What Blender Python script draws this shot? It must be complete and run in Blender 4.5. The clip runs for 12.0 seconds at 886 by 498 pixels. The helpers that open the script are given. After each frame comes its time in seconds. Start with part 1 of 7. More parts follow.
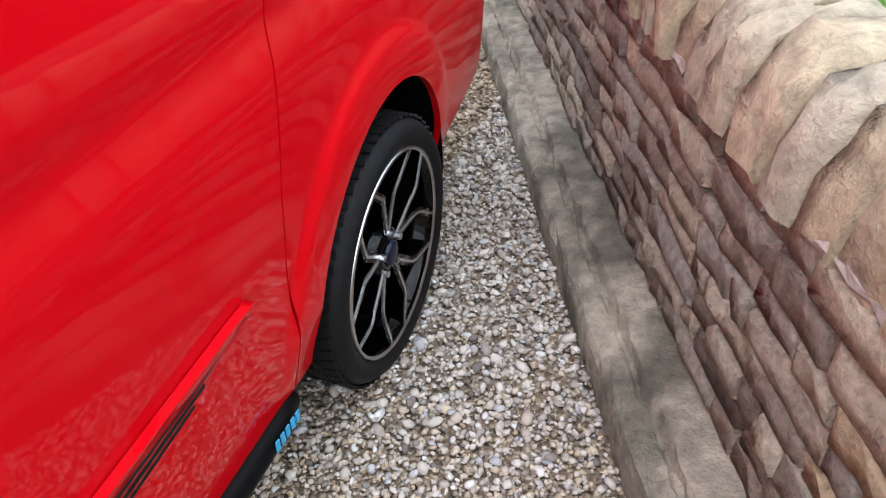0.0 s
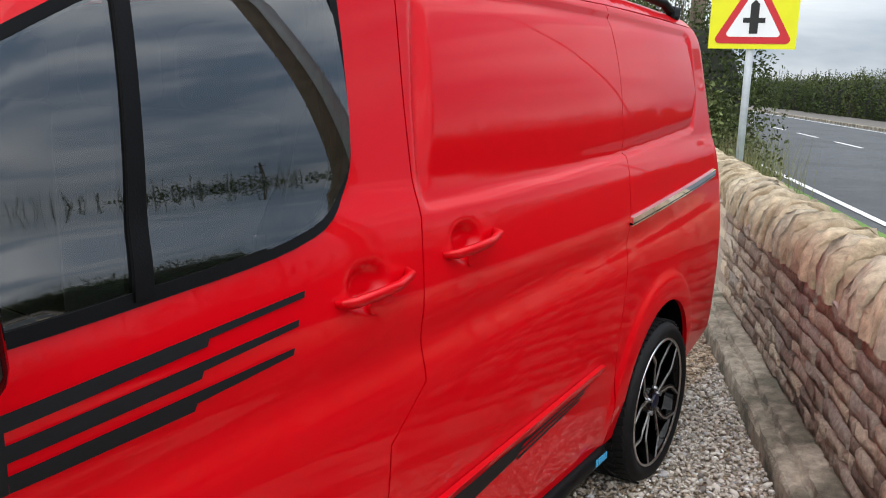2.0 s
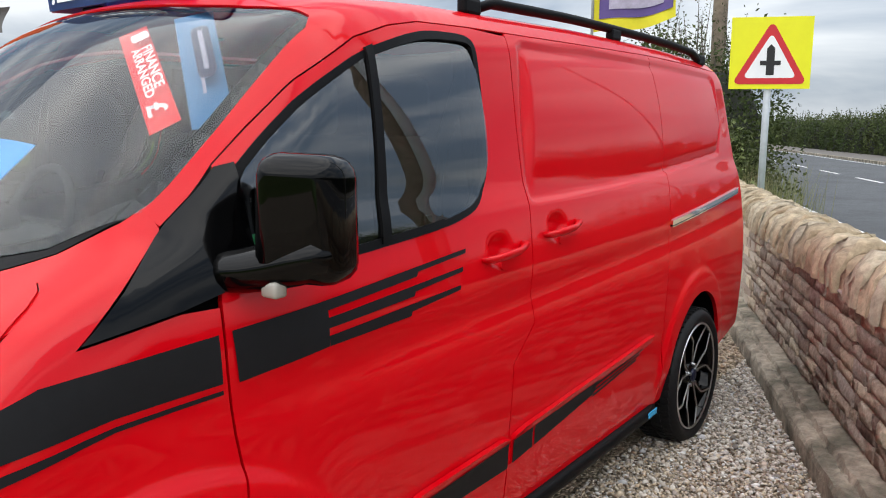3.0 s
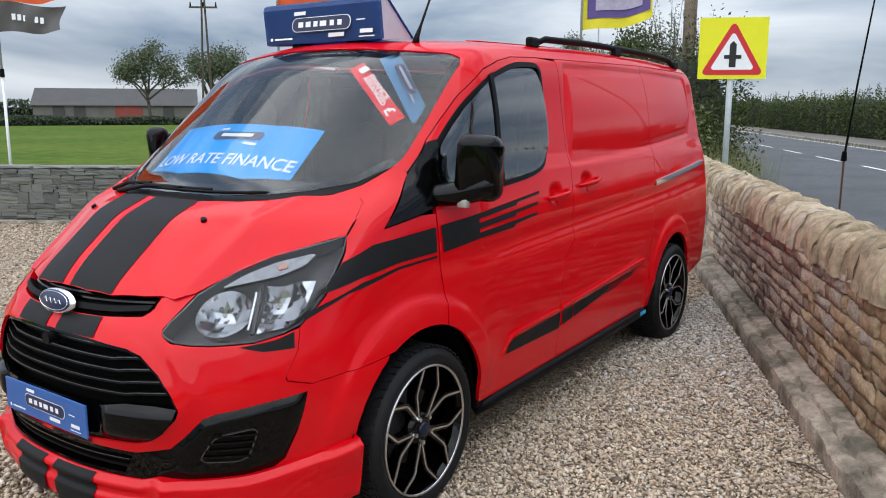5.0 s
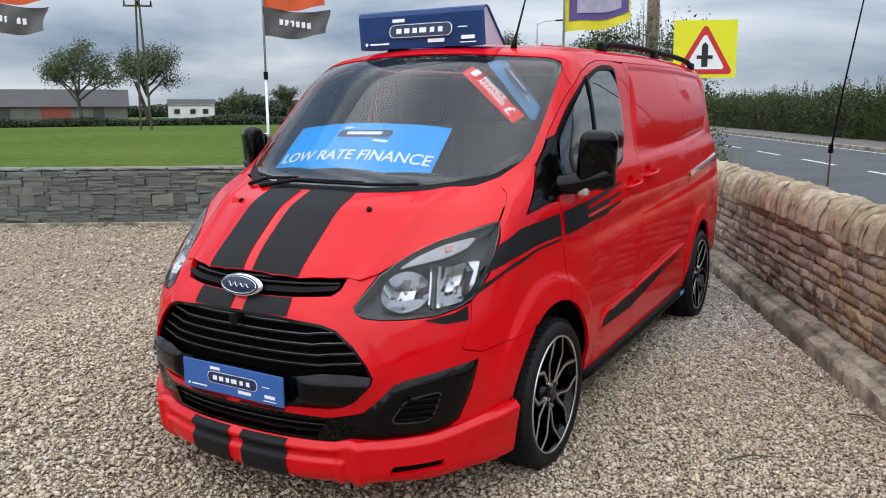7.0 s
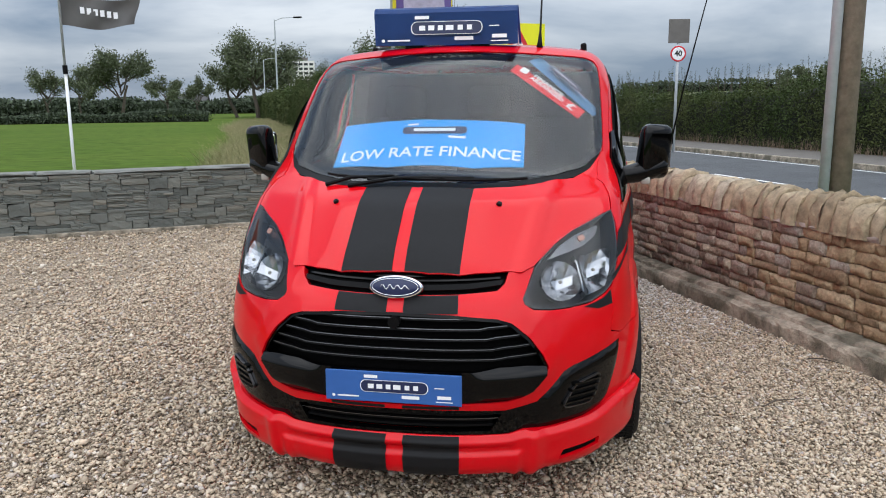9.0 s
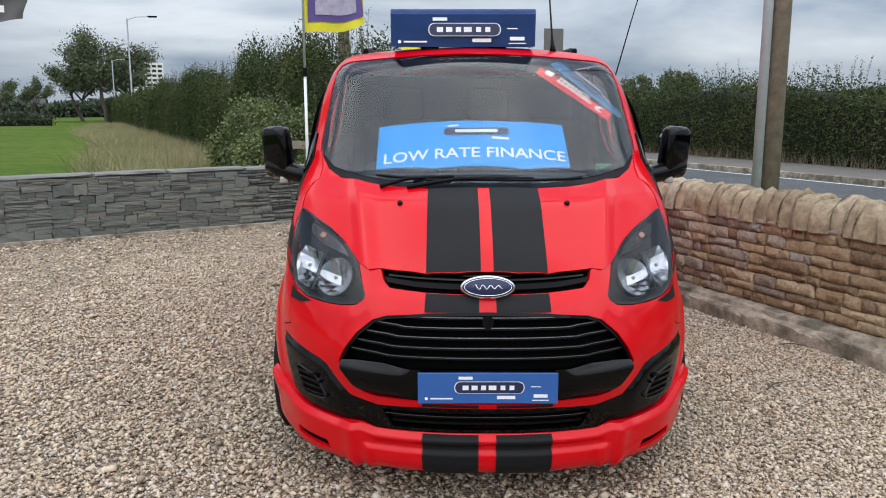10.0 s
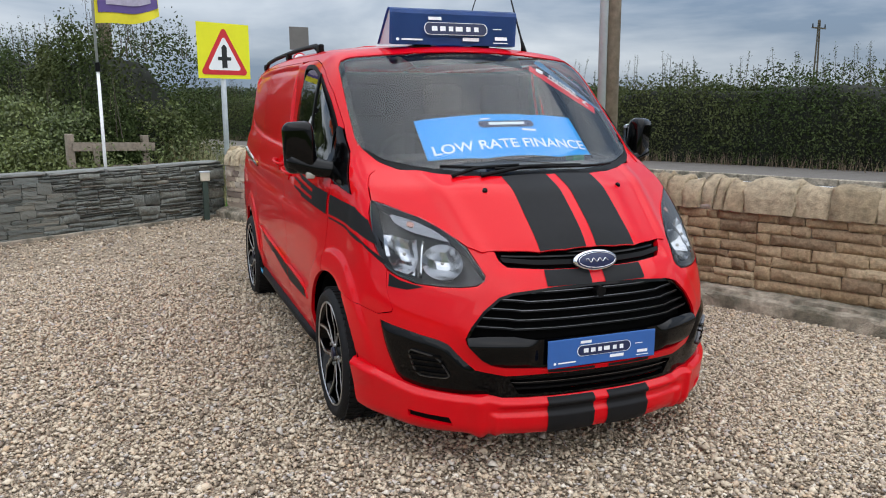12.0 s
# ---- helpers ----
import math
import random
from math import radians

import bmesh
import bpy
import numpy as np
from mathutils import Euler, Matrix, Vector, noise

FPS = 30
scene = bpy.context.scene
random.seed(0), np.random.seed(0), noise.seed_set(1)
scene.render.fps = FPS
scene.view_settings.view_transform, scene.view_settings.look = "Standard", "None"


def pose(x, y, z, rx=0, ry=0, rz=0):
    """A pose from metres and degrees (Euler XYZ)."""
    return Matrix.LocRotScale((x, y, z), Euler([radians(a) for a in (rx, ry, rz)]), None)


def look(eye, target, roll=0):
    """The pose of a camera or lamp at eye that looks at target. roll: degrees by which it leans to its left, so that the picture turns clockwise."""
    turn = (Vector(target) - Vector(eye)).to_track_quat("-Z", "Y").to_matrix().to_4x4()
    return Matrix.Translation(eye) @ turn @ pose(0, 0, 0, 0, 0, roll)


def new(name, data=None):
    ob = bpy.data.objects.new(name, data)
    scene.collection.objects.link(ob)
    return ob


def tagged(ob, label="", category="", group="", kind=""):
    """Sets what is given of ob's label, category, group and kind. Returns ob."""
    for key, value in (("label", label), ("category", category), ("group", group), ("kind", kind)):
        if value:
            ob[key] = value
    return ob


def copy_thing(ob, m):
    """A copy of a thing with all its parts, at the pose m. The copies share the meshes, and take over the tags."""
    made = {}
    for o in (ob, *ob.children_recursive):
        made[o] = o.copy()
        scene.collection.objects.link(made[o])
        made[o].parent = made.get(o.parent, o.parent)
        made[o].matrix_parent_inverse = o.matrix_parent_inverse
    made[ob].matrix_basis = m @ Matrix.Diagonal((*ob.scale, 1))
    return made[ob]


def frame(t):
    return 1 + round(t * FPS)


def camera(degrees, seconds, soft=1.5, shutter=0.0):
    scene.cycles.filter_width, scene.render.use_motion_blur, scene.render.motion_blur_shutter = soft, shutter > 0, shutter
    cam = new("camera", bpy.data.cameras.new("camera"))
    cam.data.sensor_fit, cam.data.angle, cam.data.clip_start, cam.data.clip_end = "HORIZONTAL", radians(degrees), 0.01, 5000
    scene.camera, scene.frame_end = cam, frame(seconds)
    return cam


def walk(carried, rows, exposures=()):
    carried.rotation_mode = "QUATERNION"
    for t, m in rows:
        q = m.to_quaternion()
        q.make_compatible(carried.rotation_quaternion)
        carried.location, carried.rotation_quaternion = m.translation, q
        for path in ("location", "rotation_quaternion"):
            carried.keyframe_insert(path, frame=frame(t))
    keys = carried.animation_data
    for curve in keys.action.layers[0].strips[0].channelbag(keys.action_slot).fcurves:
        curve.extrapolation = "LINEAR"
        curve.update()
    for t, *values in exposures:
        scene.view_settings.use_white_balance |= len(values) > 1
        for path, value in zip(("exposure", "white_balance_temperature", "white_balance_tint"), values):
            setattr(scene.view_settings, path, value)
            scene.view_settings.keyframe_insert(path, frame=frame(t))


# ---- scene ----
cam = camera(58.9, 12.0, 1.05)
PATH = [
    (0, (1.557, 1.525, 1.467), (1.010, 3.023, 0.261), -0.6),
    (0.5, (1.592, 1.165, 1.475), (0.975, 2.701, 0.346), 0.8),
    (1, (1.727, 0.784, 1.525), (0.746, 2.348, 0.756), 2.1),
    (1.5, (1.822, 0.354, 1.546), (0.78, 1.955, 0.954), 2.2),
    (2, (1.918, -0.041, 1.563), (0.797, 1.562, 1.147), 1.2),
    (2.5, (2.133, -0.419, 1.551), (0.924, 1.143, 1.238), 1.2),
    (3, (2.155, -0.818, 1.517), (0.974, 0.767, 1.21), 0.3),
    (3.2, (2.177, -0.988, 1.543), (1.004, 0.603, 1.236), 0.0),
    (4.8, (2.583, -2.244, 1.578), (1.471, -0.617, 1.237), 0.6),
    (5, (2.658, -2.354, 1.561), (1.534, -0.738, 1.211), 0.1),
    (5.5, (2.762, -2.591, 1.594), (1.616, -0.991, 1.239), -0.2),
    (6, (2.692, -2.901, 1.572), (1.588, -1.267, 1.239), -0.5),
    (6.5, (2.506, -3.056, 1.575), (1.47, -1.381, 1.232), -0.5),
    (7, (2.166, -3.098, 1.564), (1.18, -1.394, 1.211), -0.3),
    (7.5, (1.834, -3.266, 1.551), (0.933, -1.516, 1.2), -0.2),
    (7.7, (1.691, -3.373, 1.564), (0.847, -1.596, 1.207), -0.1),
    (9.3, (0.447, -3.76, 1.569), (0.201, -1.809, 1.204), -0.4),
    (9.5, (0.277, -3.786, 1.549), (0.098, -1.828, 1.183), -0.3),
    (10, (-0.165, -3.788, 1.552), (-0.167, -1.82, 1.201), 0.0),
    (10.5, (-0.571, -3.894, 1.539), (-0.383, -1.933, 1.19), 0.5),
    (11, (-0.956, -3.857, 1.514), (-0.596, -1.921, 1.16), 0.4),
    (11.5, (-1.354, -3.745, 1.529), (-0.807, -1.854, 1.173), 0.1),
    (12, (-1.78, -3.729, 1.532), (-1.07, -1.893, 1.177), -0.2),
]
walk(cam, [(t, look(eye, target, roll)) for t, eye, target, roll in PATH],
     [(0, 0.80, 6050, 10), (1.0, 0.62, 6200, 10), (2.5, 0.43, 6600, 10), (5.0, 0.23, 6250, 10), (7.5, 0.17, 6250, 10), (12, 0.12, 6300, 10)])

# ---------------------------------------------------------------- world, sun
world = bpy.data.worlds.new("overcast")
scene.world = world
world.use_nodes = True
wt = world.node_tree
wt.nodes.clear()


def wnode(kind, **kw):
    n = wt.nodes.new(kind)
    for k, v in kw.items():
        n.inputs[k].default_value = v
    return n


sky = wt.nodes.new("ShaderNodeTexSky")
sky.sky_type = 'NISHITA'
sky.sun_disc = False
sky.sun_elevation = radians(48)
sky.sun_rotation = radians(190)
dim = wt.nodes.new("ShaderNodeVectorMath")
dim.operation = 'SCALE'
dim.inputs["Scale"].default_value = 0.09
wt.links.new(sky.outputs["Color"], dim.inputs[0])
coord = wt.nodes.new("ShaderNodeTexCoord")
wmap = wt.nodes.new("ShaderNodeMapping")
wmap.inputs["Scale"].default_value = (1.0, 1.0, 4.2)
wt.links.new(coord.outputs["Generated"], wmap.inputs["Vector"])
cloud = wnode("ShaderNodeTexNoise", Scale=2.1, Detail=7.0, Roughness=0.52, Distortion=0.35)
wt.links.new(wmap.outputs["Vector"], cloud.inputs["Vector"])
ramp = wt.nodes.new("ShaderNodeValToRGB")
ramp.color_ramp.elements[0].position = 0.37
ramp.color_ramp.elements[0].color = (0.25, 0.33, 0.45, 1)
ramp.color_ramp.elements[1].position = 0.64
ramp.color_ramp.elements[1].color = (0.90, 0.94, 0.98, 1)
wt.links.new(cloud.outputs["Fac"], ramp.inputs["Fac"])
mixw = wt.nodes.new("ShaderNodeMixRGB")
mixw.inputs["Fac"].default_value = 0.86
wt.links.new(dim.outputs["Vector"], mixw.inputs["Color1"])
wt.links.new(ramp.outputs["Color"], mixw.inputs["Color2"])
# an overcast sky is brighter overhead than at the horizon
sep = wt.nodes.new("ShaderNodeSeparateXYZ")
wt.links.new(coord.outputs["Generated"], sep.inputs["Vector"])
lift_ = wt.nodes.new("ShaderNodeMapRange")
for k_, v_ in zip(("From Min", "From Max", "To Min", "To Max"), (0.06, 0.85, 0.80, 1.95)):
    lift_.inputs[k_].default_value = v_
wt.links.new(sep.outputs["Z"], lift_.inputs["Value"])
bg = wnode("ShaderNodeBackground", Strength=1.0)
wt.links.new(mixw.outputs["Color"], bg.inputs["Color"])
wt.links.new(lift_.outputs["Result"], bg.inputs["Strength"])
wout = wt.nodes.new("ShaderNodeOutputWorld")
wt.links.new(bg.outputs["Background"], wout.inputs["Surface"])

sun = new("sun", bpy.data.lights.new("sun", 'SUN'))
sun.data.energy = 2.2
sun.data.angle = radians(115)
sun.data.color = (1.0, 0.96, 0.90)
sun.matrix_world = look((0.6, -6.5, 14), (0, 0, 0))


# ---------------------------------------------------------------- materials
def mat(name, color, rough=0.6, metal=0.0, vary=0.0, scale=6.0, bump=0.0, bump_scale=80.0, coat=0.0, random=0.0,
        island=0.0, second=None, second_scale=1.2, spec=0.5, second_range=(0.42, 0.68)):
    """A principled surface with variation at two scales and fine relief."""
    m = bpy.data.materials.new(name)
    m.use_nodes = True
    nt = m.node_tree
    p = nt.nodes["Principled BSDF"]
    p.inputs["Roughness"].default_value = rough
    p.inputs["Metallic"].default_value = metal
    p.inputs["Coat Weight"].default_value = coat
    p.inputs["Coat Roughness"].default_value = 0.03
    p.inputs["Specular IOR Level"].default_value = spec
    p.inputs["Base Color"].default_value = (*color, 1)
    tc = nt.nodes.new("ShaderNodeTexCoord")
    last = None

    def value(v):
        n = nt.nodes.new("ShaderNodeRGB")
        n.outputs[0].default_value = (*v, 1)
        return n.outputs[0]

    col = value(color)
    if second:
        n = nt.nodes.new("ShaderNodeTexNoise")
        n.inputs["Scale"].default_value = second_scale
        n.inputs["Detail"].default_value = 5
        nt.links.new(tc.outputs["Object"], n.inputs["Vector"])
        r = nt.nodes.new("ShaderNodeMapRange")
        r.inputs["From Min"].default_value, r.inputs["From Max"].default_value = second_range
        nt.links.new(n.outputs["Fac"], r.inputs["Value"])
        mx = nt.nodes.new("ShaderNodeMixRGB")
        nt.links.new(r.outputs["Result"], mx.inputs["Fac"])
        nt.links.new(col, mx.inputs["Color1"])
        mx.inputs["Color2"].default_value = (*second, 1)
        col = mx.outputs["Color"]
    if vary or random or island:
        hsv = nt.nodes.new("ShaderNodeHueSaturation")
        nt.links.new(col, hsv.inputs["Color"])
        total = None
        if vary:
            n = nt.nodes.new("ShaderNodeTexNoise")
            n.inputs["Scale"].default_value = scale
            n.inputs["Detail"].default_value = 6
            n.inputs["Roughness"].default_value = 0.65
            nt.links.new(tc.outputs["Object"], n.inputs["Vector"])
            r = nt.nodes.new("ShaderNodeMapRange")
            r.inputs["From Min"].default_value, r.inputs["From Max"].default_value = 0.25, 0.75
            r.inputs["To Min"].default_value, r.inputs["To Max"].default_value = 1 - vary, 1 + vary
            nt.links.new(n.outputs["Fac"], r.inputs["Value"])
            total = r.outputs["Result"]
        for amount, kind, out in ((random, "ShaderNodeObjectInfo", "Random"), (island, "ShaderNodeNewGeometry", "Random Per Island")):
            if amount:
                o = nt.nodes.new(kind)
                r = nt.nodes.new("ShaderNodeMapRange")
                r.inputs["To Min"].default_value, r.inputs["To Max"].default_value = 1 - amount, 1 + amount
                nt.links.new(o.outputs[out], r.inputs["Value"])
                if total is None:
                    total = r.outputs["Result"]
                else:
                    mu = nt.nodes.new("ShaderNodeMath")
                    mu.operation = 'MULTIPLY'
                    nt.links.new(total, mu.inputs[0])
                    nt.links.new(r.outputs["Result"], mu.inputs[1])
                    total = mu.outputs[0]
        nt.links.new(total, hsv.inputs["Value"])
        col = hsv.outputs["Color"]
    nt.links.new(col, p.inputs["Base Color"])
    if bump:
        n = nt.nodes.new("ShaderNodeTexNoise")
        n.inputs["Scale"].default_value = bump_scale
        n.inputs["Detail"].default_value = 5
        nt.links.new(tc.outputs["Object"], n.inputs["Vector"])
        b = nt.nodes.new("ShaderNodeBump")
        b.inputs["Strength"].default_value = bump
        b.inputs["Distance"].default_value = 0.01
        nt.links.new(n.outputs["Fac"], b.inputs["Height"])
        nt.links.new(b.outputs["Normal"], p.inputs["Normal"])
    return m


def island_ramp(m, stops):
    """Colours of loose pieces drawn from a ramp, piece by piece."""
    nt = m.node_tree
    p = nt.nodes["Principled BSDF"]
    g = nt.nodes.new("ShaderNodeNewGeometry")
    r = nt.nodes.new("ShaderNodeValToRGB")
    while len(r.color_ramp.elements) < len(stops):
        r.color_ramp.elements.new(0.5)
    for e, (pos, c) in zip(r.color_ramp.elements, stops):
        e.position, e.color = pos, (*c, 1)
    nt.links.new(g.outputs["Random Per Island"], r.inputs["Fac"])
    nt.links.new(r.outputs["Color"], p.inputs["Base Color"])
    return m


def object_ramp(m, stops, grain=0.25, scale=30):
    nt = m.node_tree
    p = nt.nodes["Principled BSDF"]
    g = nt.nodes.new("ShaderNodeObjectInfo")
    r = nt.nodes.new("ShaderNodeValToRGB")
    while len(r.color_ramp.elements) < len(stops):
        r.color_ramp.elements.new(0.5)
    for e, (pos, c) in zip(r.color_ramp.elements, stops):
        e.position, e.color = pos, (*c, 1)
    nt.links.new(g.outputs["Random"], r.inputs["Fac"])
    tc = nt.nodes.new("ShaderNodeTexCoord")
    n = nt.nodes.new("ShaderNodeTexNoise")
    n.inputs["Scale"].default_value = scale
    n.inputs["Detail"].default_value = 6
    n.inputs["Roughness"].default_value = 0.7
    geo = nt.nodes.new("ShaderNodeNewGeometry")
    nt.links.new(geo.outputs["Position"], n.inputs["Vector"])
    mr = nt.nodes.new("ShaderNodeMapRange")
    mr.inputs["From Min"].default_value, mr.inputs["From Max"].default_value = 0.3, 0.7
    mr.inputs["To Min"].default_value, mr.inputs["To Max"].default_value = 1 - grain, 1 + grain
    nt.links.new(n.outputs["Fac"], mr.inputs["Value"])
    h = nt.nodes.new("ShaderNodeHueSaturation")
    nt.links.new(r.outputs["Color"], h.inputs["Color"])
    nt.links.new(mr.outputs["Result"], h.inputs["Value"])
    nt.links.new(h.outputs["Color"], p.inputs["Base Color"])
    b = nt.nodes.new("ShaderNodeBump")
    b.inputs["Strength"].default_value = 1.0
    b.inputs["Distance"].default_value = 0.022
    nt.links.new(n.outputs["Fac"], b.inputs["Height"])
    nt.links.new(b.outputs["Normal"], p.inputs["Normal"])
    return m


RED = mat("red_paint", (0.60, 0.0008, 0.006), rough=0.45, coat=0.62, vary=0.03, scale=3, spec=0.02)
DECAL = mat("matte_black_vinyl", (0.008, 0.008, 0.009), rough=0.55, vary=0.15, scale=30, spec=0.2)
GLOSS = mat("gloss_black_plastic", (0.0010, 0.0010, 0.0012), rough=0.05, vary=0.1, spec=0.24)
PLASTIC = mat("black_plastic", (0.0035, 0.0035, 0.004), spec=0.12, rough=0.5, vary=0.2, scale=40, bump=0.08, bump_scale=300)
# near-black of hidden parts, and of shade painted behind gaps and openings
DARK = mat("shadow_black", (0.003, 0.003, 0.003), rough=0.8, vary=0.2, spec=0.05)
RUBBER = mat("tyre_rubber", (0.007, 0.007, 0.0078), spec=0.22, rough=0.62, vary=0.35, scale=25, bump=0.15, bump_scale=140)
MACHINED = mat("machined_alloy", (0.62, 0.62, 0.63), rough=0.28, metal=1.0, vary=0.06, scale=60)
CHROME = mat("chrome", (0.82, 0.83, 0.85), rough=0.06, metal=1.0, vary=0.03)
LAMPGREY = mat("lamp_bezel_grey", (0.030, 0.031, 0.034), spec=0.4, rough=0.3, vary=0.1)
LAMPCHROME = mat("lamp_chrome", (0.42, 0.43, 0.45), rough=0.12, metal=1.0, vary=0.1, scale=40)
LAMPSTRIP = mat("lamp_strip", (0.19, 0.19, 0.20), rough=0.22, metal=1.0, vary=0.45, scale=70)
DULL = mat("dull_alloy", (0.20, 0.20, 0.21), rough=0.3, metal=1.0, vary=0.1)
ROTOR = mat("brake_iron", (0.05, 0.05, 0.052), rough=0.5, metal=0.5, vary=0.2)
AMBER = mat("amber_lens", (0.42, 0.22, 0.17), rough=0.2, vary=0.1)
CLEARW = mat("milky_lens", (0.36, 0.34, 0.30), rough=0.2, vary=0.08)
SIGNBLUE = mat("sign_blue", (0.040, 0.105, 0.33), rough=0.35, vary=0.08, scale=8)
PLATEBLUE = mat("plate_blue", (0.03, 0.11, 0.36), rough=0.35, vary=0.06, scale=12)
FINBLUE = mat("sticker_blue", (0.0, 0.33, 0.80), rough=0.4, vary=0.04)
PALEBLUE = mat("sticker_pale_blue", (0.06, 0.20, 0.40), rough=0.4, vary=0.06)
STKRED = mat("sticker_red", (0.80, 0.004, 0.012), rough=0.4, vary=0.04)
WHITE = mat("white_print", (0.85, 0.86, 0.88), rough=0.5, vary=0.03)
NAVY = mat("navy_print", (0.012, 0.02, 0.07), rough=0.4, vary=0.1)
CAPBLUE = mat("cap_blue", (0.008, 0.011, 0.03), rough=0.3, vary=0.1, spec=0.3)
SEAT = mat("seat_fabric", (0.02, 0.02, 0.022), rough=0.9, vary=0.3, scale=50, bump=0.2, bump_scale=400)
CYAN = mat("cyan_print", (0.05, 0.40, 0.72), rough=0.4, vary=0.1)
GREENP = mat("green_packet", (0.05, 0.42, 0.16), rough=0.5, vary=0.2)


def glass_mat(name, tint, rough=0.0, ior=1.5):
    m = bpy.data.materials.new(name)
    m.use_nodes = True
    nt = m.node_tree
    nt.nodes.remove(nt.nodes["Principled BSDF"])
    tr = nt.nodes.new("ShaderNodeBsdfTransparent")
    tr.inputs["Color"].default_value = (*tint, 1)
    gl = nt.nodes.new("ShaderNodeBsdfGlossy")
    gl.inputs["Roughness"].default_value = rough
    gl.inputs["Color"].default_value = (1, 1, 1, 1)
    fr = nt.nodes.new("ShaderNodeFresnel")
    fr.inputs["IOR"].default_value = ior
    mx = nt.nodes.new("ShaderNodeMixShader")
    nt.links.new(fr.outputs["Fac"], mx.inputs["Fac"])
    nt.links.new(tr.outputs["BSDF"], mx.inputs[1])
    nt.links.new(gl.outputs["BSDF"], mx.inputs[2])
    nt.links.new(mx.outputs["Shader"], nt.nodes["Material Output"].inputs["Surface"])
    return m


SCREEN = glass_mat("windscreen_glass", (0.84, 0.89, 0.87), 0.01, 1.52)
WINDOW = glass_mat("tinted_glass", (0.34, 0.39, 0.38), 0.004, 2.2)
LENS = glass_mat("lamp_glass", (0.95, 0.96, 0.97), 0.01, 1.36)

GRAVELBED = mat("gravel_bed", (0.30, 0.26, 0.22), rough=0.95, vary=0.5, scale=60, bump=1.0, bump_scale=55)


def cell_floor(m, scale, stops):
    """Finer stones between the loose ones: cells with their own colour and a rounded height."""
    nt = m.node_tree
    p = nt.nodes["Principled BSDF"]
    geo = nt.nodes.new("ShaderNodeNewGeometry")
    v = nt.nodes.new("ShaderNodeTexVoronoi")
    v.inputs["Scale"].default_value = scale
    nt.links.new(geo.outputs["Position"], v.inputs["Vector"])
    r = nt.nodes.new("ShaderNodeValToRGB")
    while len(r.color_ramp.elements) < len(stops):
        r.color_ramp.elements.new(0.5)
    for e, (pos, c) in zip(r.color_ramp.elements, stops):
        e.position, e.color = pos, (*c, 1)
    sp = nt.nodes.new("ShaderNodeSeparateColor")
    nt.links.new(v.outputs["Color"], sp.inputs["Color"])
    nt.links.new(sp.outputs["Red"], r.inputs["Fac"])
    nt.links.new(r.outputs["Color"], p.inputs["Base Color"])
    b = nt.nodes.new("ShaderNodeBump")
    b.invert = True
    b.inputs["Strength"].default_value = 1.0
    b.inputs["Distance"].default_value = 0.03
    nt.links.new(v.outputs["Distance"], b.inputs["Height"])
    nt.links.new(b.outputs["Normal"], p.inputs["Normal"])
    return m


PEBBLETONES = [(0.0, (0.17, 0.132, 0.094)), (0.3, (0.32, 0.25, 0.178)), (0.6, (0.45, 0.355, 0.255)), (0.85, (0.52, 0.415, 0.30)), (1.0, (0.61, 0.515, 0.40))]
GRAVELBED = cell_floor(GRAVELBED, 62, PEBBLETONES)
PEBBLE = island_ramp(mat("pebbles", (0.4, 0.36, 0.31), rough=0.85, spec=0.25), [
    (0.0, (0.14, 0.11, 0.082)), (0.14, (0.31, 0.247, 0.183)), (0.35, (0.46, 0.372, 0.27)), (0.55, (0.545, 0.448, 0.332)),
    (0.72, (0.63, 0.535, 0.41)), (0.84, (0.53, 0.385, 0.255)), (0.92, (0.395, 0.355, 0.33)), (1.0, (0.70, 0.62, 0.51))])
PEBBLEGREY = island_ramp(mat("grey_pebbles", (0.4, 0.37, 0.34), rough=0.85, spec=0.25), [
    (0.0, (0.15, 0.13, 0.117)), (0.12, (0.36, 0.316, 0.276)), (0.35, (0.49, 0.437, 0.372)), (0.55, (0.58, 0.522, 0.457)),
    (0.72, (0.67, 0.625, 0.57)), (0.84, (0.56, 0.46, 0.37)), (0.92, (0.41, 0.415, 0.435)), (1.0, (0.82, 0.79, 0.75))])
GRASS = mat("mown_grass", (0.066, 0.108, 0.016), spec=0.05, rough=0.95, vary=0.38, scale=1.6, second=(0.095, 0.130, 0.024), second_scale=0.10, bump=0.8, bump_scale=25)
VERGE = mat("verge_grass", (0.12, 0.22, 0.04), rough=0.9, vary=0.35, scale=8, bump=1.0, bump_scale=60)
BLADES = mat("grass_blades", (0.12, 0.25, 0.04), rough=0.8, island=0.35)
DRY = mat("dry_grass", (0.33, 0.285, 0.16), rough=0.9, island=0.45, second=(0.16, 0.19, 0.06), second_scale=0.6)
STALK = mat("dead_stalks", (0.17, 0.125, 0.085), rough=0.9, island=0.4)
ASPHALT = mat("asphalt", (0.075, 0.079, 0.085), rough=0.85, vary=0.22, scale=3, bump=0.5, bump_scale=220, second=(0.055, 0.058, 0.062), second_scale=0.5)
PAVE = mat("pavement_tarmac", (0.125, 0.113, 0.10), rough=0.9, vary=0.2, scale=4, bump=0.3, bump_scale=120)
LINE = mat("road_paint", (0.72, 0.72, 0.70), rough=0.7, vary=0.15, scale=20)
CONCRETE = mat("old_concrete", (0.39, 0.335, 0.262), rough=0.92, vary=0.5, scale=20, bump=1.0, bump_scale=90, second=(0.15, 0.135, 0.10), second_scale=4.0, second_range=(.40, .60))
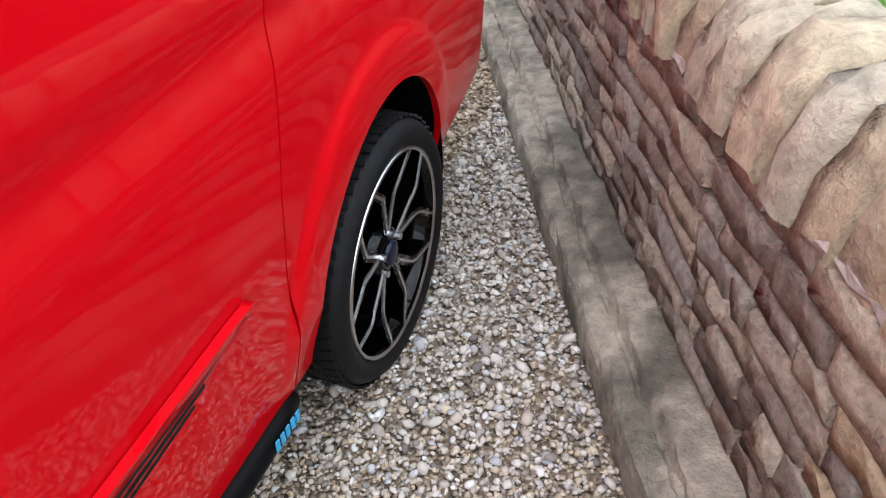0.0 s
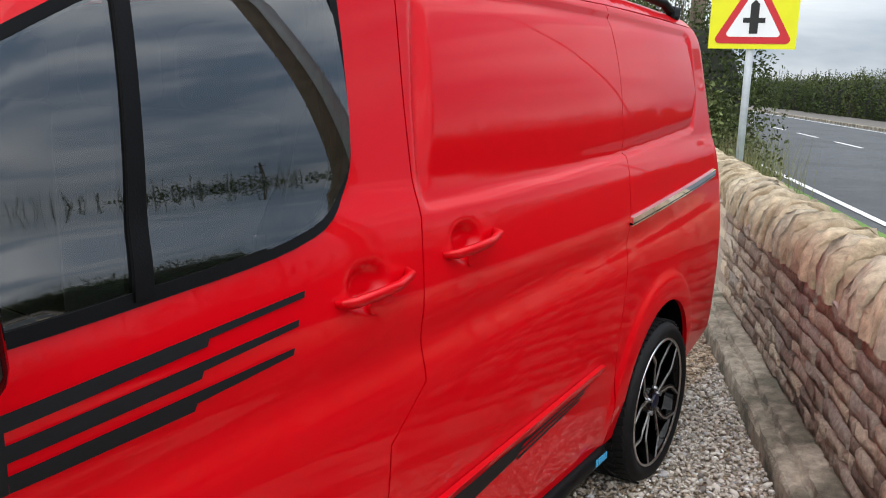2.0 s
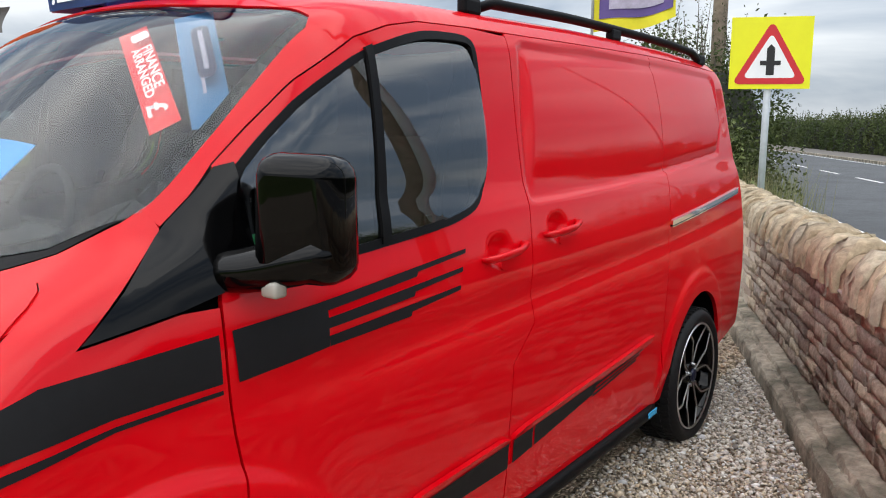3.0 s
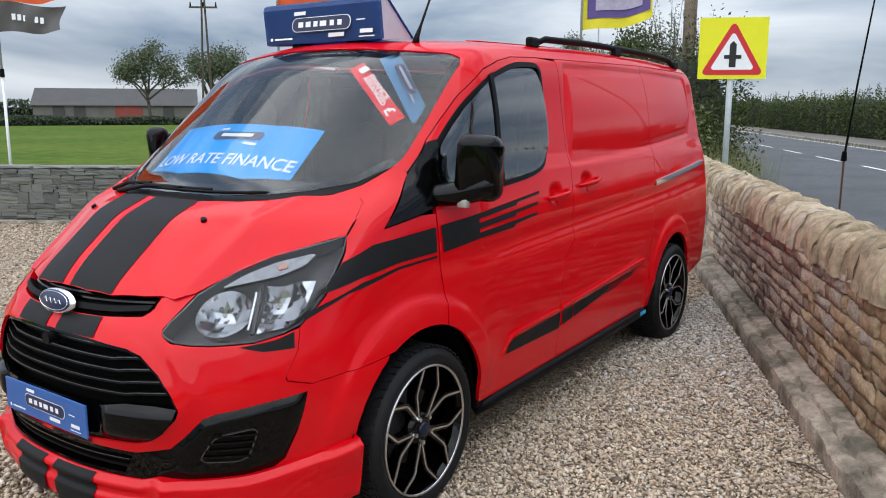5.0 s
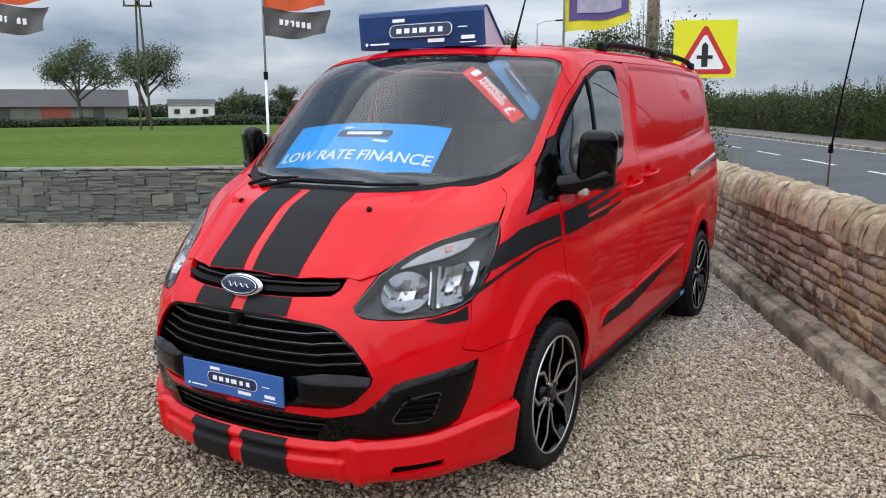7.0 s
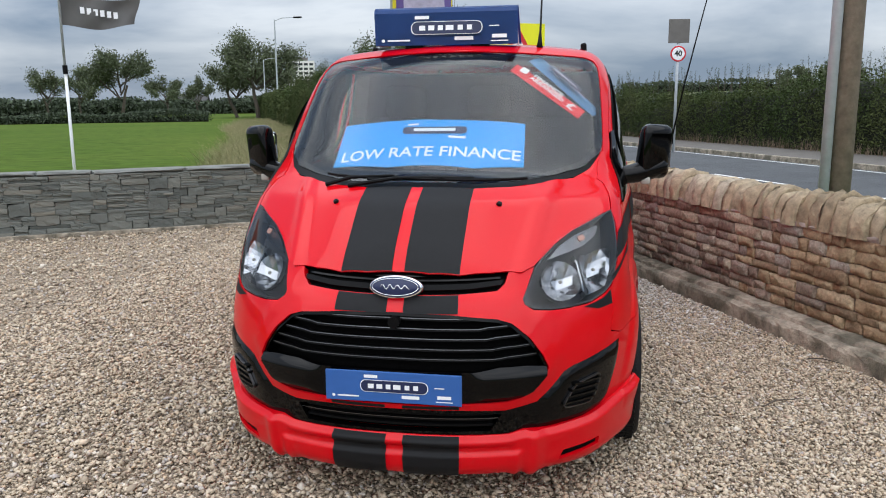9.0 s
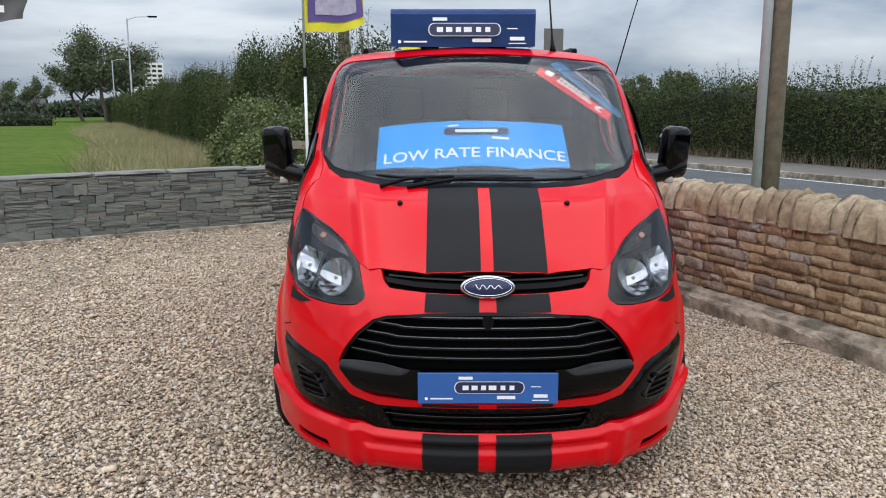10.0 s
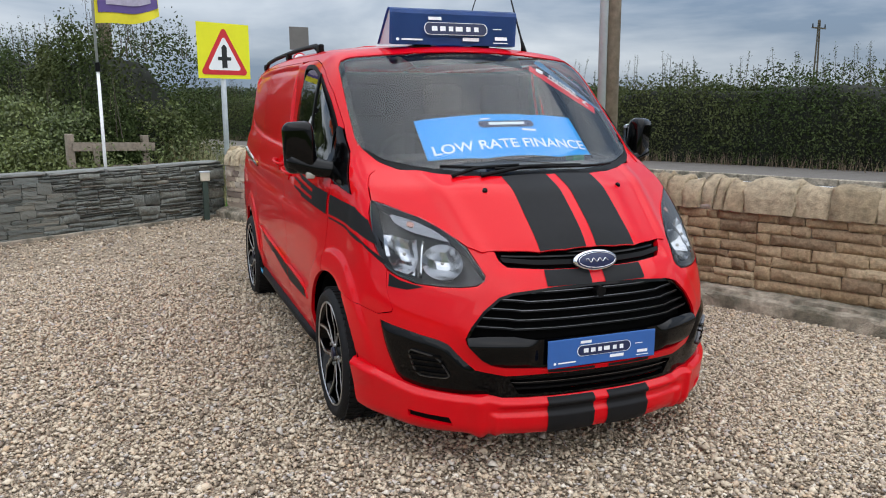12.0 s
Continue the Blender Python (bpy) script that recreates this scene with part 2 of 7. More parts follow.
MORTAR = mat("mortar", (0.21, 0.18, 0.15), rough=0.95, vary=0.45, scale=22, bump=1.0, bump_scale=60, second=(0.11, 0.092, 0.078), second_scale=7.0)
MAUVE = [(0.0, (0.20, 0.155, 0.130)), (0.2, (0.31, 0.245, 0.195)), (0.42, (0.40, 0.325, 0.262)), (0.62, (0.485, 0.40, 0.30)), (0.8, (0.355, 0.31, 0.27)), (1.0, (0.57, 0.485, 0.36))]
TAN = [(0.0, (0.22, 0.155, 0.10)), (0.25, (0.34, 0.245, 0.155)), (0.5, (0.43, 0.32, 0.20)), (0.75, (0.37, 0.265, 0.16)), (1.0, (0.52, 0.41, 0.27))]
STONE = object_ramp(mat("brown_sandstone", (0.3, 0.2, 0.15), rough=0.92, spec=0.2), MAUVE, 0.40, 40)
STONETAN = object_ramp(mat("tan_sandstone", (0.4, 0.3, 0.2), rough=0.92, spec=0.2), TAN, 0.36, 34)
STONEREST = island_ramp(mat("brown_sandstone_rest", (0.3, 0.2, 0.15), rough=0.92, bump=1.0, bump_scale=30), MAUVE)
SLATEREST = island_ramp(mat("slate_rest", (0.12, 0.13, 0.12), rough=0.8, bump=1.0, bump_scale=26), [
    (0.0, (0.085, 0.093, 0.084)), (0.3, (0.130, 0.138, 0.122)), (0.6, (0.160, 0.165, 0.142)), (0.85, (0.135, 0.148, 0.136)), (1.0, (0.195, 0.185, 0.150))])
COPING = object_ramp(mat("coping_stone", (0.45, 0.37, 0.25), rough=0.92), [
    (0.0, (0.31, 0.245, 0.16)), (0.35, (0.41, 0.33, 0.22)), (0.7, (0.48, 0.395, 0.27)), (1.0, (0.40, 0.345, 0.26))], 0.40, 20)
COPINGTAN = object_ramp(mat("tan_coping_stone", (0.40, 0.32, 0.2), rough=0.92), [
    (0.0, (0.24, 0.185, 0.115)), (0.35, (0.32, 0.25, 0.16)), (0.7, (0.37, 0.295, 0.195)), (1.0, (0.30, 0.25, 0.175))], 0.42, 16)
SLATE = object_ramp(mat("slate", (0.12, 0.13, 0.12), rough=0.7), [
    (0.0, (0.085, 0.093, 0.084)), (0.3, (0.130, 0.138, 0.122)), (0.6, (0.160, 0.165, 0.142)), (0.85, (0.135, 0.148, 0.136)), (1.0, (0.195, 0.185, 0.150))], 0.42, 22)
SLATEBACK = mat("slate_joint", (0.075, 0.078, 0.07), rough=0.9, vary=0.3, bump=0.5)
SLATETOP = mat("slate_coping", (0.19, 0.195, 0.18), rough=0.85, vary=0.25, scale=6, bump=0.5, bump_scale=60)
TIMBER = mat("weathered_timber", (0.27, 0.225, 0.18), rough=0.9, vary=0.35, scale=14, bump=0.6, bump_scale=40)
POLEWOOD = mat("pole_timber", (0.21, 0.165, 0.125), rough=0.9, vary=0.4, scale=10, bump=0.7, bump_scale=30)
GALV = mat("galvanised_steel", (0.44, 0.47, 0.50), rough=0.5, metal=0.15, vary=0.15, scale=12)
POLEWHITE = mat("white_pole", (0.78, 0.79, 0.80), rough=0.4, vary=0.06)
YELLOW = mat("sign_yellow", (0.80, 0.78, 0.01), rough=0.4, vary=0.04)
SIGNRED = mat("sign_red", (0.58, 0.02, 0.03), rough=0.4, vary=0.05)
SIGNBLACK = mat("sign_black", (0.012, 0.012, 0.012), rough=0.45, vary=0.1)
ORANGE = mat("flag_orange", (0.62, 0.10, 0.025), rough=0.8, vary=0.1)
FLAGGREY = mat("flag_grey", (0.10, 0.098, 0.095), rough=0.8, vary=0.1)
PURPLE = mat("flag_purple", (0.11, 0.075, 0.24), rough=0.8, vary=0.15)
LILAC = mat("flag_lilac", (0.40, 0.37, 0.48), rough=0.8, vary=0.25, scale=10)
FLAGYELLOW = mat("flag_yellow", (0.74, 0.66, 0.03), rough=0.8, vary=0.08)
HEDGE = mat("hedge_leaves", (0.046, 0.066, 0.022), spec=0.12, rough=0.8, island=0.4, second=(0.080, 0.092, 0.034), second_scale=0.5)
BUSH = mat("bramble_leaves", (0.095, 0.125, 0.038), rough=0.6, island=0.5, second=(0.15, 0.175, 0.055), second_scale=0.8)
# near-black of the solids inside hedges and tree rows, coloured as inner shade
SHADECORE = mat("hedge_shade_core", (0.012, 0.014, 0.008), rough=1.0, vary=0.4, scale=4)
TREELEAF = mat("tree_leaves", (0.085, 0.105, 0.05), rough=0.7, island=0.4)
BARK = mat("bark", (0.085, 0.07, 0.055), rough=0.95, vary=0.3, bump=0.6)
FARWOOD = mat("far_leaves", (0.062, 0.082, 0.05), rough=0.9, island=0.35)
BARNROOF = mat("barn_roof", (0.062, 0.060, 0.060), rough=0.8, vary=0.15, scale=0.6)
BARNWALL = mat("barn_wall", (0.15, 0.14, 0.13), rough=0.85, vary=0.2, scale=0.8)
BARNRED = mat("barn_door_red", (0.26, 0.055, 0.045), rough=0.7, vary=0.2)
RENDER = mat("white_render", (0.72, 0.71, 0.68), rough=0.8, vary=0.1, scale=1)
PANE = mat("far_pane", (0.03, 0.035, 0.04), rough=0.15, vary=0.1)


# ---------------------------------------------------------------- building helpers
def mesh_np(name, verts, faces, material, smooth=False):
    """A mesh from numpy arrays: verts n x 3, faces m x 3 or m x 4."""
    verts, faces = np.asarray(verts, np.float32), np.asarray(faces, np.int32)
    me = bpy.data.meshes.new(name)
    k = faces.shape[1]
    me.vertices.add(len(verts))
    me.vertices.foreach_set("co", verts.ravel())
    me.loops.add(faces.size)
    me.loops.foreach_set("vertex_index", faces.ravel())
    me.polygons.add(len(faces))
    me.polygons.foreach_set("loop_start", np.arange(0, faces.size, k, dtype=np.int32))
    me.polygons.foreach_set("loop_total", np.full(len(faces), k, np.int32))
    if smooth:
        me.polygons.foreach_set("use_smooth", np.ones(len(faces), bool))
    me.update(calc_edges=True)
    me.materials.append(material)
    return me


def part(name, bm, material, parent, label="", smooth=False):
    """Links a bmesh as one mesh object under a thing or a part."""
    me = bpy.data.meshes.new(name)
    bmesh.ops.recalc_face_normals(bm, faces=bm.faces)
    if smooth:
        for f in bm.faces:
            f.smooth = True
    bm.to_mesh(me)
    bm.free()
    me.materials.append(material)
    ob = new(name, me)
    if parent is not None:
        ob.parent = parent
    return tagged(ob, label=label)


def solo(name, me, parent=None, label="", category="", kind="", group=""):
    ob = new(name, me)
    if parent is not None:
        ob.parent = parent
    return tagged(ob, label, category, group, kind)


def thing(name, label, category, group="", at=None, kind=""):
    e = new(name)
    if at is not None:
        e.matrix_world = at
    return tagged(e, label, category, group, kind)


def add_box(bm, cx, cy, cz, sx, sy, sz, bevel=0.0, m=None, segs=2):
    g = bmesh.ops.create_cube(bm, size=1.0)
    vs = g["verts"]
    for v in vs:
        v.co = Vector((v.co.x * sx + cx, v.co.y * sy + cy, v.co.z * sz + cz))
    if bevel:
        es = list({e for v in vs for e in v.link_edges})
        r = bmesh.ops.bevel(bm, geom=es, offset=bevel, segments=segs, affect='EDGES', profile=0.5)
        vs = list({v for f in r["faces"] for v in f.verts} | {v for v in vs if v.is_valid})
    if m is not None:
        for v in vs:
            v.co = m @ v.co
    return vs


def box_bm(cx, cy, cz, sx, sy, sz, bevel=0.0, m=None, segs=2):
    bm = bmesh.new()
    add_box(bm, cx, cy, cz, sx, sy, sz, bevel, m, segs)
    return bm


def tube_into(bm, path, radii, sides=10, flat=1.0, caps=True):
    path = [Vector(p) for p in path]
    rings = []
    up = None
    for i, p in enumerate(path):
        d = (path[min(i + 1, len(path) - 1)] - path[max(i - 1, 0)]).normalized()
        a = d.orthogonal().normalized() if up is None else (up - d * up.dot(d)).normalized()
        up = a
        b = d.cross(a)
        r = radii[i] if isinstance(radii, (list, tuple)) else radii
        rings.append([bm.verts.new(p + a * math.cos(2 * math.pi * k / sides) * r + b * math.sin(2 * math.pi * k / sides) * r * flat) for k in range(sides)])
    for r0, r1 in zip(rings, rings[1:]):
        for k in range(sides):
            bm.faces.new((r0[k], r0[(k + 1) % sides], r1[(k + 1) % sides], r1[k]))
    if caps:
        bm.faces.new(rings[0][::-1])
        bm.faces.new(rings[-1])


def tube_bm(path, radii, sides=10, flat=1.0):
    bm = bmesh.new()
    tube_into(bm, path, radii, sides, flat)
    return bm


def prism_bm(poly, depth, bevel=0.0):
    """A polygon of (x, z) points made solid from y = 0 to y = depth."""
    bm = bmesh.new()
    a = [bm.verts.new((x, 0, z)) for x, z in poly]
    b = [bm.verts.new((x, depth, z)) for x, z in poly]
    bm.faces.new(a)
    bm.faces.new(b[::-1])
    n = len(poly)
    for i in range(n):
        bm.faces.new((a[i], b[i], b[(i + 1) % n], a[(i + 1) % n]))
    if bevel:
        bmesh.ops.bevel(bm, geom=list(bm.edges), offset=bevel, segments=1, affect='EDGES')
    return bm


def text_mesh(body_text, size, material, name="lettering", bold=0.0):
    cu = bpy.data.curves.new(name, 'FONT')
    cu.body = body_text
    cu.size = size
    cu.align_x, cu.align_y = 'CENTER', 'CENTER'
    cu.offset = bold
    ob = bpy.data.objects.new(name, cu)
    scene.collection.objects.link(ob)
    bpy.context.view_layer.update()
    me = bpy.data.meshes.new_from_object(ob.evaluated_get(bpy.context.evaluated_depsgraph_get()))
    bpy.data.objects.remove(ob)
    me.materials.clear()
    me.materials.append(material)
    return me


# ---------------------------------------------------------------- the site: lines of the plan
ALONG = Vector((-0.4157, 0.9095, 0))      # the roadside wall runs this way
OUT = Vector((0.9095, 0.4157, 0))         # from the yard towards the road
FACE = 2.71                               # the wall's face, measured along OUT


def site(s, p, z=0.0):
    """A place s metres along the road, p metres out from the van's front axle."""
    v = ALONG * s + OUT * p
    return Vector((v.x, v.y, z))


SITE = Matrix(((ALONG.x, OUT.x, 0, 0), (ALONG.y, OUT.y, 0, 0), (0, 0, 1, 0), (0, 0, 0, 1)))
CORNER = Vector((-0.66, 7.95, 0))
SLATE_WAY = Vector((-0.848, -0.530, 0)).normalized()
SLATE_OUT = Vector((-0.530, 0.848, 0)).normalized()
S0, S1 = -5.0, 7.42                       # the stretch of the roadside wall, along ALONG


def sheet(name, corners, material, z, label, cells=1, category=""):
    bm = bmesh.new()
    vs = [bm.verts.new((c[0], c[1], z)) for c in corners]
    bm.faces.new(vs)
    if cells > 1:
        bmesh.ops.subdivide_edges(bm, edges=list(bm.edges), cuts=cells, use_grid_fill=True)
    return tagged(part(name, bm, material, None), label, category, kind="structure")


def strip(name, s0, s1, p0, p1, material, z, label, category=""):
    return sheet(name, [site(s0, p0), site(s1, p0), site(s1, p1), site(s0, p1)], material, z, label, 1, category)


sheet("ground", [(-900, -600), (900, -600), (900, 900), (-900, 900)], GRASS, -0.03, "mown green field of short grass", 1, "field")
sheet("gravel_yard", [(-14, -9), (site(-9.5, 2.75).x, -9), site(-5, 2.75)[:2], site(7.45, 2.75)[:2], (-0.66, 7.96), (-12.9, 0.3)],
      GRAVELBED, -0.004, "gravel yard of pale rounded stone chippings", 1, "yard")
strip("road", -120, 260, 4.95, 13.2, ASPHALT, -0.012, "grey tarmac two-lane road with worn surface", "road")
bm = bmesh.new()
add_box(bm, 70, 14.55, 0.03, 380, 2.7, 0.16, 0.02)
bm.transform(SITE)
tagged(part("pavement", bm, PAVE, None), "worn brown tarmac pavement beyond the road", "pavement", kind="structure")
bm = bmesh.new()
for i in range(-20, 90):
    add_box(bm, i * 1.0, 13.2, 0.045, 0.985, 0.13, 0.15, 0.012, None, 1)
bm.transform(SITE)
tagged(part("kerb", bm, CONCRETE, None), "pale concrete kerb stones along the road", "kerb", kind="structure")
strip("verge", -60, 160, 3.0, 5.0, VERGE, 0.012, "grass verge between stone wall and road", "verge")
# painted lines
strip("edge_line", -60, 200, 5.22, 5.33, LINE, 0.0, "white painted line along the road's edge", "road marking")
strip("edge_line", -60, 200, 12.75, 12.86, LINE, 0.0, "white painted line along the road's edge", "road marking")
dash = strip("centre_dash", 0, 2.6, 9.15, 9.27, LINE, 0.0, "white centre line dash painted on tarmac", "road marking")
tagged(dash, group="centre dashes")
for i in range(-4, 16):
    if i:
        m = Matrix.Translation(ALONG * (i * 4.6))
        copy_thing(dash, m)
dash.matrix_world = Matrix.Translation(ALONG * 0.0)

# roadside wall: mortar heart and stepped concrete footing
roadside = thing("stone_wall", "low sandstone garden wall with rounded coping and concrete footing", "wall", kind="structure")
bm = bmesh.new()
add_box(bm, (S0 + S1) / 2, FACE + 0.1685, 0.40, S1 - S0, 0.313, 0.74)
bm.transform(SITE)
part("wall_core", bm, MORTAR, roadside)
FOOT = [(-0.185, -0.10), (-0.185, 0.080), (-0.178, 0.102), (-0.160, 0.112), (-0.125, 0.116), (-0.116, 0.108), (-0.104, 0.110), (-0.094, 0.136), (-0.02, 0.146), (0.05, 0.152), (0.05, -0.10)]
bm = bmesh.new()
n = 240
rows_ = []
rng = random.Random(3)
for i in range(n + 1):
    s = S0 + (S1 - S0) * i / n
    rows_.append([bm.verts.new(site(s, FACE + p + rng.uniform(-.006, .006), z + (rng.uniform(-.008, .008) if z > 0 else 0))) for p, z in FOOT])
for a, b in zip(rows_, rows_[1:]):
    for k in range(len(FOOT) - 1):
        bm.faces.new((a[k], a[k + 1], b[k + 1], b[k]))
part("footing", bm, CONCRETE, roadside, "weathered concrete footing with worn edge")

BED = [(0.02, 0.722), (-0.010, 0.735), (-0.018, 0.752), (-0.010, 0.768), (0.06, 0.778)]
bm = bmesh.new()
n = 260
rows_ = []
for i in range(n + 1):
    s = S0 + (S1 - S0) * i / n
    rows_.append([bm.verts.new(site(s, FACE + p + rng.uniform(-.010, .010), z + rng.uniform(-.009, .009))) for p, z in BED])
for a, b in zip(rows_, rows_[1:]):
    for k in range(len(BED) - 1):
        bm.faces.new((a[k], a[k + 1], b[k + 1], b[k]))
part("mortar_bed", bm, mat("pale_mortar", (0.36, 0.30, 0.265), rough=0.95, vary=0.4, scale=18, bump=0.8, bump_scale=70), roadside, "pale rough mortar bed under the coping")

# slate boundary wall
slate_wall = thing("slate_wall", "low dry-laid grey slate boundary wall with flat coping", "wall", kind="structure")
SL = Matrix(((SLATE_WAY.x, SLATE_OUT.x, 0, CORNER.x), (SLATE_WAY.y, SLATE_OUT.y, 0, CORNER.y), (0, 0, 1, 0), (0, 0, 0, 1)))
bm = box_bm(7.0, 0.19, 0.36, 14.0, 0.30, 0.78)
bm.transform(SL)
part("wall_core", bm, SLATEBACK, slate_wall)
bm = box_bm(7.0, -0.05, 0.02, 14.0, 0.07, 0.05, 0.008)
bm.transform(SL)
part("edging", bm, CONCRETE, slate_wall, "thin concrete edging strip")


# ---------------------------------------------------------------- van: the shape of its body
def table(pts, lo, hi, n=600, width=0.02):
    g = np.linspace(lo, hi, n)
    v = np.interp(g, [p[0] for p in pts], [p[1] for p in pts])
    r = max(1, int(width / (hi - lo) * n))
    k = np.hanning(2 * r + 3)
    k /= k.sum()
    p = len(k) // 2
    ext = np.concatenate([2 * v[0] - v[p:0:-1], v, 2 * v[-1] - v[-2:-p - 2:-1]])
    return g, np.convolve(ext, k, "valid")


HALF = table([(0.1, .885), (.25, .90), (.45, .923), (.7, .934), (.92, .929), (1.1, .911), (1.25, .879), (1.5, .830), (1.75, .791), (1.9, .762), (2.1, .72)], 0.1, 2.1, width=.12)
NOSE = table([(0.1, .93), (.3, .95), (.45, .965), (.6, .975), (.7, .965), (.8, .94), (.88, .915), (.95, .89), (1.1, .83), (1.4, .7), (2.1, .5)], 0.1, 2.1, width=.06)
BONNET = table([(-1.4, .55), (-.96, .90), (-.91, .95), (-.65, 1.17), (-.51, 1.228), (-.40, 1.255), (0, 1.30), (3, 1.3)], -1.4, 3, n=1200, width=.06)
ROOF = table([(-1, 1.70), (0.2, 1.815), (.45, 1.868), (1.0, 1.917), (2.0, 1.942), (3.0, 1.94), (3.9, 1.915), (4.5, 1.89)], -1, 4.5, n=1200, width=.25)


def tab(t, v):
    return np.interp(v, t[0], t[1])


def smax(a, b, k):
    h = np.clip(k - np.abs(a - b), 0, None) / k
    return np.maximum(a, b) + h * h * k * .25
def body(x, y, z):
    ax = np.abs(x)
    w = tab(HALF, z) - .008 * np.clip(y - .5, 0, None) - .022 * np.clip(y - 2.2, 0, None) ** 2
    # the wings draw in towards the lamps
    e = np.clip((.45 - y) / .6, 0, 1)
    g = np.clip((z - .5) / .4, 0, 1)
    w = w - .055 * e * e * (3 - 2 * e) * np.clip((y + .75) / .6, 0, 1) * g * g * (3 - 2 * g)
    b = tab(NOSE, z)
    # shoulder: the flank draws in under a rising crease
    zc = 1.005 + .030 * (y - .6)
    under = np.exp(-((z - (zc - .035)) / .05) ** 2) * np.clip((y + .1) / .6, 0, 1) * np.clip((4.0 - y) / .6, 0, 1)
    w = w - .011 * under
    # wheel arches swell
    for yc in (0.0, 2.915):
        r = np.hypot(y - yc, z - .34)
        t = np.clip((.515 - r) / .030, 0, 1)
        w = w + (.009 * np.exp(-((r - .42) / .085) ** 2) + .011 * t * t * (3 - 2 * t)) * np.clip((z - .3) / .15, 0, 1)
    n = 2.4
    front = np.clip(-y / b, 0, None)
    side = w * ((np.clip(ax / w, 1e-6, None) ** n + front ** n) ** (1 / n) - 1)
    bon = z - tab(BONNET, y - .6 * ax ** 1.6)
    ys = y - .4 * ax ** 2
    screen = (z - (1.488 + .857 * (ys + .042))) * .76
    roof = z - (tab(ROOF, y) - .10 * ax ** 2)
    cabin = smax(smax(screen, roof, .12), side, .13)
    lower = smax(bon, side, .07)
    top = np.minimum(cabin, lower)
    h = np.clip(.06 - np.abs(cabin - lower), 0, None) / .06
    top = top - h * h * .06 * .25
    f = smax(top, .20 - z, .03)
    f = smax(f, y - (3.99 - .05 * (z - .9) ** 2 - .10 * ax ** 2 - .25*np.clip(z-1.2,0,None)**2), .10)
    return f


def cast(o, d, far, step=0.02):
    """Where rays first enter the body."""
    n = len(o)
    hit = np.zeros(n, bool)
    lo, hi = np.zeros(n), np.full(n, far)
    for s in np.arange(0, far, step):
        p = o + d * s
        new_ = (body(p[:, 0], p[:, 1], p[:, 2]) < 0) & ~hit
        lo[new_], hi[new_] = s - step, s
        hit |= new_
        if hit.all():
            break
    for _ in range(18):
        m = (lo + hi) / 2
        p = o + d * m[:, None]
        ins = body(p[:, 0], p[:, 1], p[:, 2]) < 0
        hi = np.where(ins, m, hi)
        lo = np.where(ins, lo, m)
    return o + d * hi[:, None]


def normals(p, e=0.004):
    f = lambda dx, dy, dz: body(p[:, 0] + dx, p[:, 1] + dy, p[:, 2] + dz)
    g = np.stack([f(e, 0, 0) - f(-e, 0, 0), f(0, e, 0) - f(0, -e, 0), f(0, 0, e) - f(0, 0, -e)], 1)
    return g / np.linalg.norm(g, axis=1, keepdims=True)


def fore(y, z):
    """The side drawing's shift along the van."""
    return np.interp(y, (-.45, -.15, .12, .4, 1.4, 2.4, 4.0), (0, .035, .045, .012, .008, .006, 0)) * np.clip((z - .62) / .2, 0, 1)


def on_body(uv, view):
    """Plan (u, v) points brought onto the body: S from the side (y, z), T from above (x, y), C round the nose (angle, z), R from behind (x, z)."""
    uv = np.asarray(uv, float)
    u, v, one = uv[:, 0], uv[:, 1], np.ones(len(uv))
    if view == "S":
        o, d, far = np.stack([one * 1.4, u + fore(u, v), v], 1), np.array((-1.0, 0, 0)), 1.2
    elif view == "T":
        o, d, far = np.stack([u, v, one * 2.3], 1), np.array((0, 0, -1.0)), 1.9
    elif view == "R":
        o, d, far = np.stack([u, one * 4.4, v], 1), np.array((0, -1.0, 0)), 1.5
    else:
        o = np.stack([1.7 * np.sin(u), -1.7 * np.cos(u), v], 1)
        d, far = np.stack([-np.sin(u), np.cos(u), 0 * u], 1), 1.5
    p = cast(o, np.broadcast_to(d, o.shape), far)
    return p, normals(p)


def inside(pts, poly):
    pts, poly = np.asarray(pts, float), np.asarray(poly, float)
    x, y = pts[:, 0], pts[:, 1]
    res = np.zeros(len(pts), bool)
    j = len(poly) - 1
    for i in range(len(poly)):
        xi, yi, xj, yj = *poly[i], *poly[j]
        c = ((yi > y) != (yj > y)) & (x < (xj - xi) * (y - yi) / (yj - yi + 1e-12) + xi)
        res ^= c
        j = i
    return res


def edge_distance(pts, poly):
    pts, poly = np.asarray(pts, float), np.asarray(poly, float)
    best = np.full(len(pts), 1e9)
    for a, b in zip(poly, np.roll(poly, -1, 0)):
        ab = b - a
        t = np.clip(((pts - a) @ ab) / (ab @ ab + 1e-12), 0, 1)
        best = np.minimum(best, np.linalg.norm(pts - a - t[:, None] * ab, axis=1))
    return best


def rounded(poly, times=2, keep=0.25):
    """Corners cut again and again, so that a coarse outline becomes a smooth one."""
    p = np.asarray(poly, float)
    for _ in range(times):
        q = np.roll(p, -1, 0)
        p = np.stack([p * (1 - keep) + q * keep, p * keep + q * (1 - keep)], 1).reshape(-1, 2)
    return p


def resample(poly, step):
    out = []
    poly = np.asarray(poly, float)
    for a, b in zip(poly, np.roll(poly, -1, 0)):
        n = max(1, int(np.ceil(np.linalg.norm(b - a) / step)))
        out += [a + (b - a) * k / n for k in range(n)]
    return np.array(out)


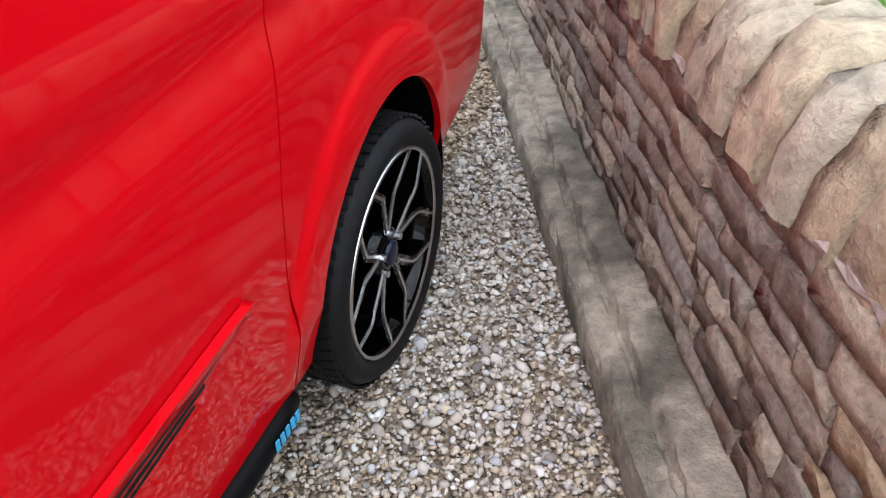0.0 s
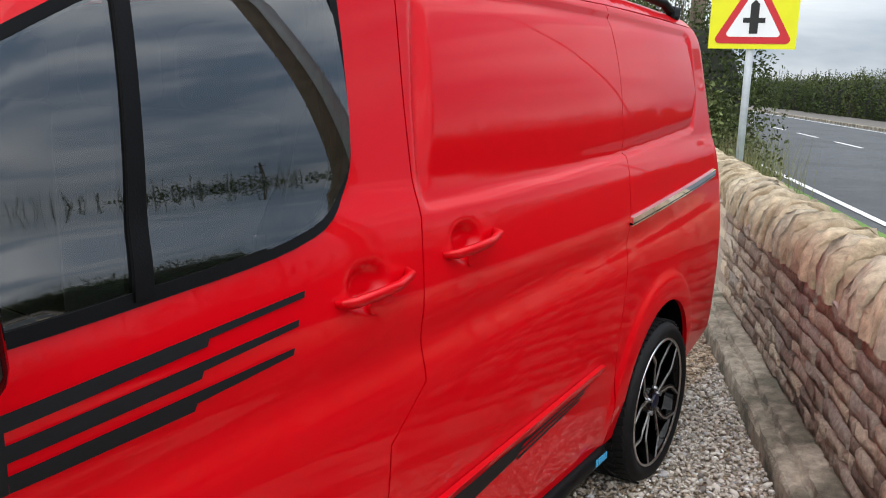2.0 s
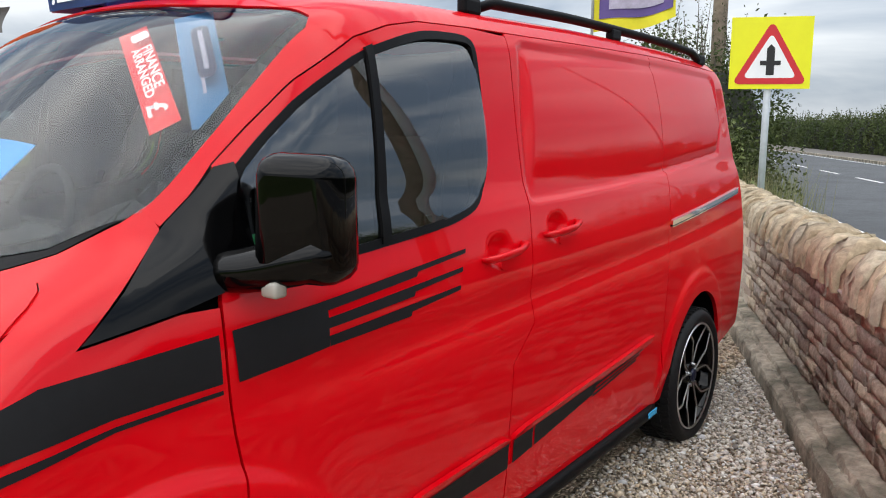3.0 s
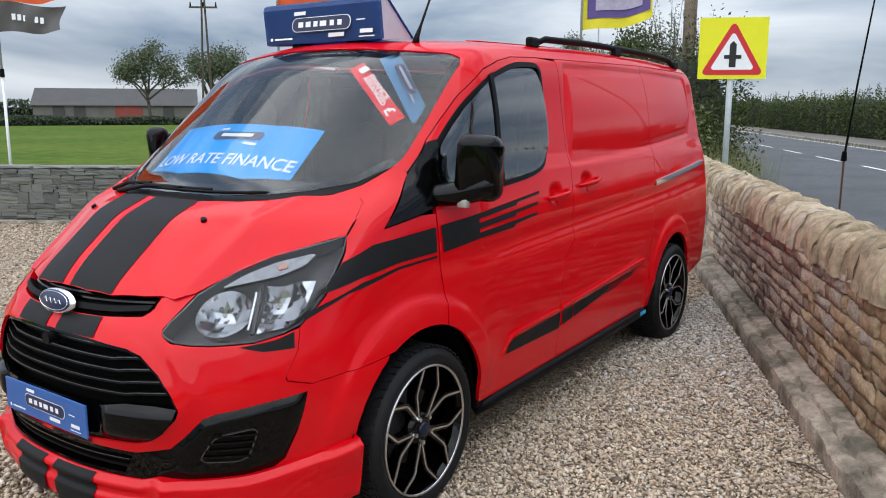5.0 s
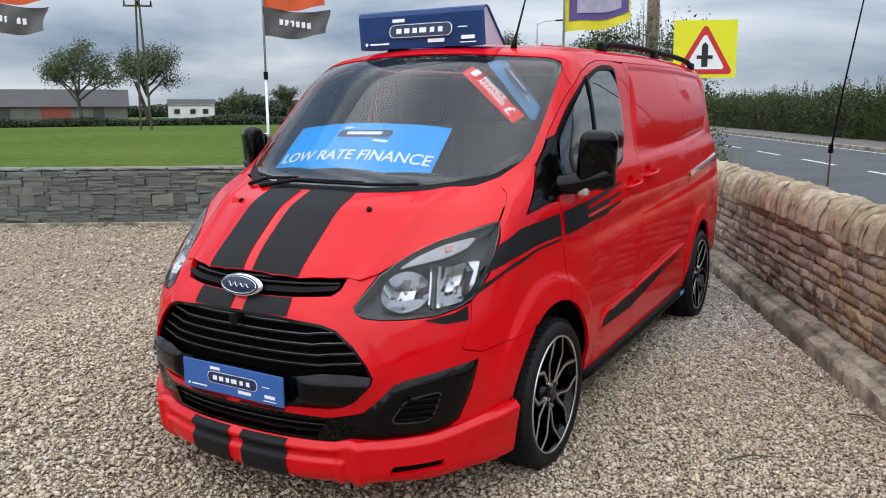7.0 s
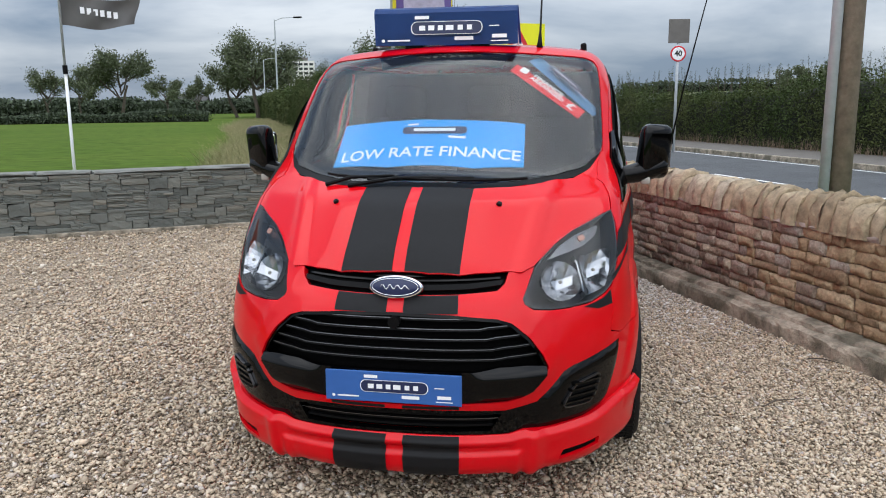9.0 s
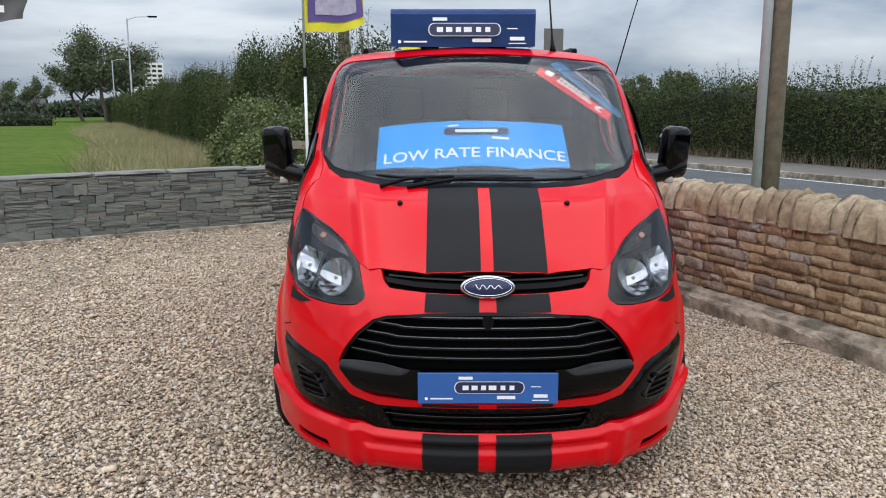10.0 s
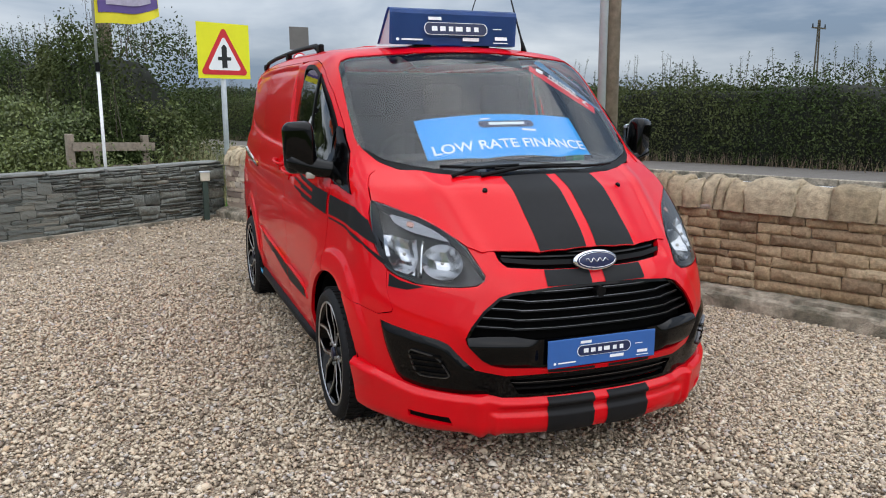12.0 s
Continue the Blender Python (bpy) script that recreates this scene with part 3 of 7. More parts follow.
def inset(poly, d):
    """An outline drawn in by d."""
    p = np.asarray(poly, float)
    area = 0.5 * np.sum(p[:, 0] * np.roll(p[:, 1], -1) - np.roll(p[:, 0], -1) * p[:, 1])
    e0 = p - np.roll(p, 1, 0)
    e1 = np.roll(p, -1, 0) - p
    t = e0 / (np.linalg.norm(e0, axis=1, keepdims=True) + 1e-9) + e1 / (np.linalg.norm(e1, axis=1, keepdims=True) + 1e-9)
    t /= np.linalg.norm(t, axis=1, keepdims=True) + 1e-9
    nrm = np.stack([-t[:, 1], t[:, 0]], 1) * (1 if area > 0 else -1)
    return p + nrm * d


def both(half):
    """A half outline from the middle outwards and back to the middle, closed by its mirror image."""
    h = [tuple(p) for p in half]
    m = [(-u, v) for u, v in h[::-1] if abs(u) > 1e-6]
    return h + m


from mathutils.geometry import delaunay_2d_cdt


def panel_mesh(name, poly, view, material, holes=(), step=0.03, lift=0.0, depth=0.018, side=1):
    loops = [resample(poly, step)] + [resample(h, step) for h in holes]
    lo, hi = loops[0].min(0), loops[0].max(0)
    gu, gv = np.meshgrid(np.arange(lo[0], hi[0] + step, step), np.arange(lo[1], hi[1] + step, step * 0.866))
    gu = gu + (np.arange(gu.shape[0]) % 2)[:, None] * step * 0.5
    grid = np.stack([gu.ravel(), gv.ravel()], 1)
    keep = inside(grid, loops[0]) & (edge_distance(grid, loops[0]) > step * 0.45)
    for h in loops[1:]:
        keep &= ~inside(grid, h) & (edge_distance(grid, h) > step * 0.45)
    grid = grid[keep]
    pts, edges = [], []
    for lp in loops:
        b = len(pts)
        pts += [Vector(p) for p in lp]
        edges += [(b + i, b + (i + 1) % len(lp)) for i in range(len(lp))]
    pts += [Vector(p) for p in grid]
    v2, _, f2, _, _, _ = delaunay_2d_cdt(pts, edges, [], 0, 1e-6)
    uv = np.array([tuple(v) for v in v2])
    tri = np.array([f for f in f2 if len(f) == 3], int)
    mid = uv[tri].mean(1)
    q0, q1, q2 = uv[tri[:, 0]], uv[tri[:, 1]], uv[tri[:, 2]]
    size_ = np.abs((q1 - q0)[:, 0] * (q2 - q0)[:, 1] - (q1 - q0)[:, 1] * (q2 - q0)[:, 0])
    ok = inside(mid, loops[0]) & (size_ > step * step * 2e-3)
    for h in loops[1:]:
        ok &= ~inside(mid, h)
    tri = tri[ok]
    p, nm = on_body(uv, view)
    amount = lift(uv, p) if callable(lift) else np.full(len(uv), lift)
    p = p + nm * amount[:, None]
    # turn faces outwards
    a, b, c = p[tri[:, 0]], p[tri[:, 1]], p[tri[:, 2]]
    flip = (np.cross(b - a, c - a) * nm[tri[:, 0]]).sum(1) < 0
    tri[flip] = tri[flip][:, ::-1]
    if depth:
        seen = {}
        for t in tri:
            for i, j in ((t[0], t[1]), (t[1], t[2]), (t[2], t[0])):
                k = (min(i, j), max(i, j))
                seen[k] = None if k in seen else (i, j)
        rim = [e for e in seen.values() if e]
        ids = sorted({i for e in rim for i in e})
        base = {v: len(p) + k for k, v in enumerate(ids)}
        base2 = {v: len(p) + len(ids) + k for k, v in enumerate(ids)}
        ids = np.array(ids)
        p = np.concatenate([p, p[ids], p[ids] - nm[ids] * depth])
        wall = [(base[j], base[i], base2[i]) for i, j in rim] + [(base[j], base2[i], base2[j]) for i, j in rim]
        tri = np.concatenate([tri, np.array(wall, int)])
    if side < 0:
        p = p * np.array((-1, 1, 1))
        tri = tri[:, ::-1]
    return mesh_np(name, p, tri, material, smooth=True)


def panel(name, poly, view, material, parent, label="", **kw):
    return solo(name, panel_mesh(name, poly, view, material, **kw), parent, label)


def drawn_on(name, me, view, place, parent, lift=0.004):
    """Flat lettering or a flat shape (x, y) carried onto the body by place(x, y) -> (u, v)."""
    bm = bmesh.new()
    bm.from_mesh(me)
    bmesh.ops.triangulate(bm, faces=bm.faces)
    uv = np.array([place(v.co.x, v.co.y) for v in bm.verts])
    p, nm = on_body(uv, view)
    p = p + nm * lift
    for v, q in zip(bm.verts, p):
        v.co = q
    bm.to_mesh(me)
    bm.free()
    return solo(name, me, parent)


def bar_mesh(name, w, h, material, r=0.0):
    """A flat bar or rounded tablet in the xy plane."""
    bm = bmesh.new()
    if r:
        pts = []
        for cx, cy, a0 in ((w / 2 - r, h / 2 - r, 0), (-w / 2 + r, h / 2 - r, 90), (-w / 2 + r, -h / 2 + r, 180), (w / 2 - r, -h / 2 + r, 270)):
            pts += [(cx + r * math.cos(radians(a0 + k * 22.5)), cy + r * math.sin(radians(a0 + k * 22.5)), 0) for k in range(5)]
    else:
        pts = [(-w / 2, -h / 2, 0), (w / 2, -h / 2, 0), (w / 2, h / 2, 0), (-w / 2, h / 2, 0)]
    bm.faces.new([bm.verts.new(p) for p in pts])
    me = bpy.data.meshes.new(name)
    bm.to_mesh(me)
    bm.free()
    me.materials.append(material)
    return me


def disc_bm(rx, rz, depth, segs=40, dome=0.0):
    """An oval boss facing -y."""
    bm = bmesh.new()
    back = [bm.verts.new((rx * math.cos(2 * math.pi * k / segs), 0, rz * math.sin(2 * math.pi * k / segs))) for k in range(segs)]
    front = [bm.verts.new((v.co.x * .93, -depth, v.co.z * .93)) for v in back]
    c = bm.verts.new((0, -depth - dome, 0))
    for k in range(segs):
        j = (k + 1) % segs
        bm.faces.new((back[k], back[j], front[j], front[k]))
        bm.faces.new((front[k], front[j], c))
    return bm


# ---------------------------------------------------------------- van
van = thing("panel_van", "glossy red panel van with matte black racing stripes parked on gravel", "van")
AXLES, WHEEL_Z, ARCH = (0.0, 2.915), 0.335, 0.400


def arc(yc, a0, a1, n=14, r=ARCH):
    return [(yc + r * math.cos(radians(a0 + (a1 - a0) * k / n)), WHEEL_Z + r * math.sin(radians(a0 + (a1 - a0) * k / n))) for k in range(n + 1)]


UPPER = rounded([(1.425, 1.795), (1.385, 1.50), (1.36, 1.275), (2.0, 1.292), (2.60, 1.318), (3.50, 1.378), (3.60, 1.52), (3.57, 1.80), (2.7, 1.812), (2.0, 1.808)], 2, 0.06)
POCKETS = ((1.145, 1.150), (1.520, 1.184))


def smooth01(v):
    v = np.clip(v, 0, 1)
    return v * v * (3 - 2 * v)


def pressing(uv, p):
    """The load panel is pressed in, and bowls lie behind the handles."""
    d = np.where(inside(uv, UPPER), edge_distance(uv, UPPER), 0)
    amount = -0.013 * smooth01(d / 0.012)
    crown = np.clip((uv[:, 1] - 1.29) / 0.52, 0, 1)
    amount = amount + np.where(d > 0, 0.026 * np.sin(math.pi * crown) * smooth01(d / 0.06), 0)
    for y, z in POCKETS:
        r = ((uv[:, 0] - y + .01) / 0.062) ** 2 + ((uv[:, 1] - z - .006) / 0.042) ** 2
        amount -= 0.026 * smooth01((1.25 - r) / 0.9)
    return amount


GAP = 0.004
DLO = rounded([(0.165, 1.200), (0.45, 1.212), (0.89, 1.246), (1.055, 1.283), (1.145, 1.38), (1.163, 1.50), (1.168, 1.66), (1.165, 1.765), (1.12, 1.787),
               (0.94, 1.782), (0.82, 1.757), (0.64, 1.702), (0.45, 1.603), (0.30, 1.503), (0.175, 1.405)], 2, 0.2)
DOOR = [(0.105, 1.17), (0.10, 1.03), (0.105, 0.9), (0.118, 0.78)] + arc(0, 72, 4) + [(0.42, 0.30), (1.160, 0.30), (1.160, 0.60), (1.168, 0.80), (1.296, 0.905),
        (1.298, 1.035), (1.340, 1.267), (1.355, 1.59), (1.365, 1.805), (1.165, 1.812), (0.92, 1.803), (0.78, 1.778), (0.64, 1.735), (0.43, 1.622), (0.27, 1.513), (0.165, 1.437)]
SLIDER = [(1.165, 0.30), (1.165, 0.598), (1.173, 0.797), (1.301, 0.902), (1.303, 1.034), (1.345, 1.266), (1.360, 1.59), (1.370, 1.815), (2.595, 1.835), (2.595, 1.32),
          (2.55, 1.13), (2.50, 0.95), (2.455, 0.75), (2.44, 0.6), (2.44, 0.30)]
QUARTER = [(2.600, 1.835), (2.600, 1.32), (2.555, 1.13), (2.505, 0.95), (2.460, 0.75), (2.445, 0.6), (2.445, 0.30), (2.52, 0.30)] + arc(AXLES[1], 182, 4, 24) + [(3.34, 0.33), (3.88, 0.40), (3.915, 0.9), (3.90, 1.3), (3.85, 1.6), (3.72, 1.828)]
SEAM_C = [(0.985, 0.838), (0.972, 0.765), (0.926, 0.683), (0.93, 0.668), (1.014, 0.646), (1.15, 0.660), (1.345, 0.682)]
SEAM_T = [(0.737, -0.143), (0.758, -0.152), (0.774, -0.180), (0.792, -0.235), (0.798, -0.288)]


def seam(pts, view, dy, dz):
    q, _ = on_body(pts, view)
    out = []
    for a in q:
        y = a[1]
        for _ in range(4):
            y = a[1] - fore(y, a[2])
        out.append((float(y) + dy, float(a[2]) + dz))
    return out


WING = seam(SEAM_T[1:], "T", .001, -.004) + seam([(1.200, 1.066), (1.158, 1.016), (1.085, 0.926)], "C", .003, -.002) + seam(SEAM_C, "C", .003, .003) + \
       arc(0, 118, 73, 10) + [(0.112, 0.78), (0.099, 0.9), (0.094, 1.03), (0.098, 1.158), (0.02, 1.158), (-0.172, 1.126), (-0.075, 1.216), (0.028, 1.312), (0.028, 1.350), (0.003, 1.346)] + seam([(0.737, -0.10)], "T", 0, -.003) + seam(SEAM_T[:1], "T", .004, .002)
SAIL = [(-0.165, 1.132), (0.02, 1.164), (0.155, 1.198), (0.205, 1.204), (0.212, 1.440), (0.165, 1.430), (0.10, 1.374), (0.040, 1.324), (-0.075, 1.210)]

for side in (1, -1):
    wing = panel("front_wing", WING, "S", RED, van, side=side, step=0.013)
    door = panel("front_door", DOOR, "S", RED, van, holes=[DLO], side=side, step=0.016, lift=pressing)
    trim = panel("window_seal", DLO, "S", PLASTIC, door, holes=[inset(DLO, 0.022)], side=side, step=0.02, lift=0.004, depth=0.02, label="black rubber window seal")
    pane = panel("window_glass", inset(DLO, 0.018), "S", WINDOW, door, side=side, step=0.03, lift=lambda uv, p: -0.006 + 0.027 * np.sin(math.pi * np.clip((uv[:, 1] - 1.20) / 0.56, 0, 1)), depth=0, label="tinted side window glass")
    pane.visible_shadow = False
    panel("divider_bar", [(0.605, 1.232), (0.638, 1.235), (0.690, 1.722), (0.662, 1.712)], "S", PLASTIC, door, side=side, step=0.03, lift=lambda uv, p: 0.004 + 0.023 * np.sin(math.pi * np.clip((uv[:, 1] - 1.20) / 0.56, 0, 1)), depth=0.03)
    slider = panel("sliding_door", SLIDER, "S", RED, van, side=side, step=0.013, lift=pressing)
    panel("rear_quarter", QUARTER, "S", RED, van, side=side, step=0.014, lift=pressing)
    panel("sail_panel", SAIL, "S", GLOSS, van, side=side, step=0.02, lift=0.009, label="gloss black mirror triangle")
    # lower rubbing mouldings with black lines
    low = lambda uv, p: 0.005 + 0.015 * smooth01((uv[:, 1] - (0.518 + 0.058 * (uv[:, 0] - 0.66) * (uv[:, 0] > .66))) / 0.03)
    mould = panel("door_moulding", rounded([(0.560, 0.462), (0.655, 0.563), (1.155, 0.580), (1.155, 0.463)], 1, 0.1), "S", RED, door, side=side, step=0.02, lift=low)
    mould2 = panel("slider_moulding", rounded([(1.176, 0.470), (1.176, 0.581), (2.310, 0.655), (2.270, 0.612)], 1, 0.06), "S", RED, slider, side=side, step=0.02, lift=low)
    over = lambda uv, p: low(uv, p) + 0.003
    panel("stripe", [(0.60, 0.472), (0.672, 0.540), (1.152, 0.555), (1.152, 0.470)], "S", DECAL, mould, side=side, step=0.02, lift=over, depth=0)
    panel("stripe", [(1.180, 0.478), (1.180, 0.556), (1.30, 0.562), (1.302, 0.492)], "S", DECAL, mould2, side=side, step=0.02, lift=over, depth=0)
    panel("stripe", [(1.314, 0.493), (1.312, 0.562), (1.80, 0.594), (1.74, 0.546)], "S", DECAL, mould2, side=side, step=0.02, lift=over, depth=0)
    for k in range(3):
        z0, z1 = 0.579 - .017 * k, 0.617 - .0145 * k
        panel("stripe", [(1.74, z0), (2.20 - .03 * k, z1), (2.20 - .03 * k, z1 - .008), (1.74, z0 - .009)], "S", DECAL, mould2, side=side, step=0.02, lift=over, depth=0)
    # broad side stripe that breaks into three lines
    zt = lambda y: 1.106 + 0.083 * (y - 0.07)
    panel("stripe", [(-0.452, 0.934), (-0.352, 1.032), (-0.235, 1.078), (0.086, 1.106), (0.084, 1.008), (-0.13, 0.996), (-0.30, 0.972)], "S", DECAL, wing, side=side, step=0.014, lift=0.003, depth=0)
    panel("stripe", [(-0.515, 0.880), (-0.30, 0.955), (-0.13, 0.982), (0.084, 0.995), (0.084, 0.986), (-0.13, 0.972), (-0.36, 0.925), (-0.52, 0.858)], "S", DECAL, wing, side=side, step=0.014, lift=0.003, depth=0)
    deco = lambda uv, p: pressing(uv, p) + 0.0045
    panel("stripe", [(0.114, zt(.114)), (0.392, zt(.392)), (0.385, 1.030), (0.118, 1.004)], "S", DECAL, door, side=side, step=0.022, lift=deco, depth=0)
    for k, (end, mid) in enumerate(((0.95, 0.725), (0.925, 0.705), (0.905, 0.685))):
        o, o0 = 0.0455 * k, 0.0395 * k
        th = 0.023
        panel("stripe", [(0.386, zt(.386) - o0), (end, zt(end) - o + .002), (end - .004, zt(end) - o - .010), (mid, zt(mid) - o - .012), (mid - .006, zt(mid) - o - th), (0.386, zt(.386) - o0 - th)],
              "S", DECAL, door, side=side, step=0.022, lift=deco, depth=0)
    # chrome rail of the sliding door
    ys_ = np.linspace(2.535, 3.72, 13)
    q, _ = on_body([(y, 1.100 + .0615 * (y - 2.535)) for y in ys_], "S")
    rail = None
    for nm, x0, x1, z0, z1, mt in (("slide_rail", -.01, .013, -.019, .019, CHROME), ("rail_slot", .0, .0145, -.013, -.002, PLASTIC)):
        bm = bmesh.new()
        ring_ = [[bm.verts.new((side * (a[0] + dx), a[1], a[2] + dz)) for dx, dz in ((x0, z0), (x1, z0 + .004), (x1, z1 - .004), (x0, z1))] for a in q]
        for r0, r1 in zip(ring_, ring_[1:]):
            for k in range(4):
                bm.faces.new((r0[k], r0[(k + 1) % 4], r1[(k + 1) % 4], r1[k]))
        bm.faces.new(ring_[0])
        bm.faces.new(ring_[-1][::-1])
        ob = part(nm, bm, mt, rail or van, "bright chrome slide rail trim" if rail is None else "")
        rail = rail or ob
    # handles
    for y, z in POCKETS:
        a, _ = on_body([(y - .115, z - .014), (y - .085, z - .012), (y - .03, z - .006), (y + .04, z - .001), (y + .095, z + .008), (y + .118, z + .011)], "S")
        path = [Vector(q) + Vector((o, 0, 0)) for q, o in zip(a, (-.004, .022, .034, .035, .026, -.004))]
        bm = tube_bm(path, [.012, .017, .018, .017, .016, .010], 12, 0.62)
        if side < 0:
            bm.transform(Matrix.Diagonal((-1, 1, 1, 1)))
        part("door_handle", bm, RED, van, smooth=True)
        panel("lock_cap", rounded([(y - .03, z - .058), (y + .045, z - .052), (y + .05, z - .02), (y - .02, z - .02)], 2), "S", RED, van, side=side, step=0.012, lift=0.006, depth=0.01)
    # liner of the wheel arches
    for yc in AXLES:
        bm = bmesh.new()
        x1 = 0.905 if yc else 0.910
        ring = []
        for k in range(25):
            a = radians(-8 + 196 * k / 24)
            ring.append((yc + 0.402 * math.cos(a), WHEEL_Z + 0.402 * math.sin(a)))
        va = [bm.verts.new((side * x1, y, z)) for y, z in ring]
        vb = [bm.verts.new((side * 0.58, y, z)) for y, z in ring]
        for k in range(24):
            bm.faces.new((va[k], va[k + 1], vb[k + 1], vb[k]))
        bm.faces.new(vb)
        part("arch_liner", bm, DARK, van)
    # side step bar
    st = [(side * .86, 0.47, .235), (side * .90, .50, .262), (side * .912, .56, .272), (side * .912, 1.5, .276), (side * .905, 2.36, .282), (side * .89, 2.42, .28), (side * .85, 2.45, .27)]
    step_bar = part("side_step", tube_bm(st, .031, 14), PLASTIC, van, "black tubular side step bar", smooth=True)
    bm = bmesh.new()
    for dz in range(5):
        add_box(bm, side * .9385, 2.31 + dz * .019, .292, .003, .012, .026)
    part("step_tag", bm, CYAN, step_bar, "small cyan maker's tag")
    panel("sill", [(0.43, 0.262), (0.42, 0.298), (2.50, 0.298), (2.50, 0.262)], "S", PLASTIC, van, side=side, step=0.03, lift=-0.012, depth=0.05)

# dark backing sheets added behind the joints of the panels, coloured as the shade there
JOINT_BACK = [(-0.45, 0.95), (-0.20, 1.10), (0.0, 1.29), (0.17, 1.42), (0.43, 1.60), (0.64, 1.715), (0.92, 1.79), (1.38, 1.80), (2.6, 1.815), (3.6, 1.81), (3.8, 1.5), (3.85, 0.9),
         (3.6, 0.8), (2.93, 0.80), (2.45, 0.80), (2.40, 0.34), (0.46, 0.34), (0.40, 0.62), (0.15, 0.78), (-0.2, 0.78), (-0.5, 0.72)]
for side in (1, -1):
    panel("inner_frame", JOINT_BACK, "S", DARK, van, holes=[inset(DLO, 0.020)], side=side, step=0.05, lift=-0.032, depth=0)
PILLAR = [(0.70, -0.13), (0.785, -0.12), (0.80, 0.05), (0.787, 0.25), (0.772, 0.45), (0.752, 0.70), (0.708, 0.70), (0.716, 0.53), (0.723, 0.42), (0.738, 0.25), (0.743, 0.08)]
for side in (1, -1):
    # near-black backing added for the dark inside of the windscreen pillars
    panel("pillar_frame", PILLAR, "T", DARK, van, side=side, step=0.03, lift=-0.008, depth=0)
COWL = [(0.642, -0.180), (0.663, -0.170), (0.737, -0.141), (0.755, -0.148), (0.790, -0.250), (0.805, -0.10), (0.800, 0.07), (0.772, 0.11), (0.752, 0.02), (0.707, -0.089)]
for side in (1, -1):
    panel("cowl_corner", COWL, "T", RED, van, side=side, step=0.018, lift=-0.005, depth=0.004)
# roof with the windscreen pillars
edge_yz = [(0.032, 1.322), (0.10, 1.379), (0.165, 1.440), (0.27, 1.517), (0.43, 1.626), (0.64, 1.739), (0.78, 1.782), (0.92, 1.807), (1.165, 1.816), (1.38, 1.819), (2.0, 1.829), (2.6, 1.839), (3.2, 1.838), (3.70, 1.832)]
dense = []
for a, b in zip(edge_yz, edge_yz[1:]):
    k_ = max(1, int((b[0] - a[0]) / .03))
    dense += [(a[0] + (b[0] - a[0]) * i / k_, a[1] + (b[1] - a[1]) * i / k_) for i in range(k_)]
edge_yz = dense + [edge_yz[-1]]
ep, _ = on_body(edge_yz, "S")
right = [(float(q[0]), float(q[1])) for q in ep]
GLASS_EDGE = [(0.766, 0.055), (0.768, 0.12), (0.762, 0.25), (0.750, 0.42), (0.738, 0.53), (0.715, 0.566), (0.66, 0.552), (0.55, 0.508), (0.40, 0.465), (0.2, 0.436), (0, 0.426)]
shell = right + [(0.60, 3.86), (0.3, 3.90), (0, 3.905)]
shell = shell + [(-x, y) for x, y in shell[::-1] if x > 0] + [(-x, y) for x, y in GLASS_EDGE[:-1]] + GLASS_EDGE[::-1]
panel("roof", shell, "T", RED, van, step=0.03, depth=0.006)
for sx in (0.36, 0.0, -0.36):
    panel("roof_rib", rounded([(sx - .05, 1.2), (sx + .05, 1.2), (sx + .05, 3.6), (sx - .05, 3.6)], 2, .1), "T", RED, van, step=0.05, lift=0.008, depth=0.008)
LOWEDGE = [(0, -0.445), (0.23, -0.408), (0.40, -0.318), (0.55, -0.207), (0.68, -0.092), (0.762, 0.045)]
screen_out = both(LOWEDGE + GLASS_EDGE)
scr = panel("windscreen", screen_out, "T", SCREEN, van, step=0.04, lift=-0.004, depth=0, label="large raked windscreen of clear glass")
scr.visible_shadow = False
panel("screen_border", screen_out, "T", GLOSS, scr, holes=[inset(np.array(screen_out), 0.028)], step=0.03, lift=-0.008, depth=0, label="black printed glass border")
panel("sun_band", [(-0.41, 0.464), (0.30, 0.446), (0.265, 0.305), (-0.365, 0.330)], "T", DARK, scr, step=0.03, lift=-0.012, depth=0.003, label="dark mirror housing strip")
panel("scuttle", both([(0, -0.500), (0.23, -0.461), (0.375, -0.390), (0.55, -0.260), (0.640, -0.178), (0.705, -0.088), (0.748, 0.02), (0.68, -0.096), (0.55, -0.211), (0.40, -0.322), (0.23, -0.412), (0, -0.449)]), "T", PLASTIC, van, step=0.02, lift=-0.004)
BONNET_OUT = both([(0, -0.882), (0.12, -0.877), (0.235, -0.856), (0.35, -0.808), (0.41, -0.776), (0.455, -0.762), (0.50, -0.715), (0.535, -0.655), (0.578, -0.582), (0.64, -0.492), (0.707, -0.408), (0.798, -0.288),
                   (0.792, -0.235), (0.774, -0.180), (0.758, -0.152), (0.737, -0.143), (0.663, -0.172), (0.55, -0.269), (0.375, -0.399), (0.23, -0.470), (0, -0.509)])


def bonnet_lift(uv, p):
    """Two soft ridges run down the bonnet."""
    ridge = 0.52 + 0.18 * (uv[:, 1] + 0.45)
    return 0.010 * np.exp(-((np.abs(uv[:, 0]) - ridge) / 0.034) ** 2)


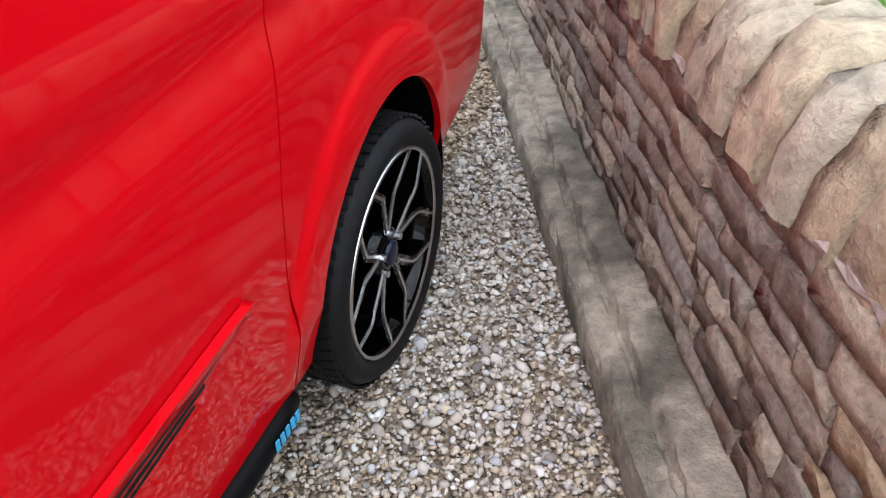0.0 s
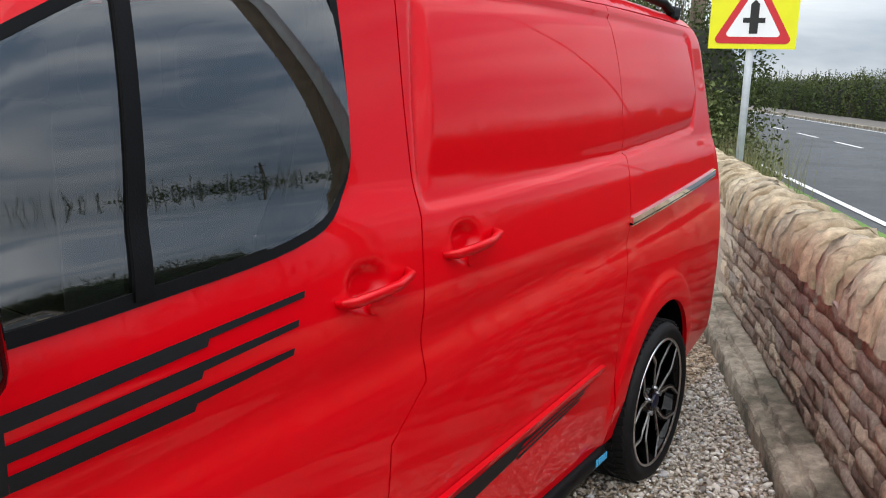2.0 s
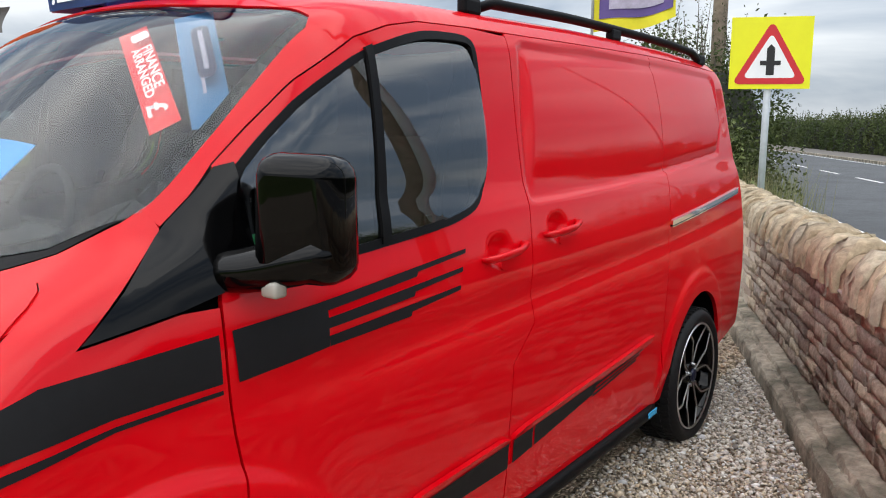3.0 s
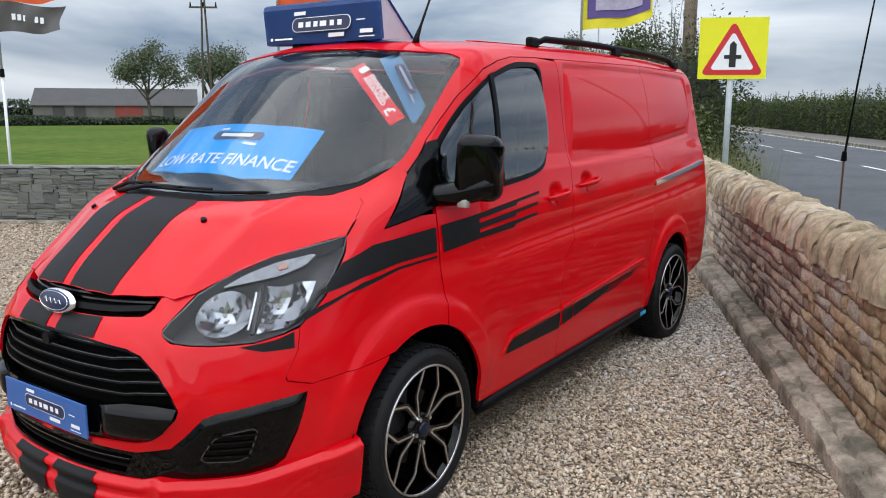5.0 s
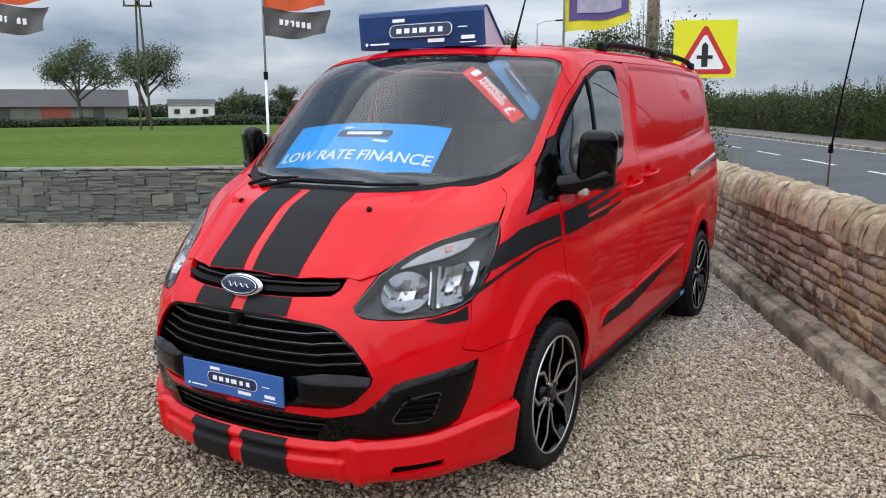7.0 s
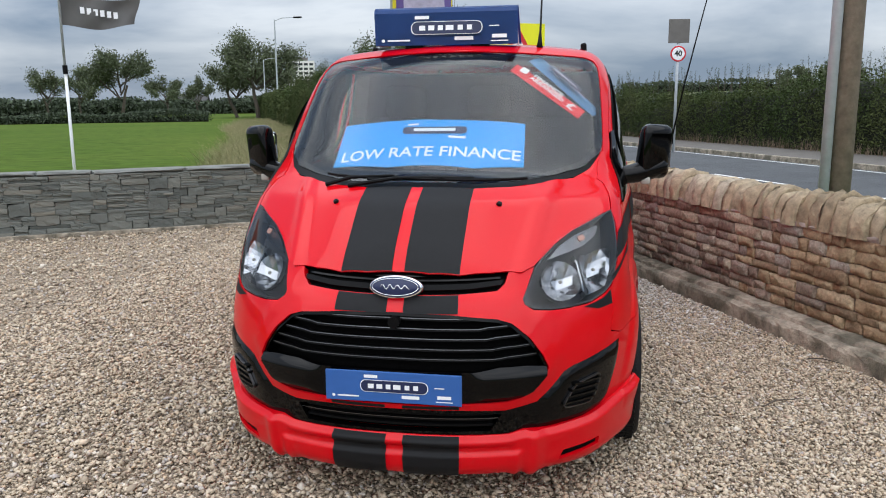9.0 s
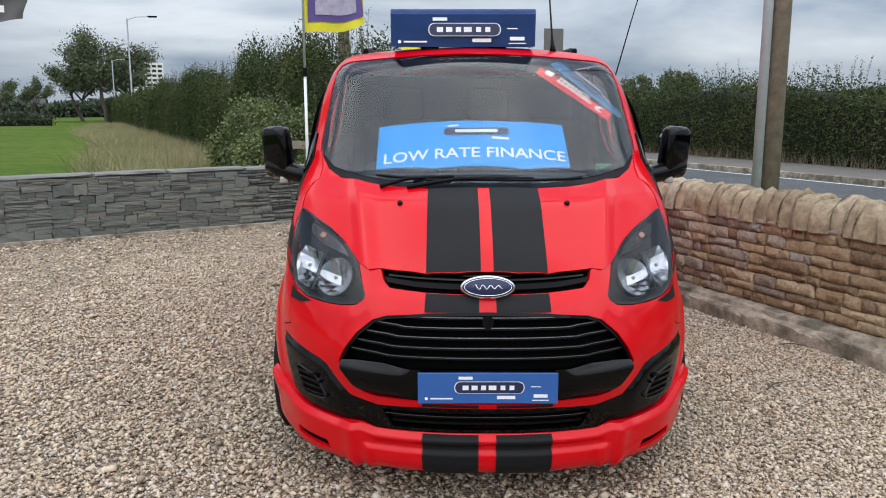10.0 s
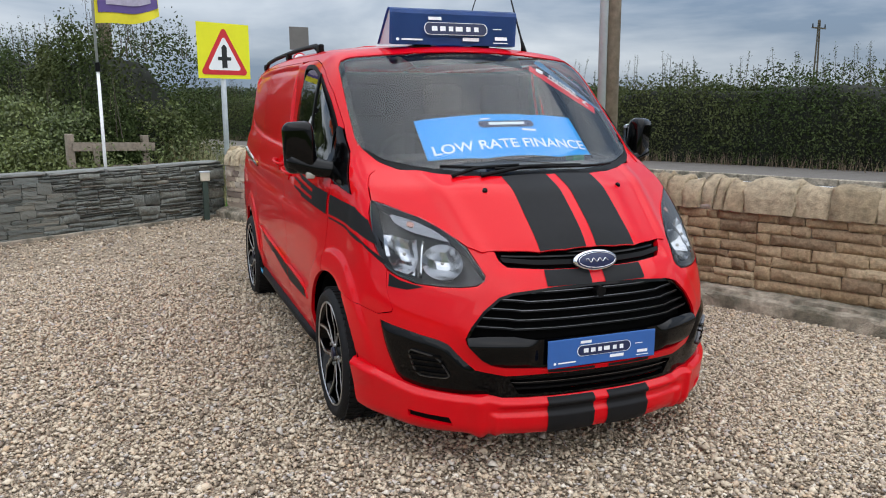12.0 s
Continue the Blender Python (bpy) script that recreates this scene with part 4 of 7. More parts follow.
bonnet = panel("bonnet", BONNET_OUT, "T", RED, van, step=0.02, lift=bonnet_lift, depth=0.009)
for sg in (1, -1):
    panel("stripe", [(sg * .024, -.880), (sg * .12, -.875), (sg * .232, -.855), (sg * .232, -.474), (sg * .024, -.507)], "T", DECAL, bonnet, step=0.02, lift=lambda uv, p: bonnet_lift(uv, p) + .002, depth=0)
    q, nq = on_body([(sg * .346, -.542)], "T")
    bm = tube_bm([Vector(q[0]) - Vector(nq[0]) * .004, Vector(q[0]) + Vector(nq[0]) * .010], [.013, .010], 12)
    part("washer_jet", bm, PLASTIC, bonnet, "small black washer jet")

# nose: bumper skin with its openings
ARCHC = [(math.atan2(0.932, 0.4 * math.cos(radians(a))), WHEEL_Z + 0.4 * math.sin(radians(a))) for a in (56, 48, 40, 30, 20, 10, 0, -5)]
BUMPER = both([(0, 0.866), (0.25, 0.871), (0.42, 0.880), (0.462, 0.905), (0.483, 0.934), (0.535, 0.940), (0.612, 0.944), (0.570, 0.905), (0.515, 0.845), (0.518, 0.825), (0.550, 0.803), (0.62, 0.796), (0.70, 0.795),
               (0.826, 0.800), (0.93, 0.822), (0.985, 0.838), (0.972, 0.765), (0.926, 0.683), (0.93, 0.668), (1.014, 0.646), (1.15, 0.660), (1.345, 0.682)] + ARCHC + [(1.16, 0.30), (0, 0.30)])
GRILLE = both([(0, 0.803), (0.22, 0.797), (0.40, 0.780), (0.455, 0.762), (0.520, 0.705), (0.566, 0.640), (0.588, 0.592), (0.578, 0.565), (0.525, 0.508), (0.485, 0.483), (0.43, 0.470), (0.2, 0.463), (0, 0.461)])
BAND = both([(0, 0.441), (0.25, 0.440), (0.423, 0.433), (0.549, 0.456), (0.600, 0.500), (0.660, 0.562), (0.70, 0.578), (0.85, 0.604), (1.000, 0.624), (0.985, 0.56), (0.963, 0.493), (0.917, 0.395), (0.88, 0.370), (0.77, 0.345), (0.4, 0.335), (0, 0.335)])


def line_distance(uv, a, b):
    a, b = np.array(a), np.array(b)
    q = np.stack([np.abs(uv[:, 0]), uv[:, 1]], 1)
    t = np.clip(((q - a) @ (b - a)) / ((b - a) @ (b - a)), 0, 1)
    return np.linalg.norm(q - a - t[:, None] * (b - a), axis=1)


def nose_lift(uv, p):
    """The nose is drawn: a lip round the grille, a ridge beside the upper slot, a hollow along it."""
    rim = 0.011 * np.exp(-(edge_distance(uv, GRILLE) / 0.030) ** 2)
    ridge = 0.009 * np.exp(-(line_distance(uv, (0.565, 0.760), (0.625, 0.640)) / 0.034) ** 2)
    slot = -0.012 * np.exp(-(line_distance(uv, (0.0, 0.872), (0.45, 0.890)) / 0.030) ** 2)
    return rim + ridge + slot


bumper = panel("front_bumper", BUMPER, "C", RED, van, holes=[GRILLE, BAND], step=0.018, depth=0.025, lift=nose_lift)
# near-black sheet painted as the shade deep behind the slats
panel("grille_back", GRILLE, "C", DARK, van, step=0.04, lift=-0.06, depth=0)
grille = panel("radiator_grille", GRILLE, "C", GLOSS, van, holes=[inset(np.array(GRILLE), 0.012)], step=0.02, lift=0.001, depth=0.06, label="gloss black radiator grille with thin bright lines")
for z, w in ((0.775, 0.415), (0.738, 0.47), (0.702, 0.508), (0.664, 0.537), (0.628, 0.555)):
    bend = [(0, z), (w * .70, z - .002), (w * .78, z + .004), (w, z + .010)]
    up = [(u, v + .008) for u, v in bend]
    panel("slat", both(bend + up[::-1]), "C", PLASTIC, grille, step=0.02, lift=-0.012, depth=0.04)
    panel("slat_line", both([(u, v + .0068) for u, v in bend] + [(u, v + .0092) for u, v in bend[::-1]]), "C", DULL, grille, step=0.02, lift=-0.010, depth=0)
panel("grille_bar", both([(0, 0.590), (0.30, 0.588), (0.40, 0.604), (0.50, 0.604), (0.580, 0.596), (0.572, 0.565), (0.52, 0.510), (0.482, 0.487), (0.43, 0.475), (0, 0.467)]), "C", GLOSS, grille, step=0.016, lift=lambda uv, p: 0.003 + 0.024 * smooth01((0.604 - uv[:, 1]) / 0.034) * smooth01((np.abs(uv[:, 0]) - .28) / .06) * smooth01((uv[:, 1] - .462) / .05), depth=0.03)
band = panel("lower_intake", BAND, "C", GLOSS, van, holes=[both([(0, 0.428), (0.36, 0.426), (0.41, 0.418), (0.37, 0.352), (0, 0.350)])], step=0.018, lift=lambda uv, p: 0.003 + smooth01((np.abs(uv[:, 0]) - .5) / .12) * (0.012 - 0.016 * np.exp(-(edge_distance(uv, BAND) / 0.016) ** 2)), depth=0.03, label="gloss black lower bumper insert")
# the intake's inner shade, put in as a near-black sheet
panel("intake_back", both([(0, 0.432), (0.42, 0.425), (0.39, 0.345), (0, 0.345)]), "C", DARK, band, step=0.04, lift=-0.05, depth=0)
for z in (0.365, 0.388, 0.410):
    panel("slat", both([(0, z), (0.38, z), (0.385, z + .009), (0, z + .009)]), "C", PLASTIC, band, step=0.03, lift=-0.012, depth=0.03)
panel("slat_line", both([(0, .3995), (0.40, .3995), (0.40, .402), (0, .402)]), "C", DULL, band, step=0.03, lift=-0.004, depth=0)
for sg in (1, -1):
    vent = [(sg * u, v) for u, v in rounded([(.640, .420), (.795, .418), (.838, .535), (.700, .512)], 2, .15)]
    fog = panel("fog_vent", vent, "C", PLASTIC, band, step=0.02, lift=0.0155, depth=0.01)
    panel("vent_edge", vent, "C", DULL, fog, holes=[inset(np.array(vent), .003)], step=0.02, lift=0.0265, depth=0.01)
    for k in range(4):
        z = .434 + k * .024
        panel("slat", [(sg * (.655 + .012 * k), z), (sg * (.800 + .009 * k), z), (sg * (.803 + .009 * k), z + .008), (sg * (.658 + .012 * k), z + .008)], "C", GLOSS, fog, step=0.02, lift=0.027, depth=0.012)
# upper slot with bar and oval badge; its shaded depth is a near-black sheet
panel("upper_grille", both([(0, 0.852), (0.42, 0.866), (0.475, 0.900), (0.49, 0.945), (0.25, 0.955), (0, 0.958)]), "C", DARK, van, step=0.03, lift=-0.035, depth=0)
panel("upper_grille_bar", both([(0, 0.882), (0.30, 0.888), (0.44, 0.898), (0.455, 0.914), (0.30, 0.906), (0, 0.902)]), "C", PLASTIC, van, step=0.02, lift=-0.004, depth=0.03)
for z in (0.918, 0.934):
    panel("upper_slat", both([(0, z), (0.45, z + .006), (0.45, z + .012), (0, z + .006)]), "C", GLOSS, van, step=0.03, lift=-0.02, depth=0.02)
bm = disc_bm(.105, .045, .016, 48, .002)
bm.transform(Matrix.Translation((0, -.912, .893)) @ pose(0, 0, 0, -14))
badge = part("badge_rim", bm, CHROME, van, "oval chrome badge rim", smooth=True)
bm = disc_bm(.096, .038, .004, 48, .003)
bm.transform(Matrix.Translation((0, -.928, .897)) @ pose(0, 0, 0, -14))
part("badge_face", bm, NAVY, badge, "plain dark blue badge oval", smooth=True)
ringb = [(.088 * math.cos(a), -.0045, .032 * math.sin(a)) for a in np.linspace(0, 2 * math.pi, 41)]
bm = tube_bm(ringb, .0016, 6)
wave_ = [(-.055 + .11 * t, -.0075, .010 * math.sin(t * 24.0) * (1 - .4 * t)) for t in np.linspace(0, 1, 26)]
tube_into(bm, wave_, [.0016] * 26, 6)
bm.transform(Matrix.Translation((0, -.928, .897)) @ pose(0, 0, 0, -14))
part("badge_line", bm, CHROME, badge, "thin silver line and plain scroll", smooth=True)
for sg in (1, -1):
    panel("stripe", [(sg * .034, .800), (sg * .034, .864), (sg * .255, .869), (sg * .250, .800)], "C", DECAL, bumper, step=0.02, lift=lambda uv, p: nose_lift(uv, p) + .003, depth=0)
    panel("stripe", [(sg * .034, .445), (sg * .034, .458), (sg * .25, .459), (sg * .25, .445)], "C", DECAL, bumper, step=0.02, lift=lambda uv, p: nose_lift(uv, p) + .003, depth=0)
    panel("stripe", [(sg * u, v) for u, v in ((.78, .790), (.90, .806), (.965, .828), (.962, .775), (.86, .772))], "C", DECAL, bumper, step=0.02, lift=lambda uv, p: nose_lift(uv, p) + .003, depth=0)
bm = tube_bm([(0, -.925, .772), (0, -.972, .769)], [.020, .022], 20)
part("front_camera", bm, PLASTIC, van, "small round black camera boss")

# lip spoiler under the bumper
LIP = both([(0, 0.338), (0.44, 0.336), (0.50, 0.352), (0.60, 0.345), (0.80, 0.358), (1.00, 0.388), (1.12, 0.414), (1.185, 0.420), (1.19, 0.30), (1.185, 0.214), (1.00, 0.203), (0.62, 0.190), (0.53, 0.186), (0.44, 0.203), (0, 0.207)])


def lip_lift(uv, p):
    u, v = np.abs(uv[:, 0]), uv[:, 1]
    top = np.interp(u, (0, .44, .5, .6, .8, 1.0, 1.19), (.338, .336, .352, .345, .358, .388, .42))
    h = (top - v)
    ledge = 0.008 + 0.026 * smooth01(h / .018) - 0.013 * smooth01((h - .028) / .016) * smooth01((.47 - u) / .04) + 0.016 * smooth01((h - .060) / .016) * smooth01((.50 - u) / .04)
    ledge = ledge + 0.006 * smooth01((u - .50) / .02)
    corner = 0.018 * np.exp(-((u - .53) / .035) ** 2)
    return ledge - 0.014 * smooth01((u - .75) / .3) + corner + 0.006 * smooth01((u - .55) / .3) + 0.008 * smooth01((u - .90) / .25)


SLOT = [(0.640, 0.222), (0.835, 0.232), (0.838, 0.262), (0.655, 0.252)]
lip = panel("lip_spoiler", LIP, "C", RED, van, holes=[SLOT, [(-u, v) for u, v in SLOT]], step=0.008, lift=lip_lift, depth=0.06, label="red lip spoiler under the bumper")
for sg in (1, -1):
    # shade inside the slot, as a sheet coloured near-black
    panel("lip_slot", [(sg * u, v) for u, v in SLOT], "C", DARK, lip, step=0.03, lift=lambda uv, p: lip_lift(uv, p) - .015, depth=0)
    panel("stripe", [(sg * .034, .208), (sg * .034, .336), (sg * .250, .336), (sg * .250, .206)], "C", DECAL, lip, step=0.007, lift=lambda uv, p: lip_lift(uv, p) + .0045, depth=0)

# headlamps
LAMP = [(0.512, 0.836), (0.535, 0.868), (0.575, 0.905), (0.618, 0.945), (0.70, 0.988), (0.79, 1.026), (0.92, 1.062), (1.06, 1.088), (1.232, 1.120), (1.200, 1.070), (1.158, 1.020),
        (1.085, 0.930), (0.995, 0.850), (0.93, 0.826), (0.826, 0.804), (0.70, 0.799), (0.62, 0.800), (0.556, 0.807), (0.522, 0.822)]
for sg in (1, -1):
    lamp = panel("headlamp", LAMP, "C", LAMPGREY, van, side=sg, step=0.02, lift=-0.085, depth=0, label="large swept-back clear headlamp")
    panel("lamp_rim", LAMP, "C", LAMPGREY, lamp, holes=[inset(np.array(LAMP), 0.006)], side=sg, step=0.02, lift=-0.002, depth=0.08)
    for uc, zc, ru, rz, tilt in ((0.725, 0.893, 0.100, 0.068, 0.3), (0.925, 0.918, 0.090, 0.080, 0.45)):
        ring = [(0.838, 0.832), (0.95, 0.846), (1.015, 0.900), (1.068, 0.985), (0.98, 0.985), (0.880, 0.975)] if uc > .8 else [(uc + ru * math.cos(a) + tilt * rz * math.sin(a), zc + rz * math.sin(a)) for a in np.linspace(0, 2 * math.pi, 28, endpoint=False)]
        bowl = lambda uv, p, uc=uc, zc=zc, ru=ru, rz=rz, tilt=tilt: -0.012 - 0.058 * np.clip(1 - ((uv[:, 0] - uc - tilt * (uv[:, 1] - zc)) / ru) ** 2 - ((uv[:, 1] - zc) / rz) ** 2, 0, 1)
        refl = panel("reflector", ring, "C", LAMPCHROME, lamp, side=sg, step=0.034 if uc < .8 else 0.020, lift=bowl, depth=0.02, label="faceted chrome lamp reflector")
        refl.data.polygons.foreach_set("use_smooth", np.zeros(len(refl.data.polygons), bool))
        q, nq = on_body([(uc, zc)], "C")
        bm = bmesh.new()
        bmesh.ops.create_uvsphere(bm, u_segments=16, v_segments=10, radius=.008)
        for v in bm.verts:
            v.co = Vector(q[0]) - Vector(nq[0]) * .022 + v.co
            v.co.x *= sg
        part("bulb", bm, CLEARW, refl, smooth=True)
    panel("bezel_bar", [(0.817, 0.832), (0.828, 0.832), (0.862, 0.975), (0.850, 0.975)], "C", LAMPGREY, lamp, side=sg, step=0.02, lift=-0.012, depth=0.03)
    panel("bright_edge", [(0.806, 0.845), (0.813, 0.845), (0.846, 0.955), (0.839, 0.955)], "C", LAMPCHROME, lamp, side=sg, step=0.02, lift=-0.008, depth=0.03)
    panel("indicator", rounded([(0.70, 0.968), (0.80, 0.984), (0.93, 1.004), (1.04, 1.036), (1.10, 1.074), (0.93, 1.046), (0.80, 1.010)], 1, .15), "C", LAMPSTRIP, lamp, side=sg, step=0.015, lift=-0.014, depth=0.02)
    panel("indicator_bulb", rounded([(0.93, 1.020), (0.97, 1.026), (0.975, 1.044), (0.935, 1.038)], 2, .2), "C", AMBER, lamp, side=sg, step=0.015, lift=-0.010, depth=0.01)
    cover = panel("lamp_cover", inset(np.array(LAMP), 0.002), "C", LENS, lamp, side=sg, step=0.02, lift=0.003, depth=0, label="clear lamp cover")
    cover.visible_shadow = False

# tail
panel("tailgate", both([(0, 1.86), (0.55, 1.84), (0.62, 1.80), (0.66, 1.6), (0.76, 1.3), (0.80, 0.9), (0.79, 0.40), (0, 0.38)]), "R", RED, van, step=0.06)

# floor pan and underbody
part("underbody", box_bm(0, 1.55, .33, 1.12, 4.5, .20, .03), DARK, van)
part("underbody_side", box_bm(0, 1.46, .33, 1.66, 1.9, .16, .02), DARK, van)
part("underbody_rear", box_bm(0, 3.63, .40, 1.58, .42, .2, .02), DARK, van)

# wheels
def lathe(profile, segs, y0=0.0):
    bm = bmesh.new()
    rings = [[bm.verts.new((x, r * math.cos(2 * math.pi * k / segs), r * math.sin(2 * math.pi * k / segs))) for k in range(segs)] for x, r in profile]
    for a, b in zip(rings, rings[1:]):
        for k in range(segs):
            j = (k + 1) % segs
            bm.faces.new((a[k], a[j], b[j], b[k]))
    return bm


def spoke_path(sg, base):
    pts = []
    for r, a in ((.052, 33), (.100, 27), (.152, 24.5), (.170, 23.5), (.190, 20.5), (.264, 9.5)):
        t = radians(base + sg * a)
        pts.append((r * math.cos(t), r * math.sin(t)))
    return pts


def ribbon(pts, w0, w1, x0, x1):
    """A bar along pts in the wheel's plane, from depth x0 to x1, w0 and w1 wide at its ends."""
    bm = bmesh.new()
    rows2 = []
    for i, p in enumerate(pts):
        a, b = Vector(pts[max(i - 1, 0)]), Vector(pts[min(i + 1, len(pts) - 1)])
        d = (b - a).normalized()
        nrm = Vector((-d.y, d.x))
        w = w0 + (w1 - w0) * i / (len(pts) - 1)
        dish = -0.018 * (1 - i / (len(pts) - 1))
        l, r = Vector(p) + nrm * w / 2, Vector(p) - nrm * w / 2
        rows2.append([bm.verts.new((x0 + dish, l.x, l.y)), bm.verts.new((x1 + dish, l.x, l.y)), bm.verts.new((x1 + dish, r.x, r.y)), bm.verts.new((x0 + dish, r.x, r.y))])
    for a, b in zip(rows2, rows2[1:]):
        for k in range(4):
            bm.faces.new((a[k], a[(k + 1) % 4], b[(k + 1) % 4], b[k]))
    bm.faces.new(rows2[0])
    bm.faces.new(rows2[-1][::-1])
    return bm


def wheel(cx, cy, side, turn):
    w = new("wheel")
    w.parent = van
    w.matrix_basis = Matrix.Translation((cx, cy, WHEEL_Z - .014)) @ Matrix.Diagonal((side, .977, .977, 1))
    R = 0.338
    tyre = part("tyre", lathe([(-.19, .262), (-.215, .285), (-.222, .310), (-.205, R - .010), (-.18, R), (-.03, R), (-.008, R - .010), (.010, .312), (.012, .295), (.004, .276), (-.004, .264), (-.02, .258)], 72), RUBBER, w, smooth=True)
    bm = bmesh.new()
    for k in range(60):
        m = Matrix.Rotation(2 * math.pi * k / 60, 4, 'X')
        for xx, sk in ((-.030, .25), (-.075, -.2), (-.125, .2), (-.170, -.25)):
            add_box(bm, xx, 0, R + .001, .034, .026, .007, 0, m @ Matrix.Rotation(sk, 4, 'Z'))
    part("tread", bm, RUBBER, tyre)
    rim = part("rim", lathe([(-.004, .268), (.004, .2675), (.006, .262), (.0, .258)], 96), MACHINED, w, "machined silver rim edge", smooth=True)
    part("barrel", lathe([(-.004, .264), (-.02, .252), (-.12, .240), (-.20, .250)], 72), GLOSS, w, smooth=True)
    part("brake_disc", lathe([(-.125, .245), (-.12, .02)], 40), DARK, w)
    bm = lathe([(-.10, .155), (-.085, .155), (-.085, .05)], 48)
    part("disc_rotor", bm, ROTOR, w)
    for k in range(5):
        base = turn + 72 * k
        for sg in (1, -1):
            pts = spoke_path(sg, base)
            sp = part("spoke", ribbon(pts, .030, .022, -.045, -.004), GLOSS, w)
            part("spoke_face", ribbon(pts, .0070, .0078, -.006, -.0015), MACHINED, sp, "bright machined spoke edge")
    part("hub", lathe([(-.06, .075), (-.026, .068), (-.018, .05), (-.018, .036)], 36), GLOSS, w, smooth=True)
    part("hub_cap", lathe([(-.018, .032), (-.008, .030), (-.006, .025), (-.005, .0005)], 30), CAPBLUE, w, "dark blue hub cap", smooth=True)
    for k in range(5):
        a = radians(turn + 36 + 72 * k)
        c = (.054 * math.cos(a), .054 * math.sin(a))
        part("wheel_nut", tube_bm([(-.03, *c), (-.008, *c)], [.0105, .0095], 6), MACHINED, w)


for side in (1, -1):
    wheel(side * 0.944, AXLES[0], side, 10)
    wheel(side * 0.938, AXLES[1] - .02, side, 52)

# door mirrors
for side in (1, -1):
    M = Matrix.Diagonal((side, 1, 1, 1))
    mir = new("door_mirror")
    mir.parent = van
    bm = bmesh.new()
    add_box(bm, 0, 0, 0, .175, .125, .262, .045, None, 4)
    for v in bm.verts:
        k = (v.co.z + .13) / .26
        v.co.x *= 1.0 - .10 * k
        v.co.y += .03 * (v.co.x / .09) - .02 * k
    bm.transform(M @ Matrix.Translation((1.012, .272, 1.335)) @ pose(0, 0, 0, 0, 4, 14))
    part("housing", bm, GLOSS, mir, "gloss black mirror housing", smooth=True)
    bm = bmesh.new()
    tube_into(bm, [(.840, .165, 1.225), (.875, .180, 1.226), (.910, .198, 1.230), (.950, .220, 1.238), (1.00, .245, 1.252), (1.055, .266, 1.272), (1.075, .272, 1.284)], [.040, .044, .047, .050, .052, .046, .02], 14)
    bm.transform(M)
    part("arm", bm, GLOSS, mir, "black mirror arm", smooth=True)
    bm = box_bm(.975, .205, 1.198, .045, .035, .035, .008)
    bm.transform(M)
    part("repeater", bm, CLEARW, mir, "clear side repeater lens", smooth=True)
    bm = box_bm(1.008, .318, 1.34, .105, .012, .18, .02)
    bm.transform(M)
    part("mirror_glass", bm, CHROME, mir)

# wipers
for k, x0 in enumerate((0.10, -0.12)):
    us = np.linspace(x0 - .34, x0 + .34, 11)
    a, na = on_body([(u, -.455 + .72 * u * u + .022 * k) for u in us], "T")
    blade = part("wiper_blade", tube_bm([Vector(q) + Vector(m) * .016 for q, m in zip(a, na)], [.007] * 11, 6), PLASTIC, van, "black windscreen wiper blade")
    b0, nb0 = on_body([(x0 - .42 + .1 * k, -.47 + .30 * (x0 - .42) ** 2), (x0 - .2, -.462 + .72 * (x0 - .2) ** 2), (x0, -.452 + .72 * x0 * x0 + .022 * k)], "T")
    part("wiper_arm", tube_bm([Vector(q) + Vector(m) * o for q, m, o in zip(b0, nb0, (.010, .024, .024))], [.010, .008, .006], 8), PLASTIC, blade)

# aerial and roof rails
base, nb = on_body([(0.43, 0.625)], "T")
b0 = Vector(base[0])
part("aerial", tube_bm([b0 - Vector((0, 0, .01)), b0 + Vector((0, .012, .028)), b0 + Vector((.0, .045, .085)), b0 + Vector((-.002, .27, .47))], [.020, .012, .006, .0035], 10), PLASTIC, van, "thin black whip aerial", smooth=True)
for side in (1, -1):
    pth = []
    for t in np.linspace(0, 1, 15):
        y = 1.30 + 2.25 * t
        q, _ = on_body([(0.655, y)], "T")
        rise = .042 * min(1, t / .05, (1 - t) / .05) ** .5 if 0 < t < 1 else 0.0
        pth.append((side * 0.655, y, float(q[0][2]) + rise))
    rail = part("roof_rail", tube_bm(pth, [.020] * 15, 10, 0.75), PLASTIC, van, "black roof rail", smooth=True)
    for y in (1.33, 2.42, 3.52):
        q, _ = on_body([(0.655, y)], "T")
        part("rail_foot", box_bm(side * .655, y, float(q[0][2]) + .02, .035, .10, .055, .012), PLASTIC, rail)

# cabin
part("dashboard", box_bm(0, .10, 1.12, 1.50, .62, .20, .06), mat("grey_dash", (.045, .047, .05), .7, vary=.2, scale=20), van, "dark dashboard", smooth=True)
part("dash_binnacle", box_bm(-.38, .14, 1.24, .36, .30, .10, .04), SEAT, van, smooth=True)
part("cabin_floor", box_bm(0, .62, .55, 1.55, 1.3, .06), DARK, van)
part("bulkhead", box_bm(0, 1.30, 1.15, 1.50, .05, 1.22, .02), LAMPGREY, van, "grey cab bulkhead")
bm = bmesh.new()
ringp = [(-.38 + .19 * math.cos(a), .40 + .07 * math.sin(a), 1.20 + .18 * math.sin(a)) for a in np.linspace(0, 2 * math.pi, 25)]
tube_into(bm, ringp, .016, 8)
add_box(bm, -.38, .40, 1.20, .34, .03, .05, .01)
part("steering_wheel", bm, SEAT, van, smooth=True)
